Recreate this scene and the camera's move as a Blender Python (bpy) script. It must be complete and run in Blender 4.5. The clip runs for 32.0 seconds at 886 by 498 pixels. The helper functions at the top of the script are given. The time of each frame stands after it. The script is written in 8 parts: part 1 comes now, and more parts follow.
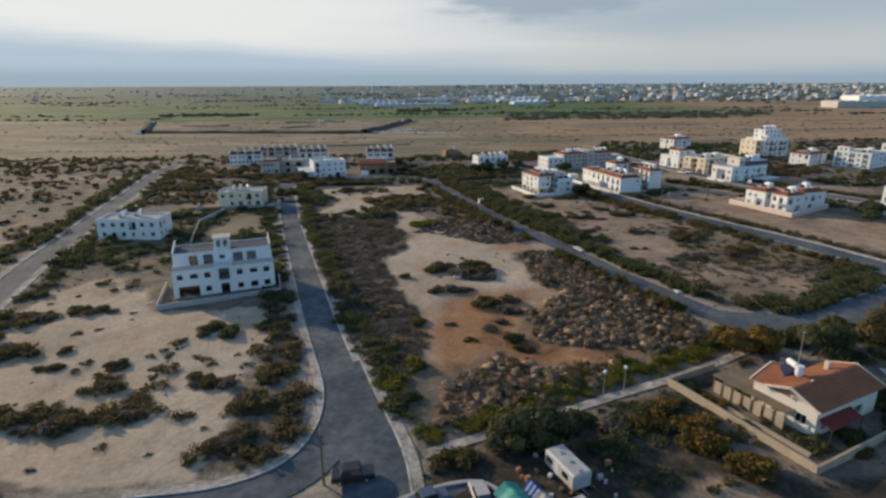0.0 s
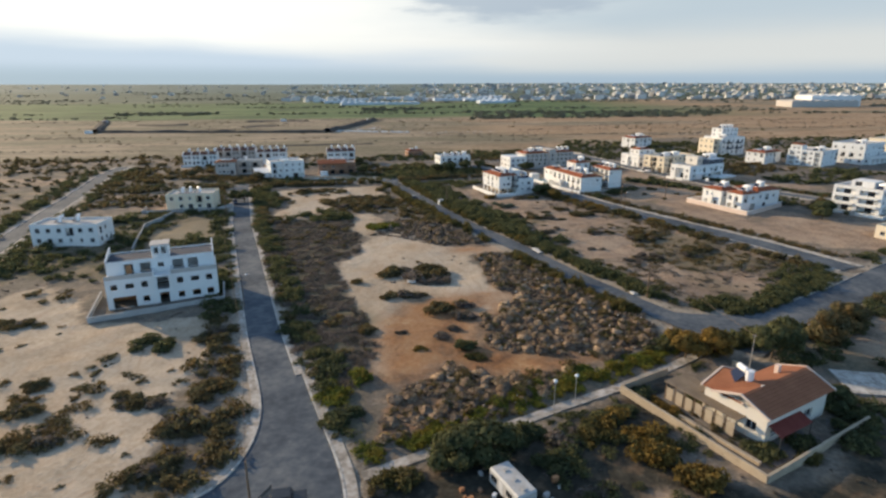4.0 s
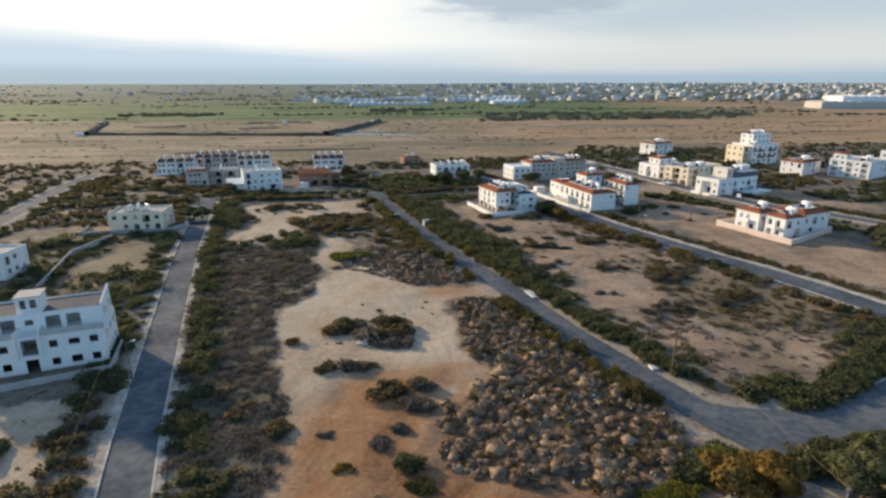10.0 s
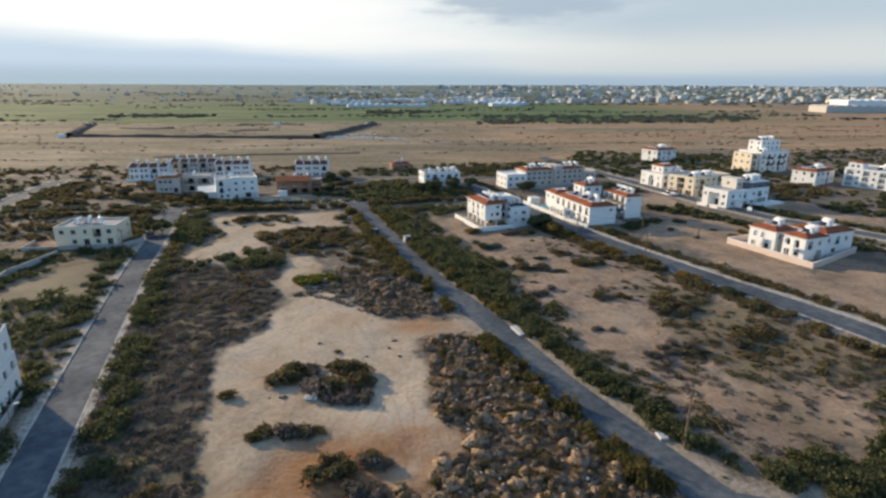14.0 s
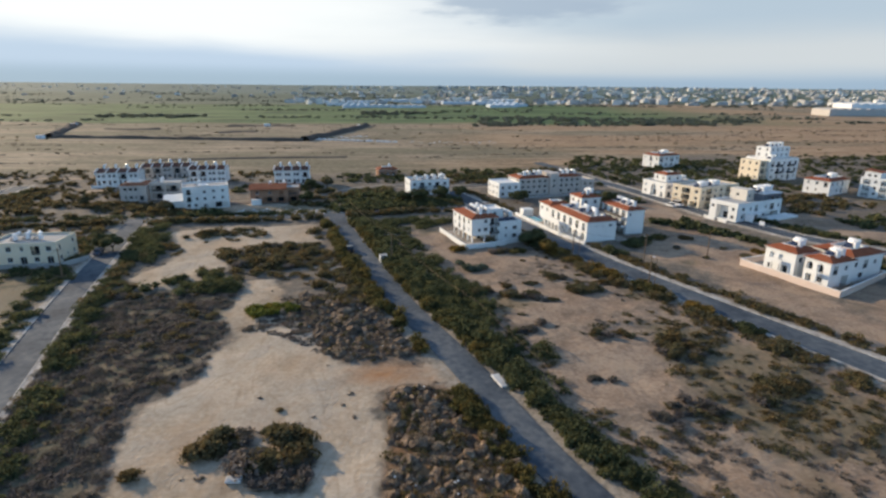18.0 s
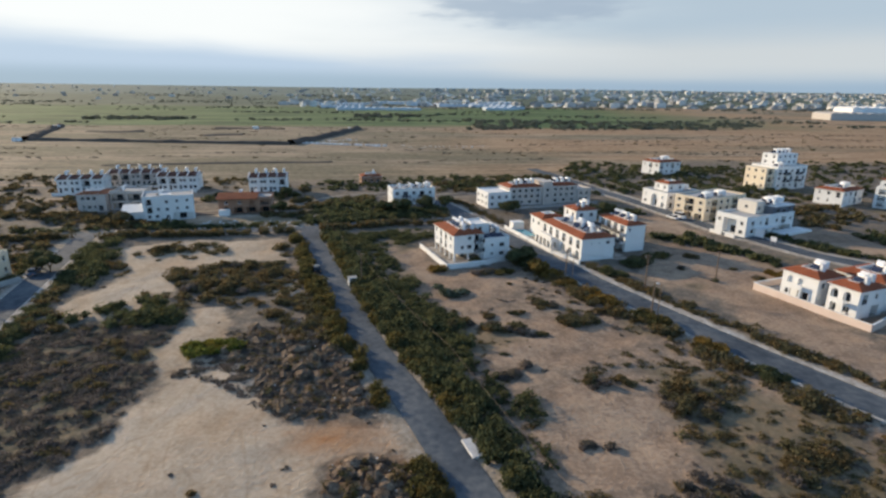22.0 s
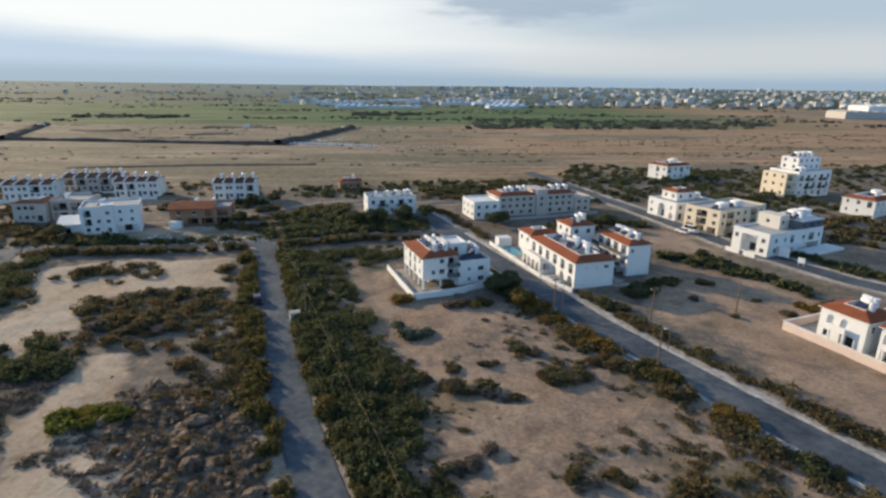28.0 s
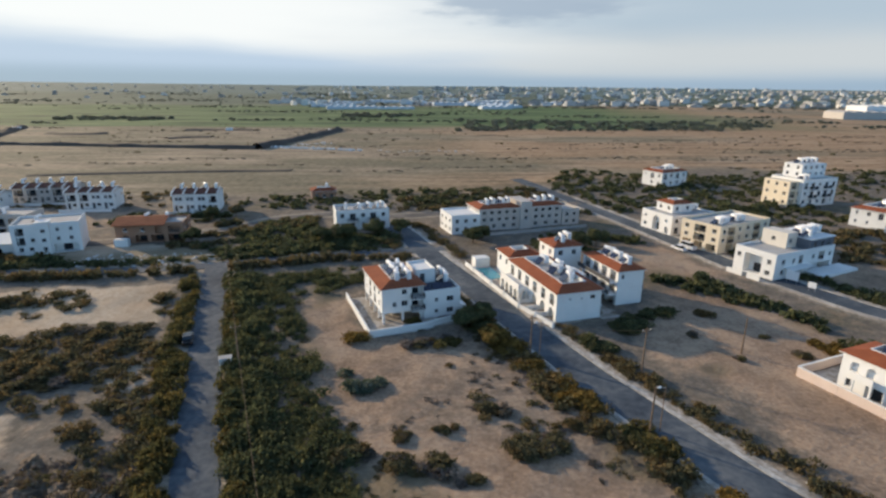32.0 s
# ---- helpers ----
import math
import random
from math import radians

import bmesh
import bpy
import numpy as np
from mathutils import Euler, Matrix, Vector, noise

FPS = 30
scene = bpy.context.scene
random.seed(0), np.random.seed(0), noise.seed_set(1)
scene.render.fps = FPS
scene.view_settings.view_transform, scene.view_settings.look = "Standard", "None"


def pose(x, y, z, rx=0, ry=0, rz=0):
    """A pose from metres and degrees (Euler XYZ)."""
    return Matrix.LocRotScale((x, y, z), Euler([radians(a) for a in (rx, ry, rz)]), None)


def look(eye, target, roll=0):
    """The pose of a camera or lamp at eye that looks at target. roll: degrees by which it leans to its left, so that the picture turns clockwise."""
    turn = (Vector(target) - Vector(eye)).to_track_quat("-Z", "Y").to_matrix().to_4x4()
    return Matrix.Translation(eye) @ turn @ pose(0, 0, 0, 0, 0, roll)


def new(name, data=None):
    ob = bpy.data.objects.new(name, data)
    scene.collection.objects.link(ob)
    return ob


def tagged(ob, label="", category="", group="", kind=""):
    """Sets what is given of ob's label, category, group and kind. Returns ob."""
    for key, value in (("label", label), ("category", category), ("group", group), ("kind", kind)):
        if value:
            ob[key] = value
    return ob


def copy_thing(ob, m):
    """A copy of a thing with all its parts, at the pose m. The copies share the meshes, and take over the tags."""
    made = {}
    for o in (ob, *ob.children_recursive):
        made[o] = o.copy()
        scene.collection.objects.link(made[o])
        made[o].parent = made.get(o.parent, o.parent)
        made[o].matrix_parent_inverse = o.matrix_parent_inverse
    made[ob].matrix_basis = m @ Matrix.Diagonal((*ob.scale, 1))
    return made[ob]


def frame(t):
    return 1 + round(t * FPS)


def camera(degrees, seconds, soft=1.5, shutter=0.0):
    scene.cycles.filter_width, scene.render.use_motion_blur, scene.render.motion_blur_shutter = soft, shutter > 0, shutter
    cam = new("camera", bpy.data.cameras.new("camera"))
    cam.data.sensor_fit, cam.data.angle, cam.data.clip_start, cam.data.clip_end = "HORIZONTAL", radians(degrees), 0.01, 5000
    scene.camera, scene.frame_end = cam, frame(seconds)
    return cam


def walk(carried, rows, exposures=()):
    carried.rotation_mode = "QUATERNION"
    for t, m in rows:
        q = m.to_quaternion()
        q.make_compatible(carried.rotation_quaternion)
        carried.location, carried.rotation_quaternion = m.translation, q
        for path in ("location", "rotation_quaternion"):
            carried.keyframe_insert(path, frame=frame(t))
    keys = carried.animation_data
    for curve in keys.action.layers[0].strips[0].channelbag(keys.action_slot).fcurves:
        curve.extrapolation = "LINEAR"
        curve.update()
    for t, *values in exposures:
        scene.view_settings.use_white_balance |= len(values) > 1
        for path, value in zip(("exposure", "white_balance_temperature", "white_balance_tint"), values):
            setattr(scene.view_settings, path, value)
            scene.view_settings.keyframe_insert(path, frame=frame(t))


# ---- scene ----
cam = camera(77.4, 32.0, soft=2.55)
PATH = [
    (0, (1.641, -0.931, 42.044), (1.601, 0.984, 41.47), -0.2),
    (0.5, (1.999, -1.113, 42.032), (2.097, 0.8, 41.458), -0.0),
    (1, (2.359, -1.231, 41.976), (2.474, 0.682, 41.403), 0.0),
    (1.5, (2.773, -1.272, 41.839), (2.871, 0.641, 41.265), 0.0),
    (2, (3.082, -1.151, 41.708), (3.165, 0.764, 41.135), 0.1),
    (2.5, (3.561, -0.955, 41.735), (3.634, 0.96, 41.164), 0.1),
    (3, (4.031, -0.064, 41.824), (4.085, 1.852, 41.253), 0.1),
    (3.5, (4.605, 1.119, 41.92), (4.641, 3.035, 41.349), 0.0),
    (4, (5.275, 2.909, 41.956), (5.343, 4.822, 41.378), 0.0),
    (4.5, (6.129, 5.071, 41.942), (6.187, 6.985, 41.363), 0.1),
    (5, (7.157, 7.454, 41.881), (7.21, 9.367, 41.302), 0.1),
    (5.5, (8.261, 9.983, 41.788), (8.266, 11.898, 41.209), -0.1),
    (6, (9.248, 12.67, 41.741), (9.261, 14.583, 41.16), -0.1),
    (6.5, (10.284, 15.621, 41.748), (10.297, 17.534, 41.165), -0.1),
    (7, (11.171, 18.204, 41.736), (11.18, 20.116, 41.152), -0.2),
    (7.5, (12.048, 20.929, 41.787), (12.056, 22.841, 41.202), -0.2),
    (8, (12.802, 23.522, 41.938), (12.809, 25.434, 41.353), -0.2),
    (8.5, (13.571, 25.999, 42.053), (13.584, 27.912, 41.47), -0.1),
    (9, (14.221, 28.055, 42.175), (14.235, 29.968, 41.592), -0.1),
    (9.5, (14.893, 30.11, 42.308), (14.905, 32.023, 41.726), -0.1),
    (10, (15.617, 32.127, 42.369), (15.628, 34.041, 41.79), -0.0),
    (10.5, (16.23, 34.0, 42.37), (16.241, 35.914, 41.792), 0.1),
    (11, (16.851, 36.115, 42.358), (16.865, 38.03, 41.781), 0.1),
    (11.5, (17.376, 38.314, 42.327), (17.388, 40.229, 41.751), 0.1),
    (12, (18.006, 40.303, 42.422), (18.012, 42.219, 41.845), 0.1),
    (12.5, (18.591, 42.285, 42.48), (18.595, 44.2, 41.904), 0.2),
    (13, (19.314, 44.499, 42.504), (19.323, 46.414, 41.928), 0.2),
    (13.5, (19.966, 46.55, 42.541), (19.974, 48.466, 41.967), 0.3),
    (14, (20.569, 48.65, 42.466), (20.58, 50.566, 41.892), 0.3),
    (14.5, (21.251, 50.94, 42.43), (21.261, 52.856, 41.854), 0.3),
    (15, (21.911, 52.965, 42.435), (21.923, 54.88, 41.861), 0.4),
    (15.5, (22.44, 54.992, 42.463), (22.456, 56.908, 41.889), 0.4),
    (16, (23.029, 57.0, 42.555), (23.084, 58.916, 41.983), 0.4),
    (16.5, (23.613, 58.949, 42.631), (23.67, 60.865, 42.059), 0.4),
    (17, (24.166, 60.88, 42.68), (24.223, 62.796, 42.109), 0.4),
    (17.5, (24.697, 62.917, 42.707), (24.712, 64.834, 42.135), 0.5),
    (18, (25.259, 65.279, 42.757), (25.274, 67.196, 42.185), 0.6),
    (18.5, (25.843, 67.495, 42.713), (25.845, 69.411, 42.141), 0.5),
    (19, (26.389, 69.486, 42.663), (26.388, 71.403, 42.091), 0.6),
    (19.5, (27.163, 71.714, 42.597), (27.162, 73.631, 42.027), 0.7),
    (20, (27.815, 73.822, 42.579), (27.83, 75.739, 42.011), 0.7),
    (20.5, (28.381, 75.747, 42.607), (28.397, 77.664, 42.038), 0.7),
    (21, (29.001, 77.783, 42.605), (29.02, 79.701, 42.038), 0.7),
    (21.5, (29.422, 79.488, 42.629), (29.439, 81.406, 42.063), 0.8),
    (22, (30.045, 81.24, 42.549), (30.068, 83.159, 41.985), 0.8),
    (22.5, (30.564, 83.075, 42.512), (30.583, 84.994, 41.948), 0.8),
    (23, (31.11, 84.71, 42.588), (31.123, 86.629, 42.025), 0.8),
    (23.5, (31.698, 86.377, 42.557), (31.704, 88.296, 41.993), 0.9),
    (24, (32.321, 88.119, 42.481), (32.319, 90.038, 41.918), 0.9),
    (24.5, (33.096, 89.769, 42.357), (33.1, 91.688, 41.796), 1.1),
    (25, (33.887, 91.66, 42.205), (33.9, 93.58, 41.646), 1.1),
    (25.5, (34.505, 93.467, 42.137), (34.514, 95.386, 41.575), 1.0),
    (26, (35.291, 95.377, 42.112), (35.343, 97.294, 41.545), 0.9),
    (26.5, (36.094, 97.335, 42.083), (36.146, 99.253, 41.516), 0.9),
    (27, (36.851, 99.328, 42.044), (36.903, 101.245, 41.478), 0.8),
    (27.5, (37.573, 101.357, 42.012), (37.572, 103.275, 41.444), 0.8),
    (28, (38.333, 103.419, 42.092), (38.335, 105.336, 41.521), 0.8),
    (28.5, (39.045, 105.502, 42.225), (39.05, 107.418, 41.653), 0.8),
    (29, (39.792, 107.494, 42.341), (39.794, 109.41, 41.768), 0.7),
    (29.5, (40.649, 109.606, 42.414), (40.639, 111.521, 41.84), 0.7),
    (30, (41.572, 111.736, 42.491), (41.568, 113.653, 41.919), 0.8),
    (30.5, (42.337, 113.656, 42.552), (42.34, 115.573, 41.98), 0.8),
    (31, (43.244, 115.637, 42.62), (43.251, 117.554, 42.049), 0.7),
    (31.5, (43.935, 117.557, 42.743), (43.945, 119.474, 42.172), 0.7),
    (32, (44.602, 119.215, 42.985), (44.616, 121.132, 42.414), 0.7),
]
walk(cam, [(t, look(eye, aim, lean)) for t, eye, aim, lean in PATH], [
    (0.0, -0.34, 6350, 10), (0.5, -0.17, 6380, 10), (1.0, -0.06, 6420, 10), (2.0, 0.04, 6540, 10), (6.0, 0.07, 6620, 10), (10.0, 0.07, 6560, 10),
    (14.0, 0.03, 6430, 10), (19.0, -0.03, 6220, 10), (25.0, -0.08, 6270, 10), (32.0, -0.08, 6260, 10)])

# ---- world, sun ----
SUN_AZ, SUN_EL = 54.0, 15.5          # degrees: azimuth to the left of straight ahead, height
sd = Vector((-math.sin(radians(SUN_AZ)) * math.cos(radians(SUN_EL)), math.cos(radians(SUN_AZ)) * math.cos(radians(SUN_EL)), math.sin(radians(SUN_EL))))
sun = new("sun", bpy.data.lights.new("sun", "SUN"))
sun.data.energy, sun.data.angle, sun.data.color = 6.15, radians(1.6), (1.0, 0.78, 0.51)
sun.matrix_world = look(sd * 100, (0, 0, 0))

world = bpy.data.worlds.new("sky")
scene.world = world
world.use_nodes = True
wn, wl = world.node_tree.nodes, world.node_tree.links
wn.clear()


def wnode(kind, **inputs):
    n = wn.new(kind)
    for k, v in inputs.items():
        n.inputs[k].default_value = v
    return n


w_out = wnode("ShaderNodeOutputWorld")
w_bg = wnode("ShaderNodeBackground", Strength=1.0)
w_sky = wnode("ShaderNodeTexSky")
w_sky.sky_type, w_sky.sun_disc = "NISHITA", False
w_sky.sun_elevation, w_sky.sun_rotation = radians(SUN_EL), radians(-SUN_AZ)
w_sky.dust_density, w_sky.air_density = 0.6, 1.2
w_dim = wnode("ShaderNodeVectorMath")
w_dim.operation = "MULTIPLY"
w_dim.inputs[1].default_value = (0.136, 0.177, 0.222)
w_co = wnode("ShaderNodeTexCoord")
w_sep = wnode("ShaderNodeSeparateXYZ")
wl.new(w_co.outputs["Generated"], w_sep.inputs[0])
wl.new(w_sky.outputs[0], w_dim.inputs[0])


def wmath(op, a, b=0.0, c=None, clamp=False):
    n = wn.new("ShaderNodeMath")
    n.operation, n.use_clamp = op, clamp
    for i, v in enumerate((a, b) if c is None else (a, b, c)):
        if isinstance(v, (int, float)):
            n.inputs[i].default_value = v
        else:
            wl.new(v, n.inputs[i])
    return n.outputs[0]


def wstep(v, lo, hi):
    n = wn.new("ShaderNodeMapRange")
    n.interpolation_type = "SMOOTHSTEP"
    n.inputs["From Min"].default_value, n.inputs["From Max"].default_value = lo, hi
    wl.new(v, n.inputs["Value"])
    return n.outputs[0]


def wmix(f, a, b):
    n = wn.new("ShaderNodeMix")
    n.data_type = "RGBA"
    for i, v in ((0, f), (6, a), (7, b)):
        if isinstance(v, tuple):
            n.inputs[i].default_value = (*v, 1)
        else:
            wl.new(v, n.inputs[i])
    return n.outputs[2]


# cloud deck: a grey bank low down, a bright veil over it towards the hidden sun, a dark cloud above
w_map = wnode("ShaderNodeMapping", Scale=(1.4, 1.4, 11.0), Location=(0.4, 0.3, 0.1))
w_noise = wnode("ShaderNodeTexNoise", Scale=1.8, Detail=6.0, Roughness=0.5)
wl.new(w_co.outputs["Generated"], w_map.inputs[0])
wl.new(w_map.outputs[0], w_noise.inputs["Vector"])
w_map2 = wnode("ShaderNodeMapping", Scale=(1.0, 1.0, 5.0))
w_fine = wnode("ShaderNodeTexNoise", Scale=6.0, Detail=7.0, Roughness=0.55)
wl.new(w_co.outputs["Generated"], w_map2.inputs[0])
wl.new(w_map2.outputs[0], w_fine.inputs["Vector"])
puff = wmath("SUBTRACT", w_noise.outputs["Fac"], 0.5)
azi = wmath("DIVIDE", w_sep.outputs["X"], wmath("MAXIMUM", w_sep.outputs["Y"], 0.08))
height = wmath("MULTIPLY_ADD", puff, 0.03, w_sep.outputs["Z"])
# towards the sun: a grey bank with a sloping edge under a bright veil
rim = wmath("SUBTRACT", wmath("MULTIPLY_ADD", puff, 0.05, w_sep.outputs["Z"]), wmath("MULTIPLY_ADD", azi, -0.033, 0.038))
bank_col = wmix(wstep(w_sep.outputs["Z"], 0.0, 0.035), (0.43, 0.53, 0.61), (0.56, 0.65, 0.745))
sunny = wmix(wstep(rim, -0.016, 0.03), bank_col, (1.06, 1.03, 0.95))
# away from it: blue haze low down, a cream band, grey-blue cloud above
away = wmix(wstep(height, -0.005, 0.04), (0.36, 0.465, 0.56), (0.68, 0.68, 0.645))
away = wmix(wstep(height, 0.052, 0.105), away, (0.50, 0.57, 0.615))
sunny = wmix(wstep(w_sep.outputs["Z"], 0.0, 0.03), (0.40, 0.49, 0.55), sunny)
away = wmix(wstep(w_sep.outputs["Z"], 0.001, 0.02), (0.37, 0.46, 0.54), away)
deck = wmix(wstep(wmath("MULTIPLY_ADD", puff, 0.5, azi), -0.35, 0.45), sunny, away)
dx = wmath("MULTIPLY", wmath("SUBTRACT", azi, 0.14), 6.4)
dz = wmath("MULTIPLY", wmath("SUBTRACT", w_sep.outputs["Z"], 0.132), 30.0)
blot = wmath("ADD", wmath("ADD", wmath("MULTIPLY", dx, dx), wmath("MULTIPLY", dz, dz)), wmath("MULTIPLY", wmath("SUBTRACT", w_fine.outputs["Fac"], 0.5), 7.0))
deck = wmix(wmath("MULTIPLY", wstep(wmath("MULTIPLY", blot, -1.0), -1.8, 0.2), 0.85), deck, (0.40, 0.46, 0.53))
w_top = wnode("ShaderNodeMapRange")      # the deck thins out overhead
w_top.interpolation_type = "SMOOTHSTEP"
w_top.inputs["From Min"].default_value, w_top.inputs["From Max"].default_value = 0.16, 0.55
w_top.inputs["To Min"].default_value, w_top.inputs["To Max"].default_value = 0.92, 0.18
wl.new(w_sep.outputs["Z"], w_top.inputs["Value"])
w_front = wnode("ShaderNodeMapRange")    # and clears away from the sunset side
w_front.interpolation_type = "SMOOTHSTEP"
w_front.inputs["From Min"].default_value, w_front.inputs["From Max"].default_value = -0.1, 0.6
w_front.inputs["To Min"].default_value, w_front.inputs["To Max"].default_value = 0.2, 1.0
wl.new(w_sep.outputs["Y"], w_front.inputs["Value"])
w_deck = wnode("ShaderNodeMath")
w_deck.operation = "MULTIPLY"
wl.new(w_top.outputs[0], w_deck.inputs[0])
wl.new(w_front.outputs[0], w_deck.inputs[1])
w_mix = wnode("ShaderNodeMix")
w_mix.data_type = "RGBA"
wl.new(w_deck.outputs[0], w_mix.inputs[0])
w_low = wnode("ShaderNodeMapRange")      # the clear sky is palest low down
w_low.interpolation_type = "SMOOTHSTEP"
w_low.inputs["From Min"].default_value, w_low.inputs["From Max"].default_value = 0.0, 0.5
w_low.inputs["To Min"].default_value, w_low.inputs["To Max"].default_value = 0.9, 0.0
wl.new(w_sep.outputs["Z"], w_low.inputs["Value"])
w_pale = wnode("ShaderNodeMix")
w_pale.data_type = "RGBA"
w_pale.inputs[7].default_value = (0.52, 0.97, 1.42, 1)
wl.new(w_low.outputs[0], w_pale.inputs[0])
wl.new(w_dim.outputs[0], w_pale.inputs[6])
wl.new(w_pale.outputs[2], w_mix.inputs[6])
wl.new(deck, w_mix.inputs[7])
wl.new(w_mix.outputs[2], w_bg.inputs["Color"])
wl.new(w_bg.outputs[0], w_out.inputs[0])

# ---- materials ----


def material(name, colours, rough=0.9, scale=1.0, fine=8.0, bump=0.2, spread=0.25, metal=0.0, attr=None, per_object=0.0, dist=0.05):
    """Two colours mixed by a coarse and a fine noise in metres, with fine relief. attr: a soft random per island or object."""
    m = bpy.data.materials.new(name)
    m.use_nodes = True
    n, l = m.node_tree.nodes, m.node_tree.links
    b = n["Principled BSDF"]
    b.inputs["Roughness"].default_value, b.inputs["Metallic"].default_value = rough, metal
    if rough >= 0.8:      # dusty, weathered surfaces have hardly any sheen
        b.inputs["Specular IOR Level"].default_value = 0.15
    geo = n.new("ShaderNodeNewGeometry")
    big = n.new("ShaderNodeTexNoise")
    big.inputs["Scale"].default_value, big.inputs["Detail"].default_value = scale, 5
    small = n.new("ShaderNodeTexNoise")
    small.inputs["Scale"].default_value, small.inputs["Detail"].default_value = fine, 4
    for t in (big, small):
        l.new(geo.outputs["Position"], t.inputs["Vector"])
    mixv = n.new("ShaderNodeMath")
    mixv.operation = "MULTIPLY_ADD"
    mixv.inputs[1].default_value = 0.45
    l.new(small.outputs["Fac"], mixv.inputs[0])
    half = n.new("ShaderNodeMath")
    half.operation = "MULTIPLY"
    half.inputs[1].default_value = 0.6
    l.new(big.outputs["Fac"], half.inputs[0])
    l.new(half.outputs[0], mixv.inputs[2])
    source = mixv.outputs[0]
    if per_object:
        rnd = n.new("ShaderNodeObjectInfo") if attr != "island" else geo
        add = n.new("ShaderNodeMath")
        add.operation = "MULTIPLY_ADD"
        add.inputs[1].default_value = per_object
        l.new(rnd.outputs["Random" if attr != "island" else "Random Per Island"], add.inputs[0])
        sub = n.new("ShaderNodeMath")
        sub.operation = "SUBTRACT"
        sub.inputs[1].default_value = per_object / 2
        l.new(source, sub.inputs[0])
        l.new(sub.outputs[0], add.inputs[2])
        source = add.outputs[0]
    ramp = n.new("ShaderNodeValToRGB")
    c = ramp.color_ramp
    c.elements[0].position, c.elements[1].position = 0.52 - spread, 0.52 + spread
    c.elements[0].color, c.elements[1].color = (*colours[0], 1), (*colours[-1], 1)
    for i, col in enumerate(colours[1:-1]):
        c.elements.new(0.52 - spread + 2 * spread * (i + 1) / (len(colours) - 1)).color = (*col, 1)
    l.new(source, ramp.inputs[0])
    l.new(ramp.outputs[0], b.inputs["Base Color"])
    if bump:
        bn = n.new("ShaderNodeBump")
        bn.inputs["Strength"].default_value, bn.inputs["Distance"].default_value = bump, dist
        l.new(small.outputs["Fac"], bn.inputs["Height"])
        l.new(bn.outputs[0], b.inputs["Normal"])
    return m


M_ASPHALT = material("asphalt", [(0.042, 0.053, 0.069), (0.084, 0.099, 0.116), (0.155, 0.163, 0.169)], 0.9, 0.1, 0.9, 0.3, 0.17)
M_TRACK = material("dirt_track", [(0.085, 0.078, 0.072), (0.15, 0.133, 0.117), (0.25, 0.215, 0.18)], 0.95, 0.15, 1.6, 0.4, 0.2)
M_KERB = material("kerb_concrete", [(0.26, 0.235, 0.205), (0.54, 0.515, 0.47)], 0.9, 0.5, 2, 0.3, 0.14)
M_PAVE = material("pale_pavement", [(0.19, 0.165, 0.135), (0.34, 0.3, 0.255), (0.5, 0.46, 0.41)], 0.95, 0.35, 1.4, 0.4, 0.16)
M_WHITE = material("white_render", [(0.68, 0.67, 0.65), (0.8, 0.8, 0.78)], 0.85, 0.4, 5, 0.08, 0.3)
M_CREAM = material("cream_render", [(0.68, 0.57, 0.42), (0.79, 0.69, 0.53)], 0.85, 0.4, 5, 0.08, 0.3)
M_PALE = material("pale_render", [(0.6, 0.55, 0.48), (0.7, 0.65, 0.57)], 0.85, 0.4, 5, 0.08, 0.3)
M_TAN = material("tan_plaster", [(0.3, 0.24, 0.175), (0.46, 0.38, 0.28)], 0.9, 0.5, 4, 0.15, 0.25)
M_STONE = material("grey_stone_render", [(0.4, 0.37, 0.34), (0.56, 0.52, 0.48)], 0.9, 0.4, 4, 0.15, 0.3)
M_BROWN = material("brown_brick_render", [(0.26, 0.14, 0.09), (0.4, 0.24, 0.16)], 0.9, 0.5, 6, 0.2, 0.3)
M_PINK = material("pale_pink_wall", [(0.56, 0.44, 0.37), (0.68, 0.56, 0.48)], 0.9, 0.4, 4, 0.12, 0.3)
M_CONC = material("grey_concrete", [(0.3, 0.29, 0.28), (0.46, 0.45, 0.43)], 0.9, 0.4, 4, 0.25, 0.25)
M_ROOFTOP = material("flat_roof", [(0.32, 0.31, 0.3), (0.5, 0.49, 0.47)], 0.9, 0.3, 3, 0.2, 0.25)
M_DARKROOF = material("dark_roof_deck", [(0.045, 0.054, 0.072), (0.1, 0.108, 0.13)], 0.85, 0.3, 3, 0.2, 0.25)
# grey render, darkened to hold the shade of a front face
M_SHADED_GREY = material("shaded_grey_render", [(0.09, 0.1, 0.125), (0.16, 0.17, 0.19)], 0.85, 0.4, 4, 0.15, 0.3)
M_BRICK = material("red_clay_block", [(0.34, 0.15, 0.07), (0.5, 0.26, 0.13)], 0.9, 1.0, 7, 0.3, 0.25)
M_FRAME = material("window_frame", [(0.5, 0.5, 0.5), (0.62, 0.62, 0.62)], 0.5, 2, 20, 0.0, 0.3)
M_LEAN = material("weathered_board", [(0.13, 0.1, 0.072), (0.27, 0.21, 0.15)], 0.9, 0.6, 5, 0.2, 0.25)
M_TILE_DARK = material("maroon_tiles", [(0.1, 0.045, 0.036), (0.2, 0.1, 0.075)], 0.85, 0.5, 6, 0.3, 0.28)
M_TANK = material("white_tank", [(0.7, 0.7, 0.7), (0.82, 0.82, 0.82)], 0.35, 1.5, 10, 0.0, 0.3)
M_STEEL = material("galvanised_steel", [(0.4, 0.4, 0.4), (0.55, 0.55, 0.55)], 0.45, 2, 14, 0.05, 0.3, metal=0.8)
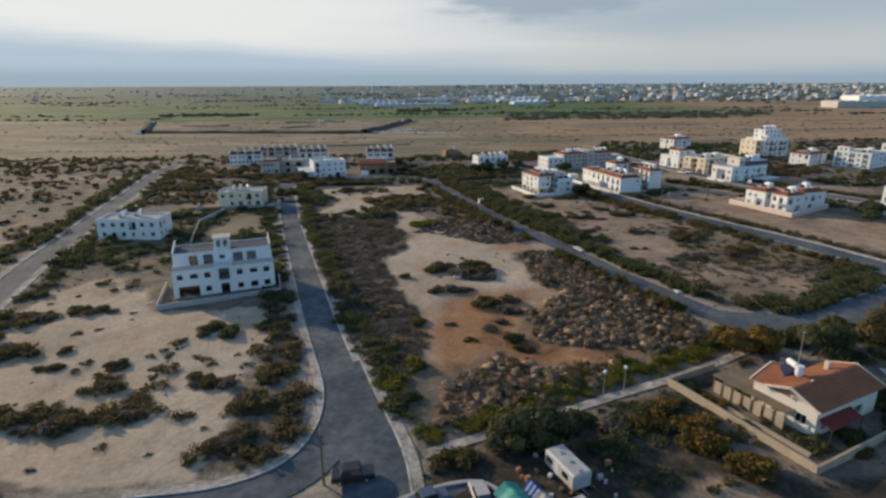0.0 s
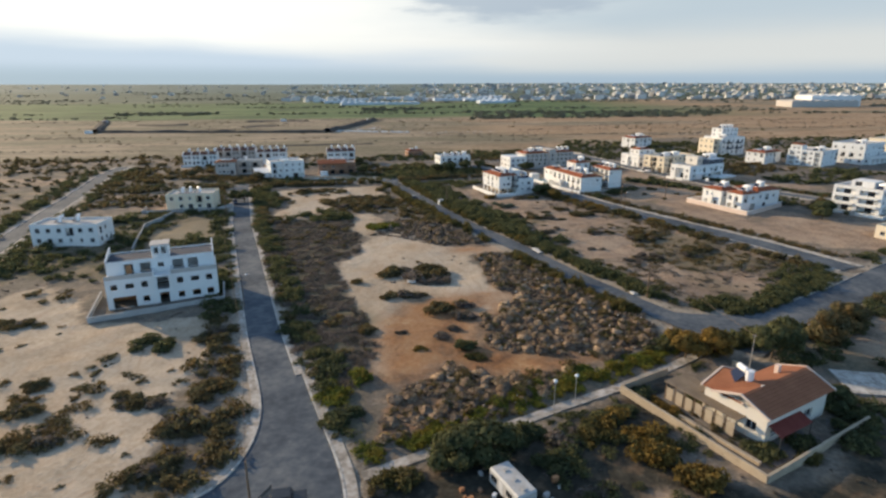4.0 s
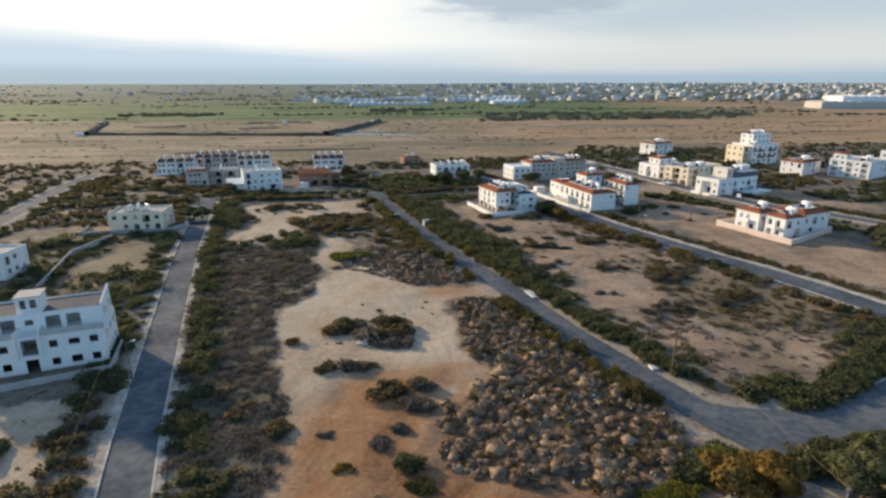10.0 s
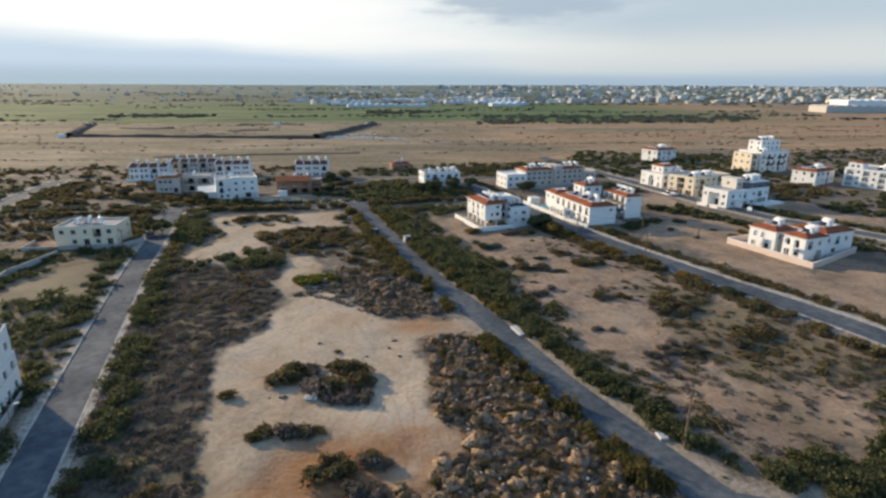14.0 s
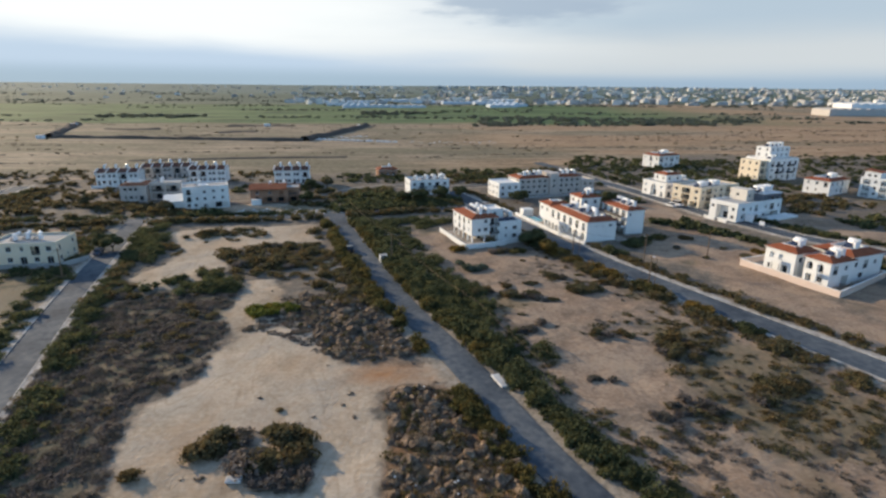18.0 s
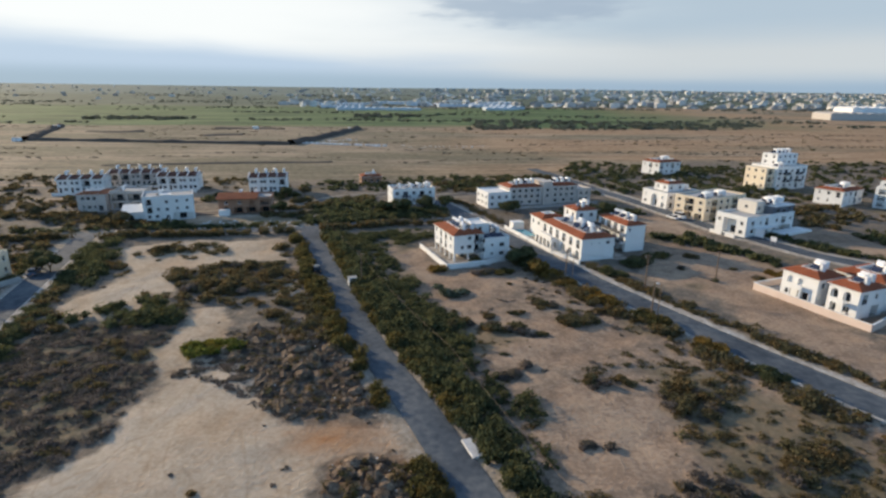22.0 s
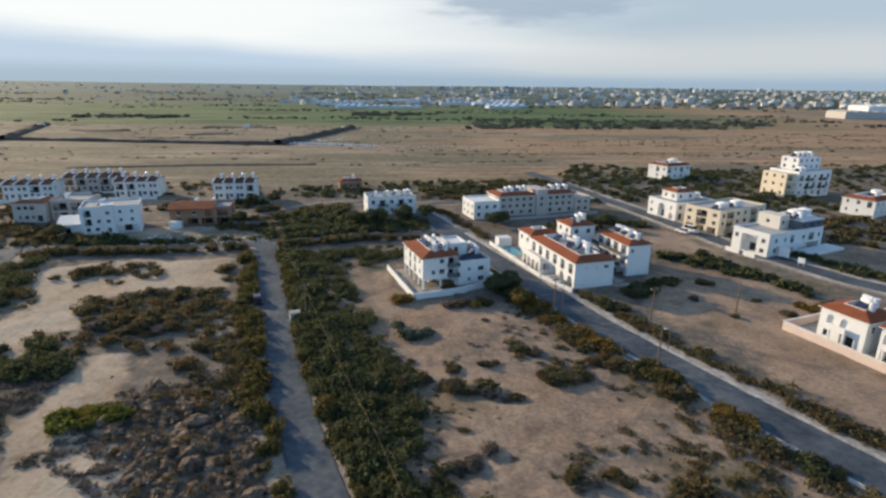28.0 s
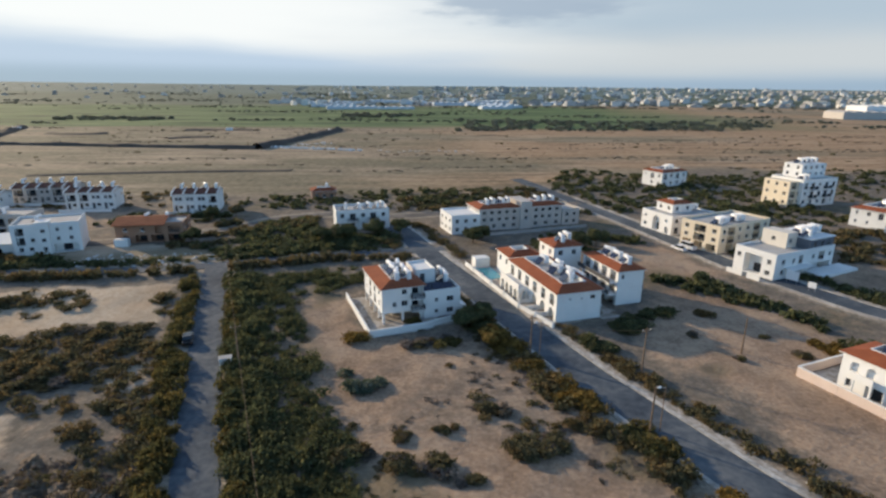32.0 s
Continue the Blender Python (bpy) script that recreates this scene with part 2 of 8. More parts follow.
M_RAIL = material("dark_metal", [(0.03, 0.03, 0.035), (0.08, 0.08, 0.08)], 0.5, 2, 14, 0.0, 0.3)
M_POLE = material("weathered_timber", [(0.13, 0.085, 0.055), (0.24, 0.17, 0.12)], 0.9, 2, 12, 0.2, 0.3)
M_BARK = material("bark", [(0.09, 0.065, 0.045), (0.18, 0.14, 0.1)], 0.95, 2, 12, 0.4, 0.3)
M_TILE = material("terracotta_tiles", [(0.19, 0.058, 0.03), (0.34, 0.112, 0.052)], 0.85, 0.5, 5, 0.4, 0.25)
M_TILE_OLD = material("brown_roof_tiles", [(0.22, 0.085, 0.045), (0.36, 0.15, 0.08)], 0.85, 0.5, 5, 0.4, 0.25)
M_AWNING = material("dark_red_fabric", [(0.14, 0.03, 0.025), (0.22, 0.06, 0.045)], 0.85, 1, 6, 0.2, 0.3)
M_WATER = material("pool_water", [(0.03, 0.2, 0.26), (0.05, 0.28, 0.34)], 0.08, 0.6, 3, 0.1, 0.3)
M_BLUE = material("blue_tarpaulin", [(0.03, 0.08, 0.25), (0.06, 0.14, 0.36)], 0.6, 1, 6, 0.3, 0.3)
M_TEAL = material("green_tarpaulin", [(0.02, 0.2, 0.17), (0.04, 0.32, 0.27)], 0.6, 1, 6, 0.4, 0.3)
M_CARDARK = material("black_paint", [(0.015, 0.015, 0.018), (0.03, 0.03, 0.03)], 0.25, 1, 6, 0.0, 0.3)
M_CARWHITE = material("white_paint", [(0.7, 0.7, 0.7), (0.8, 0.8, 0.8)], 0.25, 1, 6, 0.0, 0.3)
M_CARBLUE = material("grey_blue_paint", [(0.06, 0.08, 0.12), (0.1, 0.12, 0.17)], 0.25, 1, 6, 0.0, 0.3)
# dusty grey-white; on the parked car the grey stands for shade
M_WORN_SHADED = material("dusty_shaded_white", [(0.3, 0.29, 0.27), (0.55, 0.54, 0.52)], 0.6, 0.8, 5, 0.05, 0.25)
M_TYRE = material("tyre_rubber", [(0.02, 0.02, 0.02), (0.04, 0.04, 0.04)], 0.9, 3, 20, 0.1, 0.3)
M_LITTER = material("bleached_rubble", [(0.45, 0.43, 0.4), (0.75, 0.73, 0.7)], 0.9, 1.0, 6, 0.4, 0.25, attr="island", per_object=0.4)
M_BUND = material("dark_earth_bund", [(0.06, 0.05, 0.045), (0.13, 0.105, 0.085)], 0.95, 0.1, 1.0, 0.5, 0.25)
M_MOUND = material("spoil_earth", [(0.1, 0.07, 0.05), (0.215, 0.153, 0.105), (0.41, 0.295, 0.192)], 0.95, 0.8, 3.2, 1.0, 0.17, per_object=0.3, dist=0.4)
LEAF = {}
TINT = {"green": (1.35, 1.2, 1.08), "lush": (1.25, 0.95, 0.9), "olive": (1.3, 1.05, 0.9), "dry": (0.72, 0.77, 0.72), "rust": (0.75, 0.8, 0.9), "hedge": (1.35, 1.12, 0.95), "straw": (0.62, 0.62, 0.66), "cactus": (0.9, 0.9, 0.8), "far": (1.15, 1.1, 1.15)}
for key, cols in (
    ("green", [(0.043, 0.052, 0.029), (0.078, 0.09, 0.044), (0.152, 0.155, 0.072)]),
    ("lush", [(0.065, 0.08, 0.018), (0.135, 0.152, 0.03), (0.26, 0.255, 0.052)]),
    ("olive", [(0.07, 0.063, 0.035), (0.112, 0.1, 0.052), (0.195, 0.165, 0.084)]),
    ("dry", [(0.11, 0.091, 0.08), (0.172, 0.144, 0.124), (0.265, 0.218, 0.182)]),
    ("rust", [(0.085, 0.055, 0.016), (0.195, 0.127, 0.034), (0.36, 0.24, 0.068)]),
    ("hedge", [(0.045, 0.045, 0.02), (0.092, 0.088, 0.035), (0.185, 0.158, 0.06)]),
    ("straw", [(0.19, 0.145, 0.1), (0.32, 0.245, 0.165), (0.5, 0.385, 0.26)]),
    # distant leaves, lightened and greyed so the colour carries the haze
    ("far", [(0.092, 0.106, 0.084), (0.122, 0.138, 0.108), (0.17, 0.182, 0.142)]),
    ("cactus", [(0.06, 0.075, 0.05), (0.12, 0.14, 0.1), (0.22, 0.24, 0.19)]),
):
    LEAF[key] = m = material("foliage_" + key, cols, 0.9, 0.5, 4, 0.0, 0.32, attr="island", per_object=0.45)
    n, l = m.node_tree.nodes, m.node_tree.links
    # one bush in three or so has another tint
    first = n["Principled BSDF"].inputs["Base Color"].links[0].from_socket
    where, tint, pick = n.new("ShaderNodeTexNoise"), n.new("ShaderNodeMix"), n.new("ShaderNodeMapRange")
    where.inputs["Scale"].default_value, where.inputs["Detail"].default_value = 0.42, 2
    l.new(n["Noise Texture"].inputs["Vector"].links[0].from_socket, where.inputs["Vector"])
    pick.inputs["From Min"].default_value, pick.inputs["From Max"].default_value = 0.46, 0.6
    l.new(where.outputs["Fac"], pick.inputs["Value"])
    l.new(pick.outputs[0], tint.inputs[0])
    tint.data_type, tint.blend_type = "RGBA", "MULTIPLY"
    tint.inputs[7].default_value = (*TINT[key], 1)
    l.new(first, tint.inputs[6])
    l.new(tint.outputs[2], n["Principled BSDF"].inputs["Base Color"])
    # thin leaves let some light through
    thin, both = n.new("ShaderNodeBsdfTranslucent"), n.new("ShaderNodeMixShader")
    both.inputs[0].default_value = 0.4
    l.new(n["Principled BSDF"].inputs["Base Color"].links[0].from_socket, thin.inputs["Color"])
    l.new(n["Principled BSDF"].outputs[0], both.inputs[1])
    l.new(thin.outputs[0], both.inputs[2])
    l.new(both.outputs[0], n["Material Output"].inputs["Surface"])


def glass(name, tint):
    m = bpy.data.materials.new(name)
    m.use_nodes = True
    b = m.node_tree.nodes["Principled BSDF"]
    b.inputs["Base Color"].default_value = (*tint, 1)
    b.inputs["Roughness"].default_value = 0.08
    b.inputs["IOR"].default_value = 1.5
    return m


M_GLASS = glass("window_glass", (0.02, 0.024, 0.03))
M_PANEL = glass("collector_glass", (0.02, 0.025, 0.05))

# ---- terrain ----


def gz(x, y):
    """Height of the ground: a faint fall to the left, a faint rise ahead."""
    far = min(max((y - 1400) / 3500, 0), 1)
    return -0.9 + 5 * math.tanh(x / 600) + 2.2 * math.tanh(y / 500) + 26 * far


def gz_np(x, y):
    far = np.clip((y - 1400) / 3500, 0, 1)
    return -0.9 + 5 * np.tanh(x / 600) + 2.2 * np.tanh(y / 500) + 26 * far


# roads: name, centre line, width, material
ROADS = {
    "west_road": ([(-85, 70), (-93, 98), (-104, 128), (-121, 185), (-132, 222), (-146, 268), (-152, 300)], 6.2, M_ASPHALT),
    "road_apron": ([(-6.6, 48.0), (-7.6, 54.0), (-10.0, 60), (-13.3, 68), (-17.2, 78)], 7.4, M_ASPHALT),
    "plot_road": ([(-45, 43.5), (-34, 45.2), (-24, 46.6), (-17.6, 50.0), (-14.2, 55), (-13.3, 61), (-13.6, 67), (-15.2, 73), (-23.1, 93), (-36, 129), (-49.2, 166), (-53, 177), (-62, 206), (-69.0, 228), (-72.5, 240)], 5.4, M_ASPHALT),
    "middle_road": ([(61.0, 82.0), (55.6, 89.2), (50.0, 98), (38.6, 121), (29.6, 144), (18.6, 168), (7.8, 197), (-1, 222), (-6.5, 237), (-9.5, 248)], 5.2, M_ASPHALT),
    "corner_road": ([(51.7, 95.0), (57.5, 93.3), (63, 92.9), (71, 94.9), (80, 99.3), (94, 107), (110, 117), (140, 134)], 7.4, M_ASPHALT),
    "east_road": ([(104, 121), (100, 131), (95, 143), (80.5, 169), (67.3, 195), (52.6, 231), (43, 254), (37.3, 270), (29, 290)], 6.6, M_ASPHALT),
    "cross_road": ([(-122, 231), (-95, 235.7), (-62, 239.9), (-30, 243.5), (-8, 248), (13, 255), (34, 258.7), (46, 262)], 4.4, M_ASPHALT),
    "back_road": ([(80, 375), (86, 357), (97, 318), (107.5, 284), (117, 248), (130, 219.5), (143, 205), (165, 170)], 6.0, M_ASPHALT),
    "upper_road": ([(-60, 262), (-20, 280), (-8, 296), (8, 303), (29, 299), (60, 309), (97, 322)], 4.5, M_TRACK),
    "front_lane": ([(-2, 55.5), (8, 60.5), (19.2, 65.8), (24, 68.4), (34, 73), (45.5, 79.5), (55.5, 86)], 1.6, M_PAVE),
}


def sampled(points, step=1.5):
    out = []
    for a, b in zip(points, points[1:]):
        n = max(1, int(math.dist(a, b) / step))
        out += [(a[0] + (b[0] - a[0]) * i / n, a[1] + (b[1] - a[1]) * i / n) for i in range(n)]
    out.append(points[-1])
    p = np.array(out)
    for _ in range(6):     # rounds the bends
        p[1:-1] = (p[:-2] + 2 * p[1:-1] + p[2:]) / 4
    return p


LINES = {k: (sampled(v[0]), v[1]) for k, v in ROADS.items()}


def road_distance(x, y, but=""):
    """Metres from the nearest road's edge, for arrays; one road may be left out."""
    best = np.full(np.shape(x), 1e3)
    for rname, (pts, w) in LINES.items():
        if rname == but:
            continue
        near = np.full(np.shape(x), 1e6)
        for px, py in pts[::2]:
            np.minimum(near, (x - px) ** 2 + (y - py) ** 2, out=near)
        np.minimum(best, np.sqrt(near) - w / 2, out=best)
    return best


def inside(x, y, poly):
    hit = np.zeros(np.shape(x), bool)
    for (x0, y0), (x1, y1) in zip(poly, poly[1:] + poly[:1]):
        cross = ((y0 > y) != (y1 > y)) & (x < (x1 - x0) * (y - y0) / ((y1 - y0) or 1e-9) + x0)
        hit ^= cross
    return hit


def wave(x, y, size, seed):
    """Smooth value noise in 0..1 for arrays."""
    r = np.random.default_rng(seed)
    table = r.random((64, 64))
    total, weight = 0, 0
    for octave in range(4):
        s = size / 2 ** octave
        u, v = x / s + 17.3 * octave, y / s + 5.1 * octave
        i, j = np.floor(u).astype(int), np.floor(v).astype(int)
        a, b = u - i, v - j
        a, b = a * a * (3 - 2 * a), b * b * (3 - 2 * b)
        val = (table[i % 64, j % 64] * (1 - a) * (1 - b) + table[(i + 1) % 64, j % 64] * a * (1 - b)
               + table[i % 64, (j + 1) % 64] * (1 - a) * b + table[(i + 1) % 64, (j + 1) % 64] * a * b)
        total, weight = total + val * 0.55 ** octave, weight + 0.55 ** octave
    return total / weight


# plots of bare sand, orange earth, scrub
SAND = [
    [(-2.7, 88.6), (-7.7, 105.1), (-13.5, 123.1), (-14.9, 132.7), (-11.6, 141.2), (-11.1, 154.9), (-16.0, 166.5), (-17.2, 178.3), (-10.7, 182.7), (-1.6, 160.9), (10.1, 145.0), (26.8, 143.6), (27.4, 139.6), (17.4, 137.3), (15.5, 132.6), (18.6, 125.2), (18.9, 116.4), (24.6, 106.5), (20.0, 103.2), (18.5, 99.2), (11.5, 98.9), (14.5, 92.5), (8.0, 79), (-2.5, 78)],
    [(-9.1, 151.8), (-14.2, 160.3), (-18.2, 164.9), (-16.7, 170.2), (-19.3, 182.9), (-12.2, 185.2), (-8.1, 177.0), (-9.7, 171.4), (-14.8, 168.5), (-10.3, 160.4), (-7.3, 157.7)],
    [(-39.5, 176.5), (-45.2, 183.9), (-42.9, 195.7), (-42.4, 204.0), (-54.4, 220.8), (-52.1, 226.6), (-37.7, 232.7), (-15.0, 234.1), (-7.7, 213.4), (-19.2, 212.8), (-31.9, 207.1), (-25.3, 193.4), (-32.4, 191.7), (-27.1, 184.6), (-32.0, 177.8)],
    [(-5.3, 191.4), (-5.1, 198.0), (-1.1, 198.2), (1.5, 189.5)], [(23, 145), (30, 146), (33, 139), (27, 138)],
    [(-72.3, 72), (-86, 108), (-79.5, 119.6), (-66, 112), (-58, 98), (-36, 101), (-28.4, 88), (-31, 77), (-28.9, 63), (-27.3, 51), (-60, 49)],
    [(-70.2, 154.4), (-79.3, 168.8), (-62.8, 181.2), (-54.8, 159.1)],
    [(-60, 268), (-20, 262), (-8, 252), (-30, 247), (-62, 252)],
]
EARTH = [
    [(30, 52), (37, 48.5), (40, 45), (52, 47.5), (62, 50), (62, 46), (50, 43.5), (38, 42), (28, 48)],
    [(71, 82), (72.5, 76.5), (82, 77), (104, 92), (100, 98), (80, 90.5)],
    [(128, 245), (150, 248), (165, 215), (142, 213)],
    [(14.2, 225.6), (25.6, 226.3), (27.9, 209.3), (49.3, 206.7), (48.4, 193.7), (39.5, 182.8), (30.3, 182.5), (25.0, 198.8)],
    [(34.4, 180.3), (46.5, 181.9), (52.0, 178.7), (63.9, 172.9), (66.5, 165.0), (56.1, 160.9), (45.2, 157.7), (36.1, 161.8)],
    [(45.7, 155.7), (53.5, 154.0), (62.7, 154.9), (61.3, 138), (51.9, 127.5), (45.0, 132.5), (43.7, 149.2)],
    [(79.8, 163.1), (82.9, 158.8), (79.7, 147.9), (75.9, 142.1), (71.5, 142.0), (72.6, 149.9)],
    [(49.1, 125.1), (62.0, 120.7), (84.5, 118.5), (75.8, 108), (61.4, 107.5), (54.5, 118.6)],
    [(94.5, 234), (104, 226), (116, 208), (104, 198), (106, 168), (110, 140), (100, 148), (86.9, 190), (76, 211), (84, 218)],
    [(112, 196), (130, 170), (150, 150), (128, 128), (108, 142), (108, 165)],
    [(88, 262), (106, 266), (112, 242), (98, 238), (88, 246)],
]
ORANGE = [
    [(-5, 99), (5, 107), (15, 110), (24.5, 109.5), (21, 105), (15.5, 99), (14.5, 86), (23, 84), (31, 84.5), (30, 80), (14, 77.5), (8.8, 81), (3.3, 75.5), (-3.5, 76)],
    [(12, 141), (18, 143.5), (27, 142), (22, 138.5), (15, 137.5)],
]
WEEDS = [       # low green growth
    [(-12, 74), (-24, 101), (-34, 128), (-44, 160), (-40, 168), (-27.5, 184), (-20, 178), (-13.4, 160.8), (-12.3, 139.6), (-17.1, 132.6), (-11, 114.4), (-4.2, 97), (-3.5, 76)],
    [(65.6, 162.7), (75.0, 158.5), (80.4, 150.0), (90.8, 127.3), (88, 119), (66.8, 120.7), (61.1, 135.2), (64, 142), (62.0, 147.5)],
    [(32.6, 172.9), (49.3, 174.4), (49.8, 166.2), (35.3, 165.7)],
    [(-14, 62), (-3, 60), (-2, 80), (-8, 88), (-16, 82)],
    [(0, 62), (20, 70), (36, 80), (46, 86), (40, 78), (22, 66), (6, 58)],
    [(-60, 236), (-8, 246), (0, 262), (-30, 262), (-62, 250)],
    [(-100, 128), (-50, 118), (-46, 150), (-60, 190), (-95, 190), (-118, 160)],
]

# heaps of dumped earth; the plot between the middle and the east road
MOUND1 = [(18.4, 136.7), (28.5, 137), (37.1, 115), (47.6, 96), (44, 86), (28, 78), (21, 70), (12, 63), (-1, 62), (0.3, 71), (4, 75), (9, 80.5), (15.5, 85), (16, 98), (20.2, 110)]
PLOT_E = [(24, 172), (34, 148), (52, 112), (62, 104), (98, 118), (92, 140), (74, 170), (58, 204), (46, 206), (30, 204), (16, 218), (14, 206)]


def sand_mask(x, y):
    edge = (wave(x, y, 7, 3) - 0.5) * 4.5
    edge2 = (wave(x, y, 7, 4) - 0.5) * 4.5
    m = np.zeros(np.shape(x))
    for poly in SAND:
        m = np.maximum(m, inside(x + edge, y + edge2, poly) * 1.0)
    return m


def earth_mask(x, y):
    edge, edge2 = (wave(x, y, 10, 13) - 0.5) * 8, (wave(x, y, 10, 14) - 0.5) * 8
    m = np.zeros(np.shape(x))
    for poly in EARTH:
        m = np.maximum(m, inside(x + edge, y + edge2, poly) * 1.0)
    return m


def orange_mask(x, y):
    edge = (wave(x, y, 12, 5) - 0.5) * 7
    m = np.zeros(np.shape(x))
    for poly in ORANGE:
        m = np.maximum(m, inside(x + edge, y - edge, poly) * 1.0)
    return m


# dark earth round the yard, with the trees' shade painted in
SHADE_SOIL = [[(33, 60), (41.5, 49.5), (52, 54), (64, 60.5), (82, 70), (84, 62), (66, 52), (52, 48.5), (40, 46.5), (30, 53)], [(-1, 53), (14, 59.5), (30, 68), (44, 76.5), (41, 70), (34, 57), (27, 50), (20, 38), (10, 36), (-2, 44)]]


def shade_soil_mask(x, y):
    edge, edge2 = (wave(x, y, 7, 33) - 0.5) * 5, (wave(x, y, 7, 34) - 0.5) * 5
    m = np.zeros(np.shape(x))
    for poly in SHADE_SOIL:
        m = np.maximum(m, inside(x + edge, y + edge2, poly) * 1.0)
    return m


def weed_mask(x, y):
    edge, edge2 = (wave(x, y, 9, 23) - 0.5) * 14, (wave(x, y, 9, 24) - 0.5) * 14
    m = np.zeros(np.shape(x))
    for poly in WEEDS:
        m = np.maximum(m, inside(x + edge, y + edge2, poly) * 1.0)
    return m


def softened(mask_fn, x, y, reach):
    """The mean of a mask round each place."""
    total = mask_fn(x, y) * 2
    for i in range(6):
        a = i * math.pi / 3
        total = total + mask_fn(x + math.cos(a) * reach, y + math.sin(a) * reach)
    return total / 8


def axis(lo, hi, step, low_end, high_end, grow):
    mid = list(np.arange(lo, hi + step / 2, step))
    s, a = step, mid[-1]
    while a < high_end:
        s *= grow
        a += s
        mid.append(min(a, high_end))
    s, a, left = step, mid[0], []
    while a > low_end:
        s *= grow
        a -= s
        left.append(max(a, low_end))
    return np.array(left[::-1] + mid)


gx, gy = axis(-150, 190, 1.25, -4700, 4700, 1.13), axis(25, 300, 1.25, -400, 4850, 1.06)
X, Y = np.meshgrid(gx, gy)
dist_road = road_distance(X, Y)
near_field = np.clip((360 - Y) / 40, 0, 1) * np.clip((500 - np.abs(X)) / 60, 0, 1)
relief = ((wave(X, Y, 14, 1) - 0.5) * 0.9 + (wave(X, Y, 3.5, 2) - 0.5) * 0.35) * np.clip((dist_road - 1.5) / 5, 0, 1) * near_field
Z = gz_np(X, Y) + relief - 0.05 * np.exp(-np.clip(dist_road, 0, 9) ** 2) - np.where(dist_road < 0.4, 0.1, 0)


def ground_z(x, y):
    """Height of the ground sheet itself at a place."""
    i = min(max(int(np.searchsorted(gx, x)) - 1, 0), len(gx) - 2)
    j = min(max(int(np.searchsorted(gy, y)) - 1, 0), len(gy) - 2)
    a, b = (x - gx[i]) / (gx[i + 1] - gx[i]), (y - gy[j]) / (gy[j + 1] - gy[j])
    return float(Z[j, i] * (1 - a) * (1 - b) + Z[j, i + 1] * a * (1 - b) + Z[j + 1, i] * (1 - a) * b + Z[j + 1, i + 1] * a * b)


def ground_z_np(x, y):
    i = np.clip(np.searchsorted(gx, x) - 1, 0, len(gx) - 2)
    j = np.clip(np.searchsorted(gy, y) - 1, 0, len(gy) - 2)
    a, b = (x - gx[i]) / (gx[i + 1] - gx[i]), (y - gy[j]) / (gy[j + 1] - gy[j])
    return Z[j, i] * (1 - a) * (1 - b) + Z[j, i + 1] * a * (1 - b) + Z[j + 1, i] * (1 - a) * b + Z[j + 1, i + 1] * a * b


def mesh_from(name, verts, faces, smooth=False):
    """A mesh from arrays; faces all with the same number of corners."""
    verts, faces = np.asarray(verts, np.float32), np.asarray(faces, np.int32)
    me = bpy.data.meshes.new(name)
    k = faces.shape[1]
    me.vertices.add(len(verts))
    me.vertices.foreach_set("co", verts.ravel())
    me.loops.add(faces.size)
    me.loops.foreach_set("vertex_index", faces.ravel())
    me.polygons.add(len(faces))
    me.polygons.foreach_set("loop_start", np.arange(0, faces.size, k, dtype=np.int32))
    me.polygons.foreach_set("use_smooth", np.full(len(faces), smooth))
    me.update(calc_edges=True)
    me.validate()
    return me


h, w = X.shape
idx = np.arange(h * w).reshape(h, w)
quads = np.stack([idx[:-1, :-1], idx[:-1, 1:], idx[1:, 1:], idx[1:, :-1]], -1).reshape(-1, 4)
me = mesh_from("ground", np.stack([X, Y, Z], -1).reshape(-1, 3), quads, True)
sand = softened(sand_mask, X, Y, 1.2)
orange = softened(orange_mask, X, Y, 3.0)
weeds = np.maximum(softened(weed_mask, X, Y, 2.5) * 0.64, np.clip((wave(X, Y, 24, 25) - 0.58) * 3.5, 0, 0.6) * near_field * (1 - sand) * (1 - orange))
earth = np.maximum(softened(earth_mask, X, Y, 2.5), 0.6 * inside(X, Y, PLOT_E))
earth = np.maximum(earth, np.clip((wave(X * 0.5, Y * 1.6, 16, 71) - 0.5) * 6, 0, 0.95) * np.clip((-52 - X) / 10, 0, 1) * np.clip((Y - 122) / 10, 0, 1) * near_field)
orange = np.maximum(orange, 0.62 * inside(X, Y, MOUND1))
plain = np.clip((Y - 318 - (wave(X, Y, 60, 9) - 0.5) * 50 - np.clip(X - 20, 0, 160) * 0.45) / 25, 0, 1)
green = np.clip((Y - 660 + X * 0.05 - (wave(X * 0.3, Y, 120, 11) - 0.5) * 150) / 40, 0, 1) * np.clip((wave(X * 0.22, Y * 0.6, 150, 12) - 0.27) * 6, 0, 1) * np.clip((620 - X) / 480, 0.12, 1) * np.clip((1350 - Y) / 150, 0.0, 1)
# far ground is paled in two steps, distance haze put into its colour
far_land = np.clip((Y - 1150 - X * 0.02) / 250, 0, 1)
far_haze = np.clip((Y - 1900) / 500, 0, 1)
tilled = np.clip((X + 30) / 140, 0, 1) * np.clip((wave(X * 0.3, Y * 1.5, 60, 73) - 0.3) * 4, 0, 1) * plain
shade_soil = softened(shade_soil_mask, X, Y, 1.5)
trodden = np.exp(-((road_distance(X, Y, "front_lane") - 1.0) / 1.6) ** 2) * (1 - shade_soil)
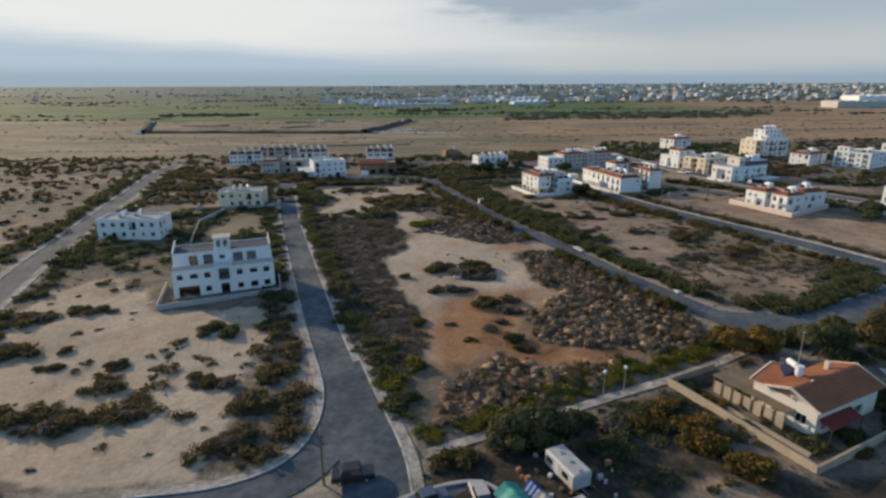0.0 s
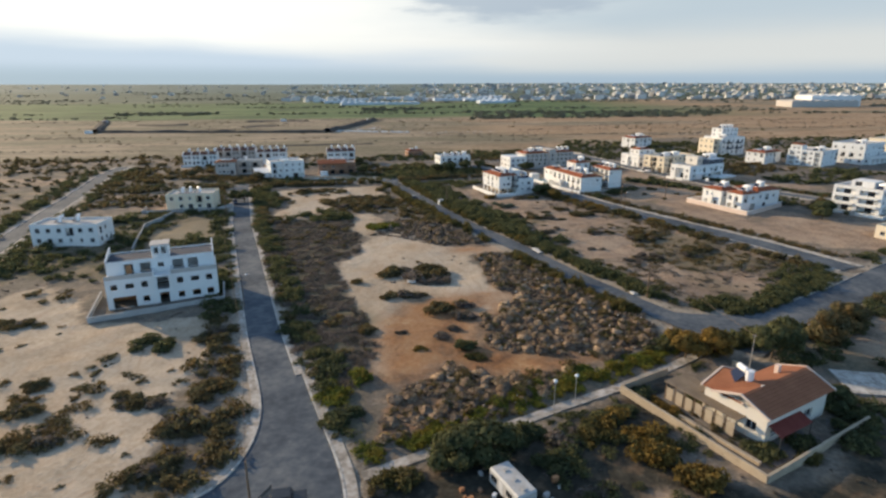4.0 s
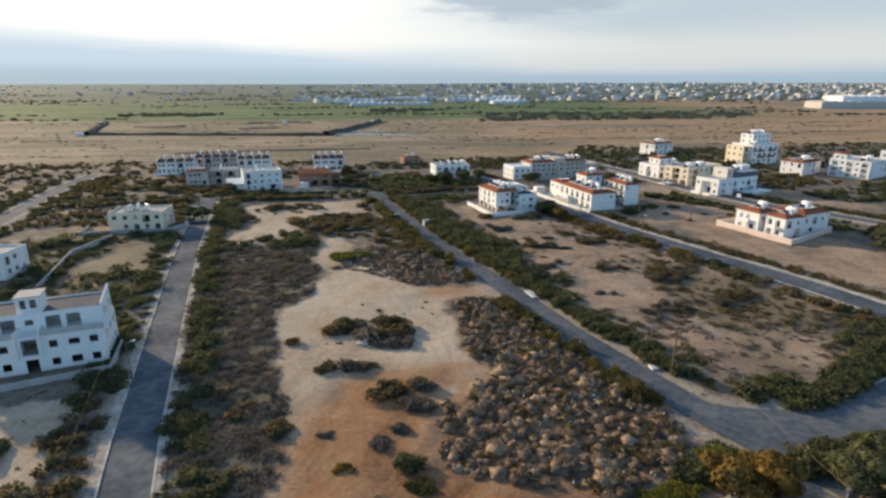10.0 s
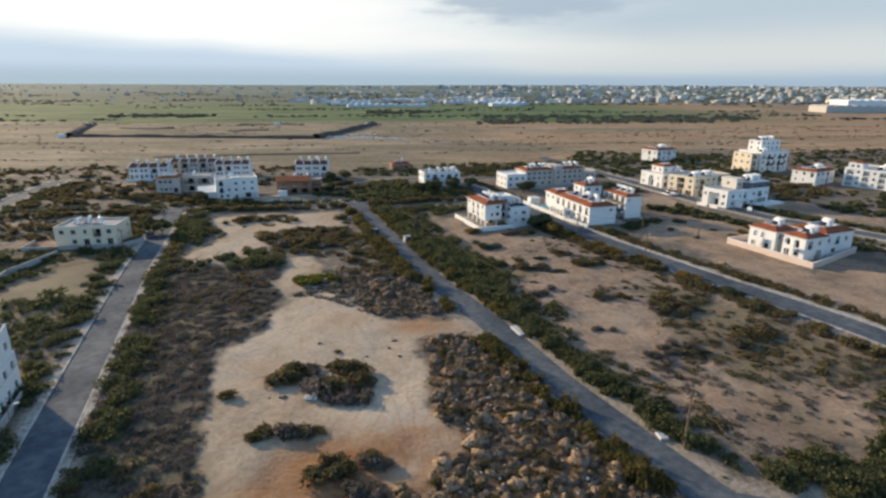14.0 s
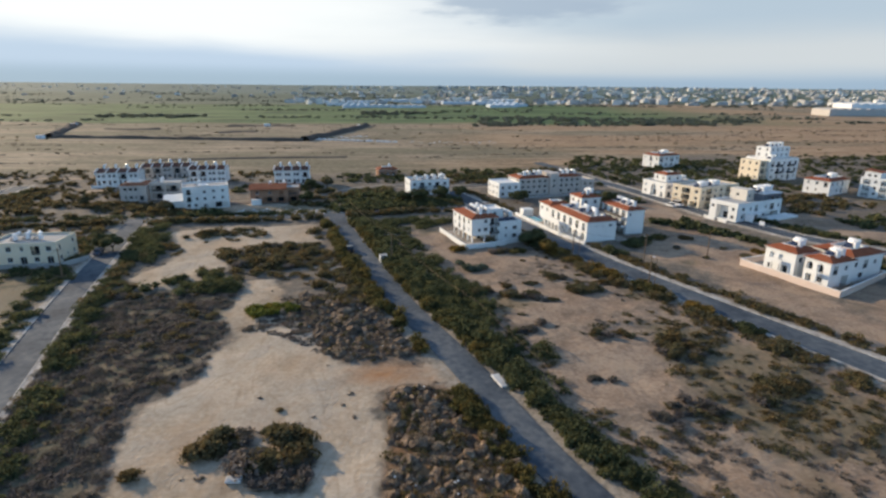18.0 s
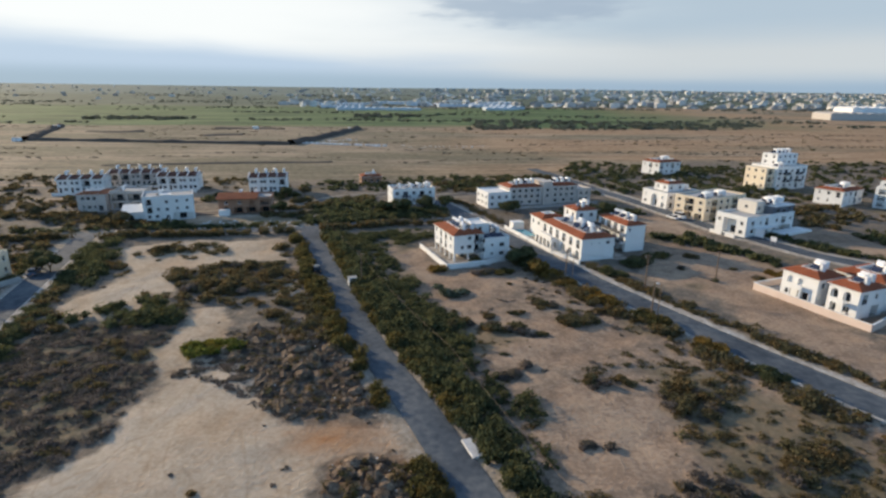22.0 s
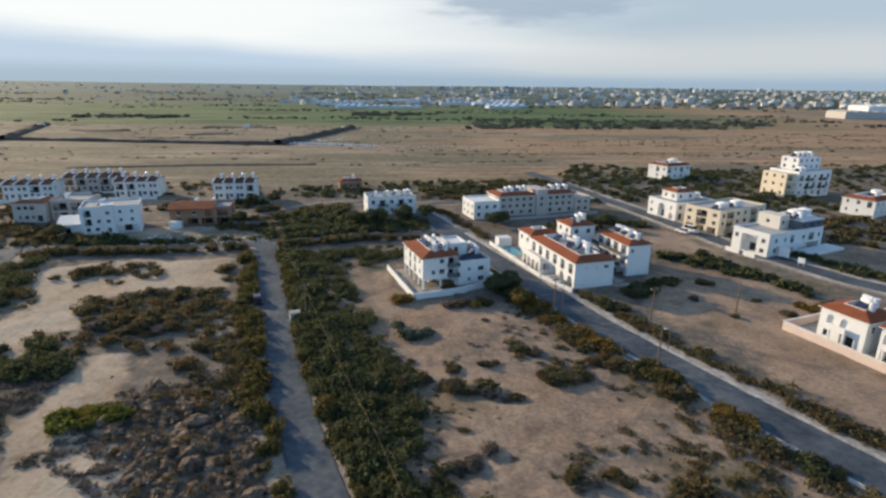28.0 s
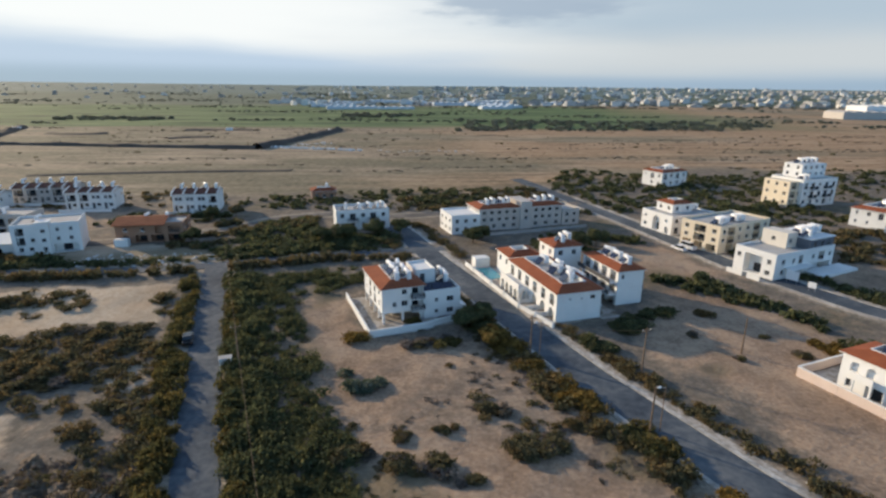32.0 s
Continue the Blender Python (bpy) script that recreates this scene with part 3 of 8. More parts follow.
for attr_name, values in (("sand", sand), ("orange", orange), ("earth", earth), ("plain", plain), ("green", green), ("verge", trodden), ("weeds", weeds), ("far_land", far_land), ("far_haze", far_haze), ("tilled", tilled), ("shade_soil", shade_soil)):
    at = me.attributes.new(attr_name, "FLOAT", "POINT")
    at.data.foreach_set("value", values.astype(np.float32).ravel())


def ground_material():
    m = bpy.data.materials.new("ground_soil")
    m.use_nodes = True
    n, l = m.node_tree.nodes, m.node_tree.links
    b = n["Principled BSDF"]
    b.inputs["Roughness"].default_value = 0.97
    b.inputs["Specular IOR Level"].default_value = 0.15
    geo = n.new("ShaderNodeNewGeometry")

    def noise_tex(scale, detail=6, stretch=None, rough=0.6):
        t = n.new("ShaderNodeTexNoise")
        t.inputs["Scale"].default_value, t.inputs["Detail"].default_value, t.inputs["Roughness"].default_value = scale, detail, rough
        if stretch:
            mp = n.new("ShaderNodeMapping")
            mp.inputs["Scale"].default_value = stretch
            l.new(geo.outputs["Position"], mp.inputs[0])
            l.new(mp.outputs[0], t.inputs["Vector"])
        else:
            l.new(geo.outputs["Position"], t.inputs["Vector"])
        return t.outputs["Fac"]

    def ramp(src, stops):
        r = n.new("ShaderNodeValToRGB")
        c = r.color_ramp
        c.elements[0].position, c.elements[0].color = stops[0][0], (*stops[0][1], 1)
        c.elements[1].position, c.elements[1].color = stops[-1][0], (*stops[-1][1], 1)
        for p, col in stops[1:-1]:
            c.elements.new(p).color = (*col, 1)
        l.new(src, r.inputs[0])
        return r.outputs[0]

    def math_(op, a, b_, clamp=False):
        q = n.new("ShaderNodeMath")
        q.operation, q.use_clamp = op, clamp
        for i, v in enumerate((a, b_)):
            if isinstance(v, (int, float)):
                q.inputs[i].default_value = v
            else:
                l.new(v, q.inputs[i])
        return q.outputs[0]

    def mask(attr, jitter, soft):
        a = n.new("ShaderNodeAttribute")
        a.attribute_name = attr
        s = math_("ADD", a.outputs["Fac"], math_("MULTIPLY", math_("SUBTRACT", jitter, 0.5), 1.1))
        return math_("MULTIPLY", math_("SUBTRACT", s, 0.5 - soft), 1 / (2 * soft), True)

    def mix(f, a, b_):
        q = n.new("ShaderNodeMix")
        q.data_type = "RGBA"
        l.new(f, q.inputs[0])
        l.new(a, q.inputs[6])
        l.new(b_, q.inputs[7])
        return q.outputs[2]

    coarse, mid, fine, grit = noise_tex(0.05), noise_tex(0.35), noise_tex(1.6), noise_tex(7.0)
    blend = math_("ADD", math_("MULTIPLY", mid, 0.5), math_("MULTIPLY", fine, 0.5))
    scrub = ramp(blend, [(0.32, (0.09, 0.076, 0.06)), (0.5, (0.162, 0.136, 0.108)), (0.66, (0.285, 0.235, 0.182))])
    sandc = ramp(math_("ADD", math_("MULTIPLY", coarse, 0.45), math_("MULTIPLY", blend, 0.55)), [(0.34, (0.25, 0.184, 0.123)), (0.46, (0.405, 0.317, 0.226)), (0.6, (0.55, 0.455, 0.35))])
    orangec = ramp(math_("ADD", math_("MULTIPLY", noise_tex(0.16, 5), 0.55), math_("MULTIPLY", blend, 0.45)), [(0.38, (0.13, 0.057, 0.024)), (0.48, (0.275, 0.125, 0.05)), (0.56, (0.33, 0.172, 0.077)), (0.66, (0.45, 0.285, 0.155))])
    ruts = noise_tex(0.1, 2, (1.0, 0.3, 1.0), 0.35)
    lane = math_("ABSOLUTE", math_("SUBTRACT", math_("FRACT", math_("MULTIPLY", ruts, 7.0), 0.0), 0.5), 0.0)
    rut = math_("MULTIPLY", math_("SUBTRACT", 0.07, math_("ABSOLUTE", math_("SUBTRACT", lane, 0.2), 0.0)), 15.0, True)
    rut = math_("MULTIPLY", rut, math_("MULTIPLY", math_("SUBTRACT", coarse, 0.42), 6.0, True))
    stain = math_("MULTIPLY", math_("SUBTRACT", noise_tex(0.09, 5, (1.0, 0.6, 1.0), 0.6), 0.5), 5.0, True)
    sandc = mix(math_("MULTIPLY", stain, 0.4), sandc, ramp(blend, [(0.35, (0.3, 0.175, 0.085)), (0.65, (0.44, 0.28, 0.155))]))
    sandc = mix(math_("MULTIPLY", rut, 0.32), sandc, ramp(fine, [(0.3, (0.24, 0.155, 0.085)), (0.7, (0.33, 0.225, 0.13))]))
    rows = noise_tex(0.02, 8, (1.0, 6.0, 1.0), 0.68)
    tan = ramp(math_("ADD", math_("MULTIPLY", rows, 0.65), math_("MULTIPLY", mid, 0.35)), [(0.36, (0.105, 0.096, 0.068)), (0.45, (0.215, 0.17, 0.116)), (0.52, (0.3, 0.232, 0.158)), (0.62, (0.4, 0.315, 0.22))])
    fallow = ramp(noise_tex(0.006, 5, (1.0, 3.0, 1.0), 0.55), [(0.42, (0.0, 0.0, 0.0)), (0.56, (0.7, 0.7, 0.7))])
    tan = mix(fallow, tan, ramp(mid, [(0.35, (0.09, 0.085, 0.05)), (0.65, (0.19, 0.165, 0.105))]))
    tilth = ramp(math_("ADD", math_("MULTIPLY", rows, 0.6), math_("MULTIPLY", mid, 0.4)), [(0.36, (0.16, 0.105, 0.062)), (0.48, (0.33, 0.21, 0.122)), (0.62, (0.47, 0.325, 0.2))])
    tan = mix(math_("MULTIPLY", mask("tilled", rows, 0.4), 0.85), tan, tilth)
    crop = ramp(noise_tex(0.008, 8, (1.0, 4.0, 1.0), 0.65), [(0.34, (0.042, 0.06, 0.034)), (0.48, (0.082, 0.132, 0.05)), (0.62, (0.15, 0.195, 0.085))])
    verge = ramp(blend, [(0.35, (0.22, 0.18, 0.13)), (0.6, (0.42, 0.36, 0.29))])
    earthc = ramp(math_("ADD", math_("MULTIPLY", coarse, 0.4), math_("MULTIPLY", blend, 0.6)), [(0.36, (0.16, 0.108, 0.073)), (0.48, (0.285, 0.201, 0.14)), (0.6, (0.44, 0.327, 0.23))])
    col = mix(mask("earth", mid, 0.4), scrub, earthc)
    col = mix(mask("sand", mid, 0.25), col, sandc)
    weedc = ramp(blend, [(0.36, (0.05, 0.05, 0.026)), (0.48, (0.095, 0.088, 0.045)), (0.58, (0.17, 0.135, 0.085)), (0.68, (0.28, 0.21, 0.145))])
    col = mix(math_("MULTIPLY", mask("weeds", blend, 0.25), 0.8), col, weedc)
    # earth colour taken nearly to black to include the tree shade
    shade_soil = ramp(blend, [(0.34, (0.016, 0.016, 0.012)), (0.5, (0.032, 0.031, 0.023)), (0.68, (0.085, 0.073, 0.054))])
    col = mix(math_("MULTIPLY", mask("shade_soil", mid, 0.3), 0.9), col, shade_soil)
    col = mix(math_("MULTIPLY", mask("orange", mid, 0.5), 0.9), col, orangec)
    col = mix(math_("MULTIPLY", mask("verge", fine, 0.3), 0.8), col, verge)
    col = mix(mask("plain", coarse, 0.4), col, tan)
    col = mix(mask("green", rows, 0.2), col, crop)
    # green far land paled for haze; furthest out a grey-green haze tone
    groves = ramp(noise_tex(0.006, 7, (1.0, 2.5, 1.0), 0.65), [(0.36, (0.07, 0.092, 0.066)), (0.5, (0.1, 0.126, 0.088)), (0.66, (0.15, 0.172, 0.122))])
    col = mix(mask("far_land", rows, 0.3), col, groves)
    hazed_land = ramp(noise_tex(0.004, 6, (1.0, 2.5, 1.0), 0.6), [(0.36, (0.094, 0.132, 0.112)), (0.5, (0.128, 0.168, 0.144)), (0.64, (0.178, 0.208, 0.18))])
    col = mix(mask("far_haze", rows, 0.4), col, hazed_land)
    l.new(col, b.inputs["Base Color"])
    bn = n.new("ShaderNodeBump")
    bn.inputs["Strength"].default_value, bn.inputs["Distance"].default_value = 0.6, 0.25
    l.new(math_("ADD", fine, math_("MULTIPLY", grit, 0.35)), bn.inputs["Height"])
    l.new(bn.outputs[0], b.inputs["Normal"])
    return m


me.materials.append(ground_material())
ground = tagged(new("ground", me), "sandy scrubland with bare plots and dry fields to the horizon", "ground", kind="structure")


def ribbon(name, pts, width, lift, thick, mat, label, category, offset=0.0, cut=None):
    """A strip along a line, that lies on the ground, with a thickness."""
    p = np.asarray(pts)
    d = np.gradient(p, axis=0)
    d /= np.linalg.norm(d, axis=1)[:, None]
    nrm = np.stack([d[:, 1], -d[:, 0]], 1)        # to the right
    mid = p + nrm * offset
    rows = []
    for s in (-width / 2, -width / 6, width / 6, width / 2):
        q = mid + nrm * s
        rows.append(np.column_stack([q, gz_np(q[:, 0], q[:, 1]) + lift]))
    left_low, right_low = rows[0] - [0, 0, thick], rows[-1] - [0, 0, thick]
    rows = [left_low] + rows + [right_low]
    n = len(p)
    verts = np.concatenate(rows)
    faces = []
    for k in range(len(rows) - 1):
        a = np.arange(n - 1) + k * n
        if cut is not None:
            a = a[cut[:-1]]
        faces.append(np.stack([a, a + n, a + n + 1, a + 1], 1))
    me = mesh_from(name, verts, np.concatenate(faces))
    me.materials.append(mat)
    return tagged(new(name, me), label, category, kind="structure")


for order, (rname, (line, width, mat)) in enumerate(ROADS.items()):
    pts = LINES[rname][0]
    what = {"west_road": "worn grey asphalt road past the unfinished flats", "plot_road": "worn grey asphalt road beside the open plot", "road_apron": "wide asphalt apron at the bend of the road", "middle_road": "narrow patched asphalt road between scrub hedges",
            "corner_road": "short asphalt side road at the junction", "east_road": "grey asphalt road past the white houses", "cross_road": "narrow grey asphalt road joining the other roads",
            "back_road": "grey asphalt road behind the apartment houses", "upper_road": "dusty track behind the far houses", "front_lane": "narrow pale concrete lane along the plot"}[rname]
    ribbon(rname, pts, width, 0.02 + 0.004 * order, 0.12, mat, what, "road")


def kerb(rname, side, gap=0.0, width=0.3, pave=0.0, y_range=(-1e3, 1e3), pave_mat=M_PAVE):
    """A kerb along one side of a road (side +1: right), with a pavement behind it."""
    pts, w = LINES[rname]
    sel = np.array([y_range[0] < p[1] < y_range[1] for p in pts])
    q = pts[sel]
    # leave the mouths of other roads open
    free = np.ones(len(q), bool)
    d = np.gradient(q, axis=0)
    d /= np.linalg.norm(d, axis=1)[:, None]
    at = q + np.stack([d[:, 1], -d[:, 0]], 1) * side * (w / 2 + 0.4)
    for other, (op, ow) in LINES.items():
        if other != rname and other != "front_lane" and {other, rname} != {"road_apron", "plot_road"}:
            dd = np.min(np.hypot(at[:, None, 0] - op[None, :, 0], at[:, None, 1] - op[None, :, 1]), 1)
            free &= dd > ow / 2 + 0.6
    if free.sum() < 3:
        return
    ribbon("kerb", q, width, 0.15, 0.2, M_KERB, "pale concrete kerb along the asphalt road", "kerb", side * (w / 2 + width / 2), free)
    if pave:
        ribbon("pavement", q, pave, 0.11, 0.2, pave_mat, "dusty pale pavement behind the kerb", "pavement", side * (w / 2 + width + pave / 2), free)


kerb("plot_road", -1, pave=1.0, y_range=(45, 225))
kerb("plot_road", 1, pave=1.0, y_range=(77, 225))
kerb("road_apron", 1, pave=1.3)
kerb("west_road", 1, pave=1.3)
kerb("west_road", -1, pave=1.0)
kerb("east_road", 1, pave=1.0, width=0.7)
kerb("east_road", -1, pave=0.5)
kerb("corner_road", -1, width=0.2, y_range=(98, 140))
kerb("back_road", -1, pave=1.4, y_range=(180, 330))
kerb("back_road", 1, pave=1.0, y_range=(180, 330))

# ---- builders ----


def part(name, bm, mat, parent, label="", m=None):
    """Links a bmesh or mesh as one mesh object under a thing or a part."""
    if isinstance(bm, bpy.types.Mesh):
        me = bm
    else:
        me = bpy.data.meshes.new(name)
        bm.normal_update()
        bm.to_mesh(me)
        bm.free()
    if not me.materials:
        me.materials.append(mat)
    ob = new(name, me)
    ob.parent = parent
    if m is not None:
        ob.matrix_basis = m
    return tagged(ob, label)


def thing(name, m, label, category, group="", kind=""):
    ob = new(name)
    ob.empty_display_size = 0.3
    ob.matrix_basis = m
    return tagged(ob, label, category, group, kind)


def add_box(bm, x0, x1, y0, y1, z0, z1, bevel=0.0):
    r = bmesh.ops.create_cube(bm, size=1, matrix=Matrix.LocRotScale(((x0 + x1) / 2, (y0 + y1) / 2, (z0 + z1) / 2), None, (x1 - x0, y1 - y0, z1 - z0)))
    if bevel:
        edges = list({e for v in r["verts"] for e in v.link_edges})
        bmesh.ops.bevel(bm, geom=edges, offset=bevel, segments=1, affect="EDGES")
    return bm


def box(x0, x1, y0, y1, z0, z1, bevel=0.0):
    return add_box(bmesh.new(), x0, x1, y0, y1, z0, z1, bevel)


def tube(bm, a, b, r0, r1=None, seg=8):
    a, b = Vector(a), Vector(b)
    m = Matrix.Translation((a + b) / 2) @ (b - a).to_track_quat("Z", "Y").to_matrix().to_4x4()
    bmesh.ops.create_cone(bm, cap_ends=True, segments=seg, radius1=r0, radius2=r0 if r1 is None else r1, depth=(b - a).length, matrix=m)
    return bm


SHARED = {}


def shared(key, make):
    if key not in SHARED:
        bm = make()
        me = bpy.data.meshes.new(key[0])
        bm.normal_update()
        bm.to_mesh(me)
        bm.free()
        SHARED[key] = me
    return SHARED[key]


def quad(bm, pts):
    bm.faces.new([bm.verts.new(p) for p in pts])


def frame_of(face, u0, u1, v0, v1):
    """Origin and direction of a block's outer face, seen from outside, left to right."""
    return {"f": ((u0, v0), (1, 0), (0, -1), u1 - u0), "b": ((u1, v1), (-1, 0), (0, 1), u1 - u0),
            "l": ((u0, v1), (0, -1), (-1, 0), v1 - v0), "r": ((u1, v0), (0, 1), (1, 0), v1 - v0)}[face]


DEEP = 0.22


def walls(parent, u0, u1, v0, v1, z0, z1, mat, openings=None, top=True, glazed=True, name="wall", label="", shutters=False):
    """A hollow block whose outer faces have real openings with reveals; windows are set into them."""
    bm = bmesh.new()
    openings = openings or {}
    for face in "fblr":
        (ou, ov), (du, dv), (nu, nv), width = frame_of(face, u0, u1, v0, v1)
        holes = openings.get(face, [])
        cu = sorted({0, width, *[a for o in holes for a in o[:2]]})
        cz = sorted({z0, z1, *[a for o in holes for a in o[2:4]]})

        def at(s, z, deep=0.0):
            return (ou + du * s - nu * deep, ov + dv * s - nv * deep, z)

        for a, b in zip(cu, cu[1:]):
            for c, d in zip(cz, cz[1:]):
                if not any(o[0] <= a and b <= o[1] and o[2] <= c and d <= o[3] for o in holes):
                    quad(bm, [at(a, c), at(b, c), at(b, d), at(a, d)])
        yaw = math.degrees(math.atan2(dv, du))
        for o in holes:
            a, b, c, d = o[:4]
            opt = o[4] if len(o) > 4 else {}
            dp = opt.get("deep", DEEP)
            quad(bm, [at(a, c), at(a, c, dp), at(b, c, dp), at(b, c)])
            quad(bm, [at(a, d), at(b, d), at(b, d, dp), at(a, d, dp)])
            quad(bm, [at(a, c), at(a, d), at(a, d, dp), at(a, c, dp)])
            quad(bm, [at(b, c), at(b, c, dp), at(b, d, dp), at(b, d)])
            if opt:     # a deep recess with its own back wall, doors, rail or arch
                if "deep" in opt:
                    quad(bm, [at(a, c, dp), at(b, c, dp), at(b, d, dp), at(a, d, dp)])
                ww, hh, mid = round(b - a, 2), round(d - c, 2), pose(*at((a + b) / 2, c), 0, 0, yaw)
                if hh > 1.9:
                    dw = round(min(2.0, ww * 0.62), 2)
                    part("door", shared(("recess_door", dw, min(hh, 2.3)), lambda: box(-dw / 2, dw / 2, -0.03, 0.0, 0.02, min(hh - 0.2, 2.1), 0.01)), M_GLASS, parent, "dark glazed door", mid @ Matrix.Translation((0, dp - 0.004, 0)))
                if opt.get("rail"):
                    rail = part("railing", shared(("handrail", ww), lambda: box(-ww / 2, ww / 2, 0.03, 0.09, 0.92, 1.0, 0.01)), M_RAIL, parent, "dark metal railing", mid)
                    n_bars = int(ww / 0.22)
                    for i in range(n_bars):
                        part("baluster", shared(("baluster",), lambda: box(-0.05, 0.05, 0.04, 0.08, 0.02, 0.917)), M_RAIL, rail, m=pose(-ww / 2 + (i + 0.5) * ww / n_bars, 0, 0))
                if opt.get("arch"):
                    part("arch", shared(("arch", ww, hh), lambda: arch_fill(ww, min(ww / 2, hh * 0.55), hh)), mat, parent, m=mid)
                continue
            if glazed:
                ww, hh = round(b - a, 2), round(d - c, 2)
                x, y, z = at((a + b) / 2, c, DEEP - 0.06)
                win = part("door" if hh > 1.8 and c - z0 < 0.2 else "window", shared(("window", ww, hh), lambda: window_frame(ww, hh)), M_FRAME, parent, m=pose(x, y, z, 0, 0, yaw))
                part("pane", shared(("pane", ww, hh), lambda: box(-ww / 2 + 0.04, ww / 2 - 0.04, 0.05, 0.07, 0.04, hh - 0.04)), M_GLASS, win)
                if shutters and hh < 1.8:
                    part("sill", shared(("sill", ww), lambda: box(-ww / 2 - 0.1, ww / 2 + 0.1, -DEEP - 0.02, 0.04, -0.08, 0.0)), M_WHITE, win)
    if top:
        quad(bm, [(u0, v0, z1), (u1, v0, z1), (u1, v1, z1), (u0, v1, z1)])
        quad(bm, [(u0 + 0.3, v0 + 0.3, z0 + 0.02), (u1 - 0.3, v0 + 0.3, z0 + 0.02), (u1 - 0.3, v1 - 0.3, z0 + 0.02), (u0 + 0.3, v1 - 0.3, z0 + 0.02)])
    bmesh.ops.remove_doubles(bm, verts=bm.verts, dist=0.0005)
    bmesh.ops.recalc_face_normals(bm, faces=bm.faces)
    return part(name, bm, mat, parent, label)


def arch_fill(w, rise, top):
    """The masonry over a round arch that fills the head of an opening."""
    bm = bmesh.new()
    n = 10
    xs = [-w / 2 + w * i / n for i in range(n + 1)]
    zs = [top - rise + rise * math.sqrt(max(0.0, 1 - (2 * x / w) ** 2)) for x in xs]
    for i in range(n):
        x0, x1, z0, z1 = xs[i], xs[i + 1], min(zs[i], top - 0.02), min(zs[i + 1], top - 0.02)
        for y in (0.004, 0.2):
            quad(bm, [(x0, y, z0), (x1, y, z1), (x1, y, top), (x0, y, top)])
        quad(bm, [(x0, 0.004, z0), (x0, 0.2, z0), (x1, 0.2, z1), (x1, 0.004, z1)])
    bmesh.ops.remove_doubles(bm, verts=bm.verts, dist=0.0005)
    bmesh.ops.recalc_face_normals(bm, faces=bm.faces)
    return bm


def window_frame(w, h):
    bm = bmesh.new()
    t = 0.07
    for a in ((-w / 2, -w / 2 + t, 0, h), (w / 2 - t, w / 2, 0, h), (-w / 2 + t, w / 2 - t, 0, t), (-w / 2 + t, w / 2 - t, h - t, h), (-0.03, 0.03, t, h - t)):
        add_box(bm, a[0], a[1], 0.0, 0.06, a[2], a[3])
    return bm


def row(n, width, z, w=1.1, h=1.2, margin=1.2):
    """n openings evenly along a face."""
    if n == 1:
        return [(width / 2 - w / 2, width / 2 + w / 2, z, z + h)]
    step = (width - 2 * margin - w) / (n - 1)
    return [(margin + i * step, margin + i * step + w, z, z + h) for i in range(n)]


def parapet(parent, u0, u1, v0, v1, z, h=0.7, t=0.2, mat=M_WHITE):
    for a in ((u0, u1, v0, v0 + t), (u0, u1, v1 - t, v1), (u0, u0 + t, v0 + t, v1 - t), (u1 - t, u1, v0 + t, v1 - t)):
        part("parapet", box(*a, z + 0.003, z + h), mat, parent)


def tile_roof(parent, u0, u1, v0, v1, z, over=0.45, run=2.0, rise=0.95, mat=M_TILE, deck=True):
    """A tiled skirt that slopes up from the eaves, round a flat deck."""
    bm = bmesh.new()
    o = [(u0 - over, v0 - over), (u1 + over, v0 - over), (u1 + over, v1 + over), (u0 - over, v1 + over)]
    k = min(run, (u1 - u0) / 2 - 0.1, (v1 - v0) / 2 - 0.1)
    i = [(u0 + k, v0 + k), (u1 - k, v0 + k), (u1 - k, v1 - k), (u0 + k, v1 - k)]
    rows = 6
    for s in range(4):
        a, b, c, d = o[s], o[(s + 1) % 4], i[(s + 1) % 4], i[s]
        for r in range(rows):   # courses, each lapped over the one below
            f0, f1 = r / rows, (r + 1) / rows
            za, zb = z + rise * f0 + 0.07, z + rise * f1 + 0.015
            p = [(a[0] + (d[0] - a[0]) * f0, a[1] + (d[1] - a[1]) * f0), (b[0] + (c[0] - b[0]) * f0, b[1] + (c[1] - b[1]) * f0),
                 (b[0] + (c[0] - b[0]) * f1, b[1] + (c[1] - b[1]) * f1), (a[0] + (d[0] - a[0]) * f1, a[1] + (d[1] - a[1]) * f1)]
            quad(bm, [(*p[0], za), (*p[1], za), (*p[2], zb), (*p[3], zb)])
            quad(bm, [(*p[0], za - 0.055), (*p[1], za - 0.055), (*p[1], za), (*p[0], za)])
    bmesh.ops.remove_doubles(bm, verts=bm.verts, dist=0.002)
    roof = part("roof", bm, mat, parent, "terracotta tiled skirt roof")
    part("eaves_board", box(u0 - over + 0.03, u1 + over - 0.03, v0 - over + 0.03, v1 + over - 0.03, z - 0.12, z - 0.003), M_WHITE, roof)
    if deck:
        bm = box(u0 + k + 0.01, u1 - k - 0.01, v0 + k + 0.01, v1 - k - 0.01, z, z + max(rise - 0.55, 0.1))
        part("roof_deck", bm, M_ROOFTOP, roof)
        bm = bmesh.new()
        for a in ((u0 + k, u1 - k, v0 + k, v0 + k + 0.15), (u0 + k, u1 - k, v1 - k - 0.15, v1 - k), (u0 + k, u0 + k + 0.15, v0 + k + 0.15, v1 - k - 0.15), (u1 - k - 0.15, u1 - k, v0 + k + 0.15, v1 - k - 0.15)):
            add_box(bm, *a, z + 0.1, z + rise + 0.12)
        part("parapet", bm, M_WHITE, roof)
    return roof


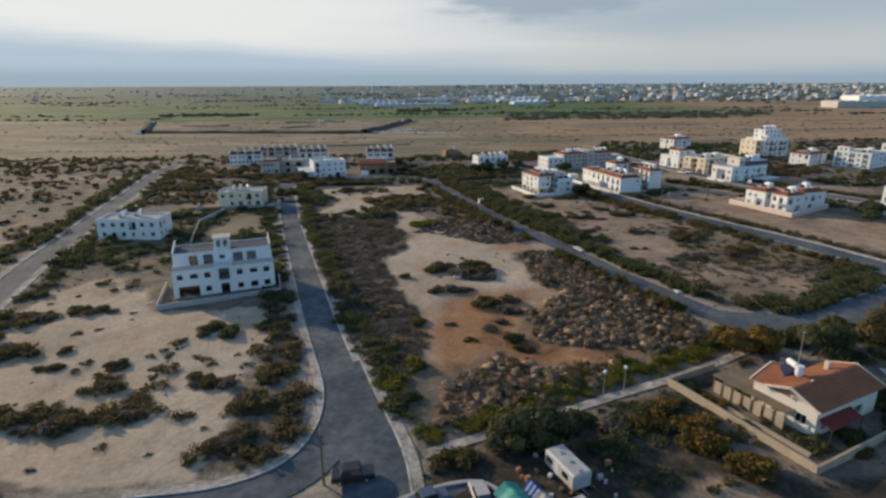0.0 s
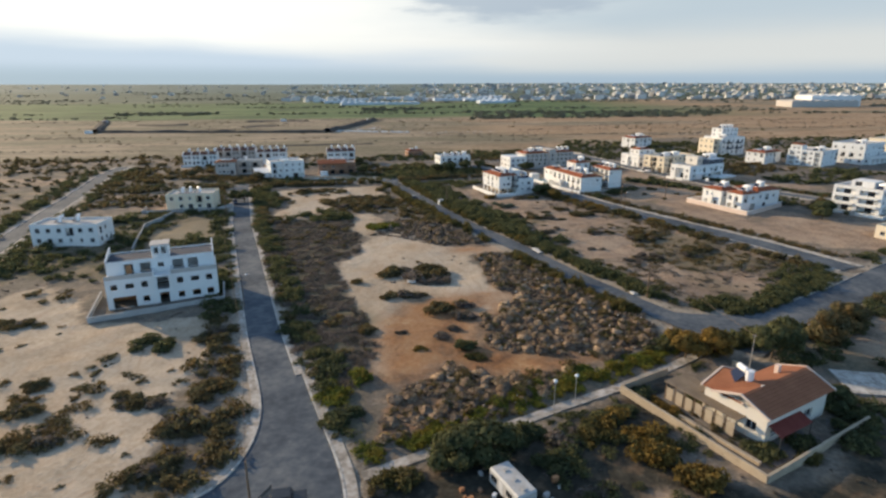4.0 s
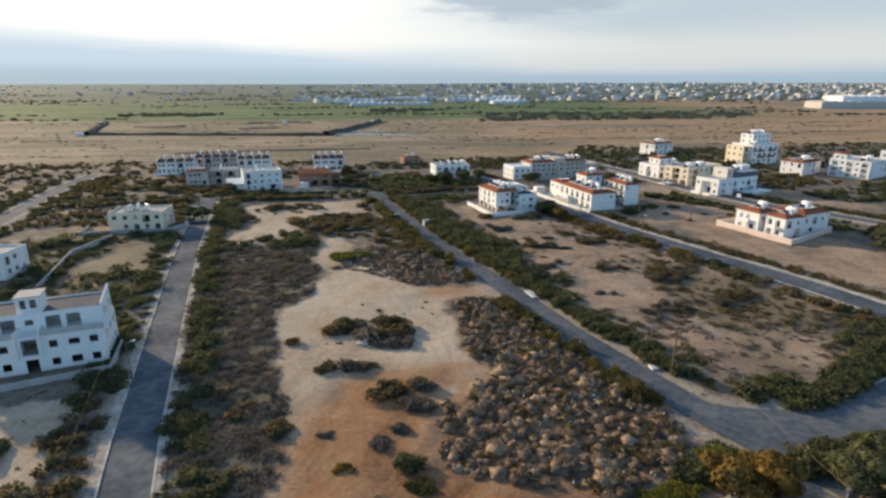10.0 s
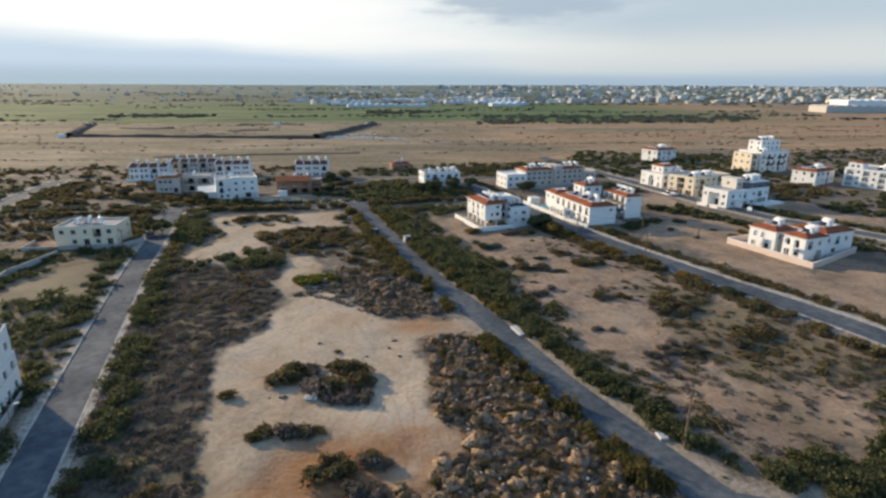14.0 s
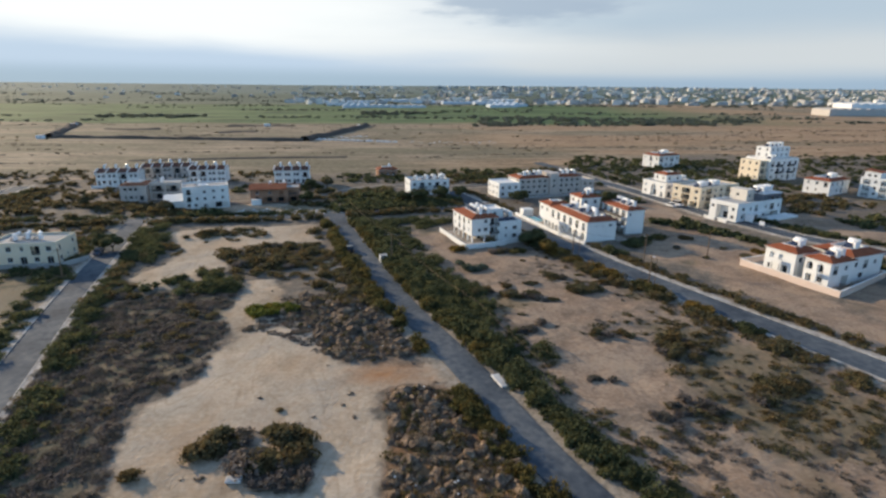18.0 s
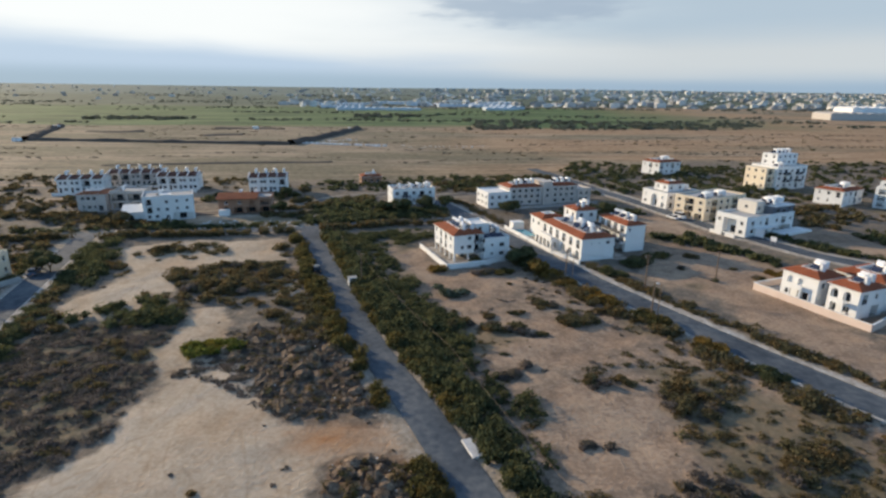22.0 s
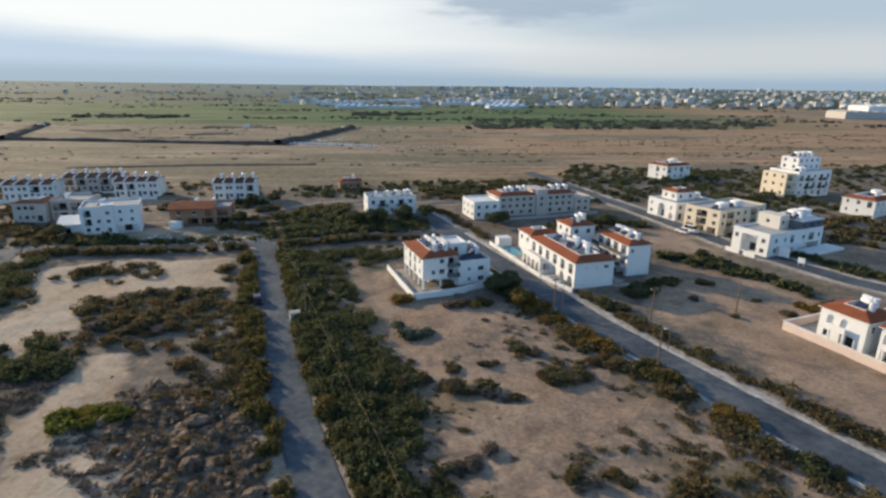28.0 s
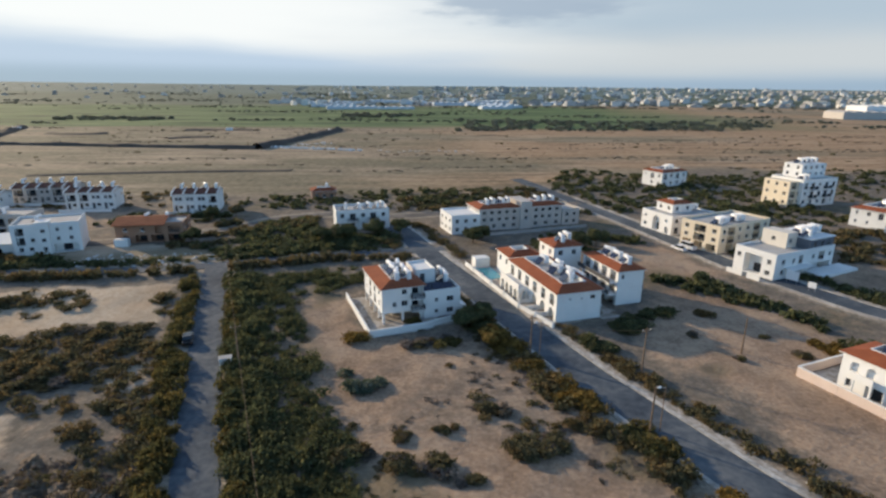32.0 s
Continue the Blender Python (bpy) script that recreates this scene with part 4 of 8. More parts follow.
def balcony(parent, u0, u1, v0, v1, z, rail=M_RAIL, h=1.0, solid=False):
    b = part("balcony", box(u0, u1, v0, v1, z - 0.15, z, 0.02), M_WHITE, parent)
    if solid:
        part("balustrade", box(u0, u1, v0, v0 + 0.12, z + 0.003, z + h), rail, b)
    else:
        n, ww = max(2, int((u1 - u0) / 0.24)), u1 - u0 - 0.08
        part("handrail", box(u0, u1, v0 + 0.01, v0 + 0.08, z + h - 0.08, z + h, 0.01), rail, b, "dark metal handrail")
        part("side_panel", box(u0 + 0.01, u0 + 0.05, v0 + 0.09, v1, z + 0.05, z + h), rail, b, "dark metal railing panel")
        part("side_panel", box(u1 - 0.05, u1 - 0.01, v0 + 0.09, v1, z + 0.05, z + h), rail, b, "dark metal railing panel")
        for i in range(n + 1):
            part("baluster", shared(("balcony_bar", h), lambda: box(-0.05, 0.05, -0.02, 0.02, 0.003, h - 0.083)), rail, b, m=pose(u0 + 0.06 + (ww - 0.04) * i / n, v0 + 0.04, z))
    return b


def boundary_wall(points, h, t, mat, label, posts=0.0, name="boundary_wall"):
    """A low wall along a line of corners, in straight runs that stand on the ground."""
    cx, cy = points[0]
    ob = thing(name, pose(cx, cy, gz(cx, cy)), label, "wall")
    for (ax, ay), (bx, by) in zip(points, points[1:]):
        n = max(1, int(math.dist((ax, ay), (bx, by)) / 5))
        yaw = math.degrees(math.atan2(by - ay, bx - ax))
        for i in range(n):
            x0, y0 = ax + (bx - ax) * i / n, ay + (by - ay) * i / n
            length = math.dist((ax, ay), (bx, by)) / n
            mx, my = x0 + (bx - ax) / n / 2, y0 + (by - ay) / n / 2
            base = gz(mx, my)
            m = ob.matrix_basis.inverted() @ pose(x0, y0, base, 0, 0, yaw)
            part("wall_panel", box(0, length - 0.01, -t / 2, t / 2, -0.5, h, 0.02), mat, ob, m=m)
            part("coping", box(-0.01, length - 0.005, -t / 2 - 0.05, t / 2 + 0.05, h + 0.002, h + 0.07, 0.01), M_WHITE if mat not in (M_CONC, M_PALE, M_TAN) else mat, ob, m=m)
            if posts:
                part("pillar", box(-posts / 2, posts / 2, -posts / 2, posts / 2, -0.5, h + 0.35, 0.03), M_WHITE, ob, m=m)
    return ob


# ---- solar water heaters ----


def make_heater():
    ob = thing("solar_water_heater", pose(0, 0, -200), "white solar water tank with tilted dark collector on a flat roof", "solar heater", "rooftop solar heaters")
    part("collector", shared(("collector",), lambda: tilt_slab()), M_PANEL, ob)
    bm = bmesh.new()
    tube(bm, (-0.8, 0.8, 1.6), (0.8, 0.8, 1.6), 0.4, seg=12)
    part("tank", bm, M_TANK, ob)
    bm = bmesh.new()
    for s in (-0.6, 0.6):
        tube(bm, (s, 0.75, 0), (s, 0.75, 1.3), 0.03, seg=5)
        tube(bm, (s, -0.75, 0), (s, -0.75, 0.25), 0.03, seg=5)
        tube(bm, (s, -0.75, 0.05), (s, 0.75, 0.05), 0.03, seg=5)
    part("stand", bm, M_STEEL, ob)
    bm = bmesh.new()
    tube(bm, (1.3, 0.85, 0.3), (1.3, 0.85, 1.9), 0.5, seg=12)
    part("cold_tank", bm, M_TANK, ob)
    return ob


def tilt_slab():
    bm = box(-0.95, 0.95, -1.0, 1.0, -0.05, 0.05, 0.01)
    bmesh.ops.transform(bm, matrix=Matrix.Translation((0, -0.05, 0.72)) @ Matrix.Rotation(radians(38), 4, "X"), verts=bm.verts)
    return bm


HEATER = make_heater()
HEATER_SPOTS = []


def heaters(parent, spots, z):
    """Heaters at roof places (u, v) of a house; they face the midday sun."""
    for i, (u, v) in enumerate(spots):
        p = parent.matrix_basis @ Vector((u, v, z))
        HEATER_SPOTS.append((p.x, p.y, p.z, 32 + 14 * ((i * 7) % 5 - 2) / 2))


FOOT = []       # ground taken by houses: centre and radius


def house(name, x, y, yaw, label, wide, deep, category="house", group=""):
    c = math.cos(radians(yaw)), math.sin(radians(yaw))
    FOOT.append((x + c[0] * wide / 2 - c[1] * deep / 2, y + c[1] * wide / 2 + c[0] * deep / 2, c, wide / 2, deep / 2))
    zs = [gz(x + c[0] * u - c[1] * v, y + c[1] * u + c[0] * v) for u in (0, wide) for v in (0, deep)]
    return thing(name, pose(x, y, sum(zs) / 4, 0, 0, yaw), label, category, group)

# ---- houses ----


def recessed(holes, deep, **opt):
    """Turns openings into recesses."""
    return [(*q, {"deep": deep, **opt}) for q in holes]


def terrace(x, y, yaw, units, unit, deep, sh, mat, label, seed):
    """A terrace of small houses: tiled roof in two slopes, raised party walls, recessed balconies."""
    wide = units * unit
    o = house("terraced_house", x, y, yaw, label, wide, deep)
    rv = np.random.default_rng(seed)
    H, f = 2 * sh + 0.45, []
    for k in range(units):
        a = k * unit
        f += [(a + 0.5, a + 1.5, 0.05, 2.2), (a + unit - 1.9, a + unit - 0.6, 0.9, 2.1)]
        f += [(a + 0.6, a + unit - 0.6, sh + 0.06, sh + 2.4, {"deep": 1.2, "rail": True})] if rv.random() < 0.4 else [(a + 0.7, a + 1.7, sh + 0.9, sh + 2.1), (a + unit - 1.8, a + unit - 0.7, sh + 0.9, sh + 2.1)]
    walls(o, 0, wide, 0, deep, -0.4, H, mat, {"f": f, "l": row(2, deep, sh + 0.9) + row(2, deep, 0.9), "r": row(2, deep, sh + 0.9)}, shutters=True)
    gable_roof(o, 0, wide, 0, deep, H, 1.3, M_TILE_DARK, "u", 0.3, "dark maroon tiled roof")
    gable_walls(o, 0.02, wide - 0.02, 0.02, deep - 0.02, H, 1.1, mat)
    for k in range(units + 1):
        bm = box(k * unit - 0.15, k * unit + 0.15, -0.9, deep * 0.52, H - 0.6, H + 0.55)
        for v in bm.verts:
            if v.co.y > 0:
                v.co.z += 1.1
        part("party_wall", bm, M_WHITE, o, "white raised party wall")
    for k in range(units):
        part("front_step", box(k * unit + 0.3, k * unit + 1.8, -1.4, -0.02, -0.3, 0.08), M_PAVE, o)
    part("front_wall", box(-0.5, wide + 0.5, -5.0, -4.8, -0.5, 1.0, 0.02), M_WHITE, o)
    heaters(o, [(k * unit + unit * 0.5, deep * 0.5) for k in range(units)], H + 1.05)
    return o


def unfinished_flats():
    """Three storeys, bare openings, set-back top floor, stair tower."""
    o = house("unfinished_apartment_building", -56.4, 105.2, 21.0, "white unfinished three-storey flats with empty window openings", 20.2, 9.5, "apartment building")
    W = 20.2
    low = row(4, 8.0, 0.9, 1.15, 1.2, 0.9)
    f = [(1.0, 5.0, 0.1, 2.4), (6.2, 7.35, 0.9, 2.1), (9.2, 10.9, 0.05, 2.3), (12.6, 13.75, 0.9, 2.1), (15.2, 16.7, 0.9, 2.1), (18.0, 19.2, 0.9, 2.1),
         (0.9, 2.0, 3.9, 5.0), (3.4, 4.9, 4.0, 5.0), (6.2, 7.35, 3.9, 5.1), (9.0, 11.1, 3.0, 5.6), (12.6, 13.75, 3.9, 5.1), (15.2, 16.7, 4.0, 5.0), (18.0, 19.2, 3.9, 5.1)]
    walls(o, 0, W, 0, 9.5, -0.4, 6.0, M_WHITE, {"f": f, "l": row(3, 9.5, 0.9) + row(3, 9.5, 3.9), "r": row(3, 9.5, 0.9) + row(3, 9.5, 3.9)}, glazed=False, label="white rendered walls with bare openings")
    part("floor_slab", box(0.35, W - 0.35, 0.35, 9.2, 2.85, 3.0), M_CONC, o)
    part("partition", box(4.9, 5.1, 0.4, 9.0, -0.3, 2.8), M_BRICK, o)
    part("partition", box(0.4, W - 0.4, 4.5, 4.7, -0.3, 2.8), M_BRICK, o)
    part("partition", box(0.4, W - 0.4, 4.5, 4.7, 3.05, 5.9), M_CONC, o)
    top = [(3.4, 5.0, 6.1, 8.2), (6.2, 8.1, 6.1, 8.2), (9.4, 10.5, 7.0, 7.9), (12.1, 14.1, 6.1, 8.2), (14.9, 16.8, 6.1, 8.2)]
    walls(o, 0.25, W - 0.25, 2.5, 9.5, 6.03, 9.0, M_WHITE, {"f": [(a - 0.25, b - 0.25, c, d) for a, b, c, d in top], "l": row(2, 7, 6.9), "r": row(2, 7, 6.9)}, top=False, glazed=False)
    part("partition", box(0.6, W - 0.6, 5.0, 5.2, 6.05, 8.6), M_CONC, o)
    part("clay_block_infill", box(3.6, 4.6, 2.9, 3.1, 6.04, 7.9), M_BRICK, o)
    part("roof_deck", box(0.46, W - 0.46, 2.72, 9.3, 8.55, 8.7), M_DARKROOF, o, "dark bitumen roof deck")
    for u in (0.25, W - 0.5):
        bm = box(u, u + 0.25, 2.55, 9.45, 9.003, 9.35)
        for v in bm.verts:
            if v.co.z > 9.2 and v.co.y > 6:
                v.co.z += 0.9
        part("raked_parapet", bm, M_WHITE, o)
    part("terrace_balustrade", box(0, 8.4, 0, 0.15, 6.03, 6.85), M_STONE, o)
    part("terrace_balustrade", box(11.7, W, 0, 0.15, 6.03, 6.85), M_STONE, o)
    for u in (8.4, 11.5):
        part("stair_fin", box(u, u + 0.2, -0.5, 2.5, 2.6, 7.0), M_WHITE, o)
    walls(o, 8.5, 11.7, 3.2, 6.6, 8.72, 11.3, M_WHITE, {"f": [(0.5, 1.3, 9.5, 10.9), (1.8, 2.7, 9.5, 10.9)]}, glazed=False, name="stair_tower")
    part("tower_slab", box(8.3, 11.9, 3.0, 6.8, 11.303, 11.5), M_STONE, o)
    boundary_wall([(-62.0, 113), (-57.2, 99.4), (-46, 104.3), (-35.4, 109.2), (-38.5, 118)], 1.1, 0.2, M_CONC, "low unpainted block wall round the unfinished flats")


def plain_block(name, x, y, yaw, wide, deep, storeys, mat, label, n=4, nd=3, roof="flat", heat=(), category="house", sh=3.0, balc=(), tile=M_TILE, faces=None):
    """A rectangular house; windows on all sides."""
    o = house(name, x, y, yaw, label, wide, deep, category)
    H = storeys * sh
    op = {"f": [], "b": [], "l": [], "r": []}
    for s in range(storeys):
        z = s * sh + 0.95
        op["f"] += row(n, wide, z, 1.2, 1.25)
        op["b"] += row(n, wide, z, 1.2, 1.25)
        op["l"] += row(nd, deep, z, 1.1, 1.2)
        op["r"] += row(nd, deep, z, 1.1, 1.2)
    for s, k in balc:    # balcony doors in place of windows on the front
        a = row(n, wide, 0, 1.2, 1.25)[k]
        op["f"] = [q for q in op["f"] if not (abs(q[0] - a[0]) < 0.01 and abs(q[2] - s * sh - 0.95) < 0.01)] + [(a[0] - 0.3, a[1] + 0.3, s * sh + 0.05, s * sh + 2.25)]
    rv = np.random.default_rng(int(abs(x) * 10 + y))
    for face, span, count in (("f", wide, n), ("l", deep, nd), ("r", deep, nd)):    # every bay a little different
        step = (span - 3.6) / max(1, count - 1)
        out = []
        for q in op[face]:
            p, upper = rv.random(), q[2] > sh
            inner = 2.2 < q[0] and q[1] < span - 2.2
            if q[3] - q[2] > 1.8:
                out.append(q)
            elif p < 0.1:
                continue
            elif p < 0.36 and upper and (inner or face == "f"):
                g = 0.4 if step > 2.6 else 0.1
                base = math.floor(q[2] / sh) * sh
                out.append((q[0] - g, q[1] + g, base + 0.06, base + 2.3, {"deep": 1.1, "rail": True}))
            elif p < 0.5:
                out.append((q[0] + 0.2, q[1] - 0.25, q[2] + 0.1, q[3]))
            elif p < 0.62:
                out.append((q[0] - 0.1, q[1] + 0.2, q[2] - 0.7, q[3] + 0.1))
            else:
                out.append(q)
        op[face] = out
    op.update(faces or {})
    walls(o, 0, wide, 0, deep, -0.4, H, mat, op, shutters=True)
    for s, k in balc:
        a = row(n, wide, 0, 1.2, 1.25)[k]
        if s:
            balcony(o, a[0] - 0.9, a[1] + 0.9, -1.3, -0.003, s * sh)
    if roof == "flat":
        parapet(o, 0, wide, 0, deep, H, 0.55, mat=mat)
        part("roof_deck", box(0.22, wide - 0.22, 0.22, deep - 0.22, H + 0.004, H + 0.06), M_ROOFTOP, o)
        z = H + 0.06
    else:
        tile_roof(o, 0, wide, 0, deep, H, mat=tile)
        z = H + 0.4
    heaters(o, heat, z)
    return o


def white_house_on_columns():
    o = house("white_apartment_house", 34.3, 213.0, 21.0, "white three-storey house on columns with a red tile roof", 15.4, 13.6, "house")
    # tiled front block over an open ground floor
    f = [(2.0, 2.8, 3.1, 4.1), (3.7, 4.9, 3.1, 4.2), (3.8, 4.8, 5.4, 6.4), (5.7, 7.9, 2.4, 4.45, {"deep": 1.6}), (5.7, 7.9, 4.7, 6.7, {"deep": 1.6})]
    l = [(1.0, 2.0, 3.0, 4.2, {"arch": 1, "deep": 0.4}), (4.0, 5.3, 2.4, 4.3, {"deep": 0.5, "rail": 1}), (7.4, 8.7, 2.4, 4.3, {"deep": 0.5, "rail": 1}), (10.8, 11.8, 3.0, 4.2, {"arch": 1, "deep": 0.4}),
         (1.0, 2.0, 5.2, 6.4), (4.0, 5.3, 4.7, 6.5, {"arch": 1, "deep": 0.5, "rail": 1}), (7.4, 8.7, 4.7, 6.5, {"arch": 1, "deep": 0.5, "rail": 1}), (10.8, 11.8, 5.2, 6.4)]
    walls(o, 0, 8.0, 0, 13.4, 2.3, 6.9, M_WHITE, {"f": f, "l": l, "b": row(3, 8.0, 3.2, 1.1, 1.0)}, name="front_block")
    part("ceiling_slab", box(0.02, 7.98, 0.02, 13.38, 2.05, 2.297), M_WHITE, o)
    for u in (0.25, 4.0, 7.6):
        for v in (0.25, 3.2, 6.3, 9.5, 12.9):
            if u < 1 or v < 1 or v > 12:
                part("column", box(u - 0.2, u + 0.2, v - 0.2, v + 0.2, -0.3, 2.047), M_WHITE, o)
    walls(o, 2.8, 7.8, 4.0, 12.4, -0.3, 2.04, M_CREAM, {"f": [(0.8, 1.8, 0.1, 1.9), (2.8, 4.2, 0.8, 1.8)], "l": [(1, 2, 0.1, 1.9), (4, 5.4, 0.8, 1.8)]}, name="ground_floor_room")
    for z in (2.3, 4.6):
        balcony(o, 5.5, 8.0, -1.1, -0.003, z, h=0.9)
    tile_roof(o, 0, 8.0, 0, 13.4, 6.9, run=2.3, rise=0.95)
    heaters(o, [(3.0, 3.6), (5.0, 3.4), (3.1, 6.2), (5.1, 6.4), (3.2, 9.0), (5.0, 9.6)], 7.3)
    # flat-roofed wing
    walls(o, 8.02, 15.4, -0.2, 11.5, -0.4, 5.15, M_WHITE, {"f": [(2.2, 2.9, 0.9, 1.7), (4.6, 6.0, 0.7, 1.8), (2.2, 2.9, 3.2, 4.0), (4.6, 6.0, 3.0, 4.1)], "r": row(3, 11.7, 0.8, 1.1, 1.1) + row(3, 11.7, 3.1, 1.1, 1.1)}, name="wing")
    parapet(o, 8.02, 15.4, -0.2, 11.5, 5.15, 0.45)
    part("roof_deck", box(8.23, 15.18, 0.02, 11.28, 5.154, 5.22), M_DARKROOF, o)
    walls(o, 8.1, 12.2, 5.2, 11.3, 5.23, 7.7, M_WHITE, {"f": [(1, 2, 5.3, 7.2)], "r": row(2, 6.1, 5.9, 1.0, 1.0)}, name="stair_room")
    parapet(o, 8.1, 12.2, 5.2, 11.3, 7.7, 0.35)
    for u in (9.0, 11.2, 13.2):
        part("solar_panel", shared(("roof_panel",), lambda: low_panel()), M_PANEL, o, "dark blue solar panel", pose(u, 1.4, 5.23))
    heaters(o, [(13.6, 5.6), (13.6, 8.4)], 5.22)
    part("porch", box(15.42, 17.4, 1.5, 6.5, -0.3, 1.2, 0.05), M_WHITE, o)
    part("terrace", box(-3.2, 15.2, -3.9, 14.5, -0.5, 0.12), M_PAVE, o, "pale paved terrace")
    c = o.matrix_basis
    pts = [tuple((c @ Vector(p))[:2]) for p in ((-3.4, 15.7, 0), (-3.4, -4.1, 0), (7.4, -4.1, 0), (16.6, -1.8, 0))]
    boundary_wall(pts, 1.15, 0.2, M_WHITE, "low white garden wall round the terrace")


def low_panel():
    bm = box(-0.9, 0.9, -0.9, 0.9, -0.04, 0.04, 0.01)
    bmesh.ops.transform(bm, matrix=Matrix.Translation((0, 0, 0.45)) @ Matrix.Rotation(radians(24), 4, "X"), verts=bm.verts)
    for sx in (-0.8, 0.8):
        add_box(bm, sx - 0.03, sx + 0.03, 0.7, 0.76, 0, 0.75)
        add_box(bm, sx - 0.03, sx + 0.03, -0.8, -0.74, 0, 0.12)
    return bm


def red_roof_complex():
    o = house("red_roofed_apartment_complex", 66.3, 213.7, 17.0, "white apartment court with red tile skirts and rooftop tanks", 20.6, 30, "apartment building")
    # long west wing with a colonnaded porch
    walls(o, 0, 9.4, 0, 21.5, -0.4, 5.85, M_WHITE, {"f": [(2.6, 3.0, 4.2, 4.7), (5.0, 5.4, 4.2, 4.7), (7.0, 8.1, 4.1, 4.9)], "l": recessed(row(6, 21.5, 2.95, 1.7, 2.2, 1.0), 0.9, rail=True) + recessed(row(6, 21.5, 0.1, 2.1, 2.3, 0.9), 1.2, arch=True), "r": row(5, 21.5, 3.8)}, name="west_wing")
    tile_roof(o, 0, 9.4, 0, 21.5, 5.85, run=2.2, rise=0.95)
    heaters(o, [(4.2, 5), (5.6, 7.4), (4.0, 9.6), (5.8, 12.0), (4.4, 16)], 6.3)
    walls(o, -2.2, -0.02, 11.8, 21.0, -0.3, 2.9, M_WHITE, {"l": recessed(row(4, 9.2, 0.1, 1.5, 2.2, 0.6), 1.4, arch=True), "f": [(0.4, 1.7, 0.1, 2.2, {"deep": 1.2, "arch": 1})]}, name="porch")
    part("porch_parapet", box(-2.2, -2.05, 11.8, 21.0, 2.903, 3.6), M_WHITE, o)
    # back tower
    walls(o, 9.42, 16.2, 19.2, 26.0, -0.4, 8.5, M_WHITE, {"f": row(2, 6.78, 6.5), "l": row(2, 6.8, 6.5), "r": row(2, 6.8, 4)}, name="back_tower")
    tile_roof(o, 9.42, 16.2, 19.2, 26.0, 8.5, run=2.3, rise=0.95)
    heaters(o, [(11.6, 22), (13.6, 23.2)], 8.9)
    walls(o, 1.2, 8.6, 24.0, 31.0, -0.4, 5.5, M_WHITE, {"l": row(2, 7, 3.3), "f": row(2, 7.4, 3.3)}, name="rear_wing")
    tile_roof(o, 1.2, 8.6, 24.0, 31.0, 5.5, run=2.0, rise=0.9)
    # east wing
    walls(o, 15.7, 21.6, 4.2, 17.2, -0.4, 7.35, M_WHITE, {"f": [(0.8, 1.5, 5.6, 6.5)], "l": recessed(row(4, 13, 5.0, 1.9, 2.1, 0.9), 1.0, rail=True) + recessed(row(4, 13, 2.5, 1.9, 2.1, 0.9), 1.0, rail=True) + recessed(row(4, 13, 0.1, 2.0, 2.1, 0.9), 1.2, arch=True), "r": row(4, 13, 5.6, 1.1, 1.1) + row(4, 13, 3.1, 1.1, 1.1)}, name="east_wing")
    tile_roof(o, 15.7, 21.6, 4.2, 17.2, 7.35, run=1.9, rise=0.85)
    heaters(o, [(18.6, 7.4), (18.6, 10.6), (18.6, 13.6)], 7.7)
    for z in (2.5, 5.0):
        balcony(o, 21.6, 22.8, 5.4, 8.4, z)
        part("gallery", box(13.9, 15.68, 4.4, 16.5, z - 0.16, z), M_WHITE, o)
        part("gallery_rail", box(13.9, 13.98, 4.4, 16.5, z + 0.003, z + 0.9), M_RAIL, o, "dark metal gallery rail")
    part("stair_flight", sloped_slab(11.6, 13.2, 5.0, 10.0, 0.0, 2.5), M_WHITE, o)
    walls(o, 9.42, 12.4, 10.5, 15.5, -0.4, 5.0, M_WHITE, {"f": [(0.8, 2.0, 2.9, 4.6)]}, name="court_stair")
    # low walls and steps towards the road, and the pool
    for i in range(3):
        v = 1.0 + i * 3.5
        st = part("entrance_steps", box(-2.0, -0.02, v, v + 1.6, -0.3, 0.45, 0.02), M_PAVE, o)
        part("step", box(-2.5, -2.02, v, v + 1.6, -0.3, 0.25, 0.02), M_PAVE, st)
        part("garden_wall", box(-2.7, -0.02, v + 2.4, v + 2.55, -0.3, 1.0, 0.02), M_WHITE, o)
    part("court_paving", box(-3.6, 15.4, -0.8, 33, -0.5, 0.1), M_PAVE, o)
    part("pool", box(-3.4, 0.6, 25.5, 33.5, -0.3, 0.16), M_WATER, o, "blue swimming pool")
    part("pool_house", box(-3.0, 0.6, 34.2, 37.0, -0.3, 2.3, 0.03), M_WHITE, o)
    c = o.matrix_basis
    pts = [tuple((c @ Vector(p))[:2]) for p in ((-1.4, -1.6, 0), (-3.5, 8.7, 0), (-4.0, 22, 0), (-4.6, 37, 0))]
    boundary_wall(pts, 1.0, 0.2, M_WHITE, "low white wall with pillars along the road", posts=0.45)


def sloped_slab(u0, u1, v0, v1, z0, z1, t=0.2):
    bm = box(u0, u1, v0, v1, 0, t)
    for v in bm.verts:
        v.co.z += z0 + (z1 - z0) * (v.co.y - v0) / (v1 - v0)
    return bm


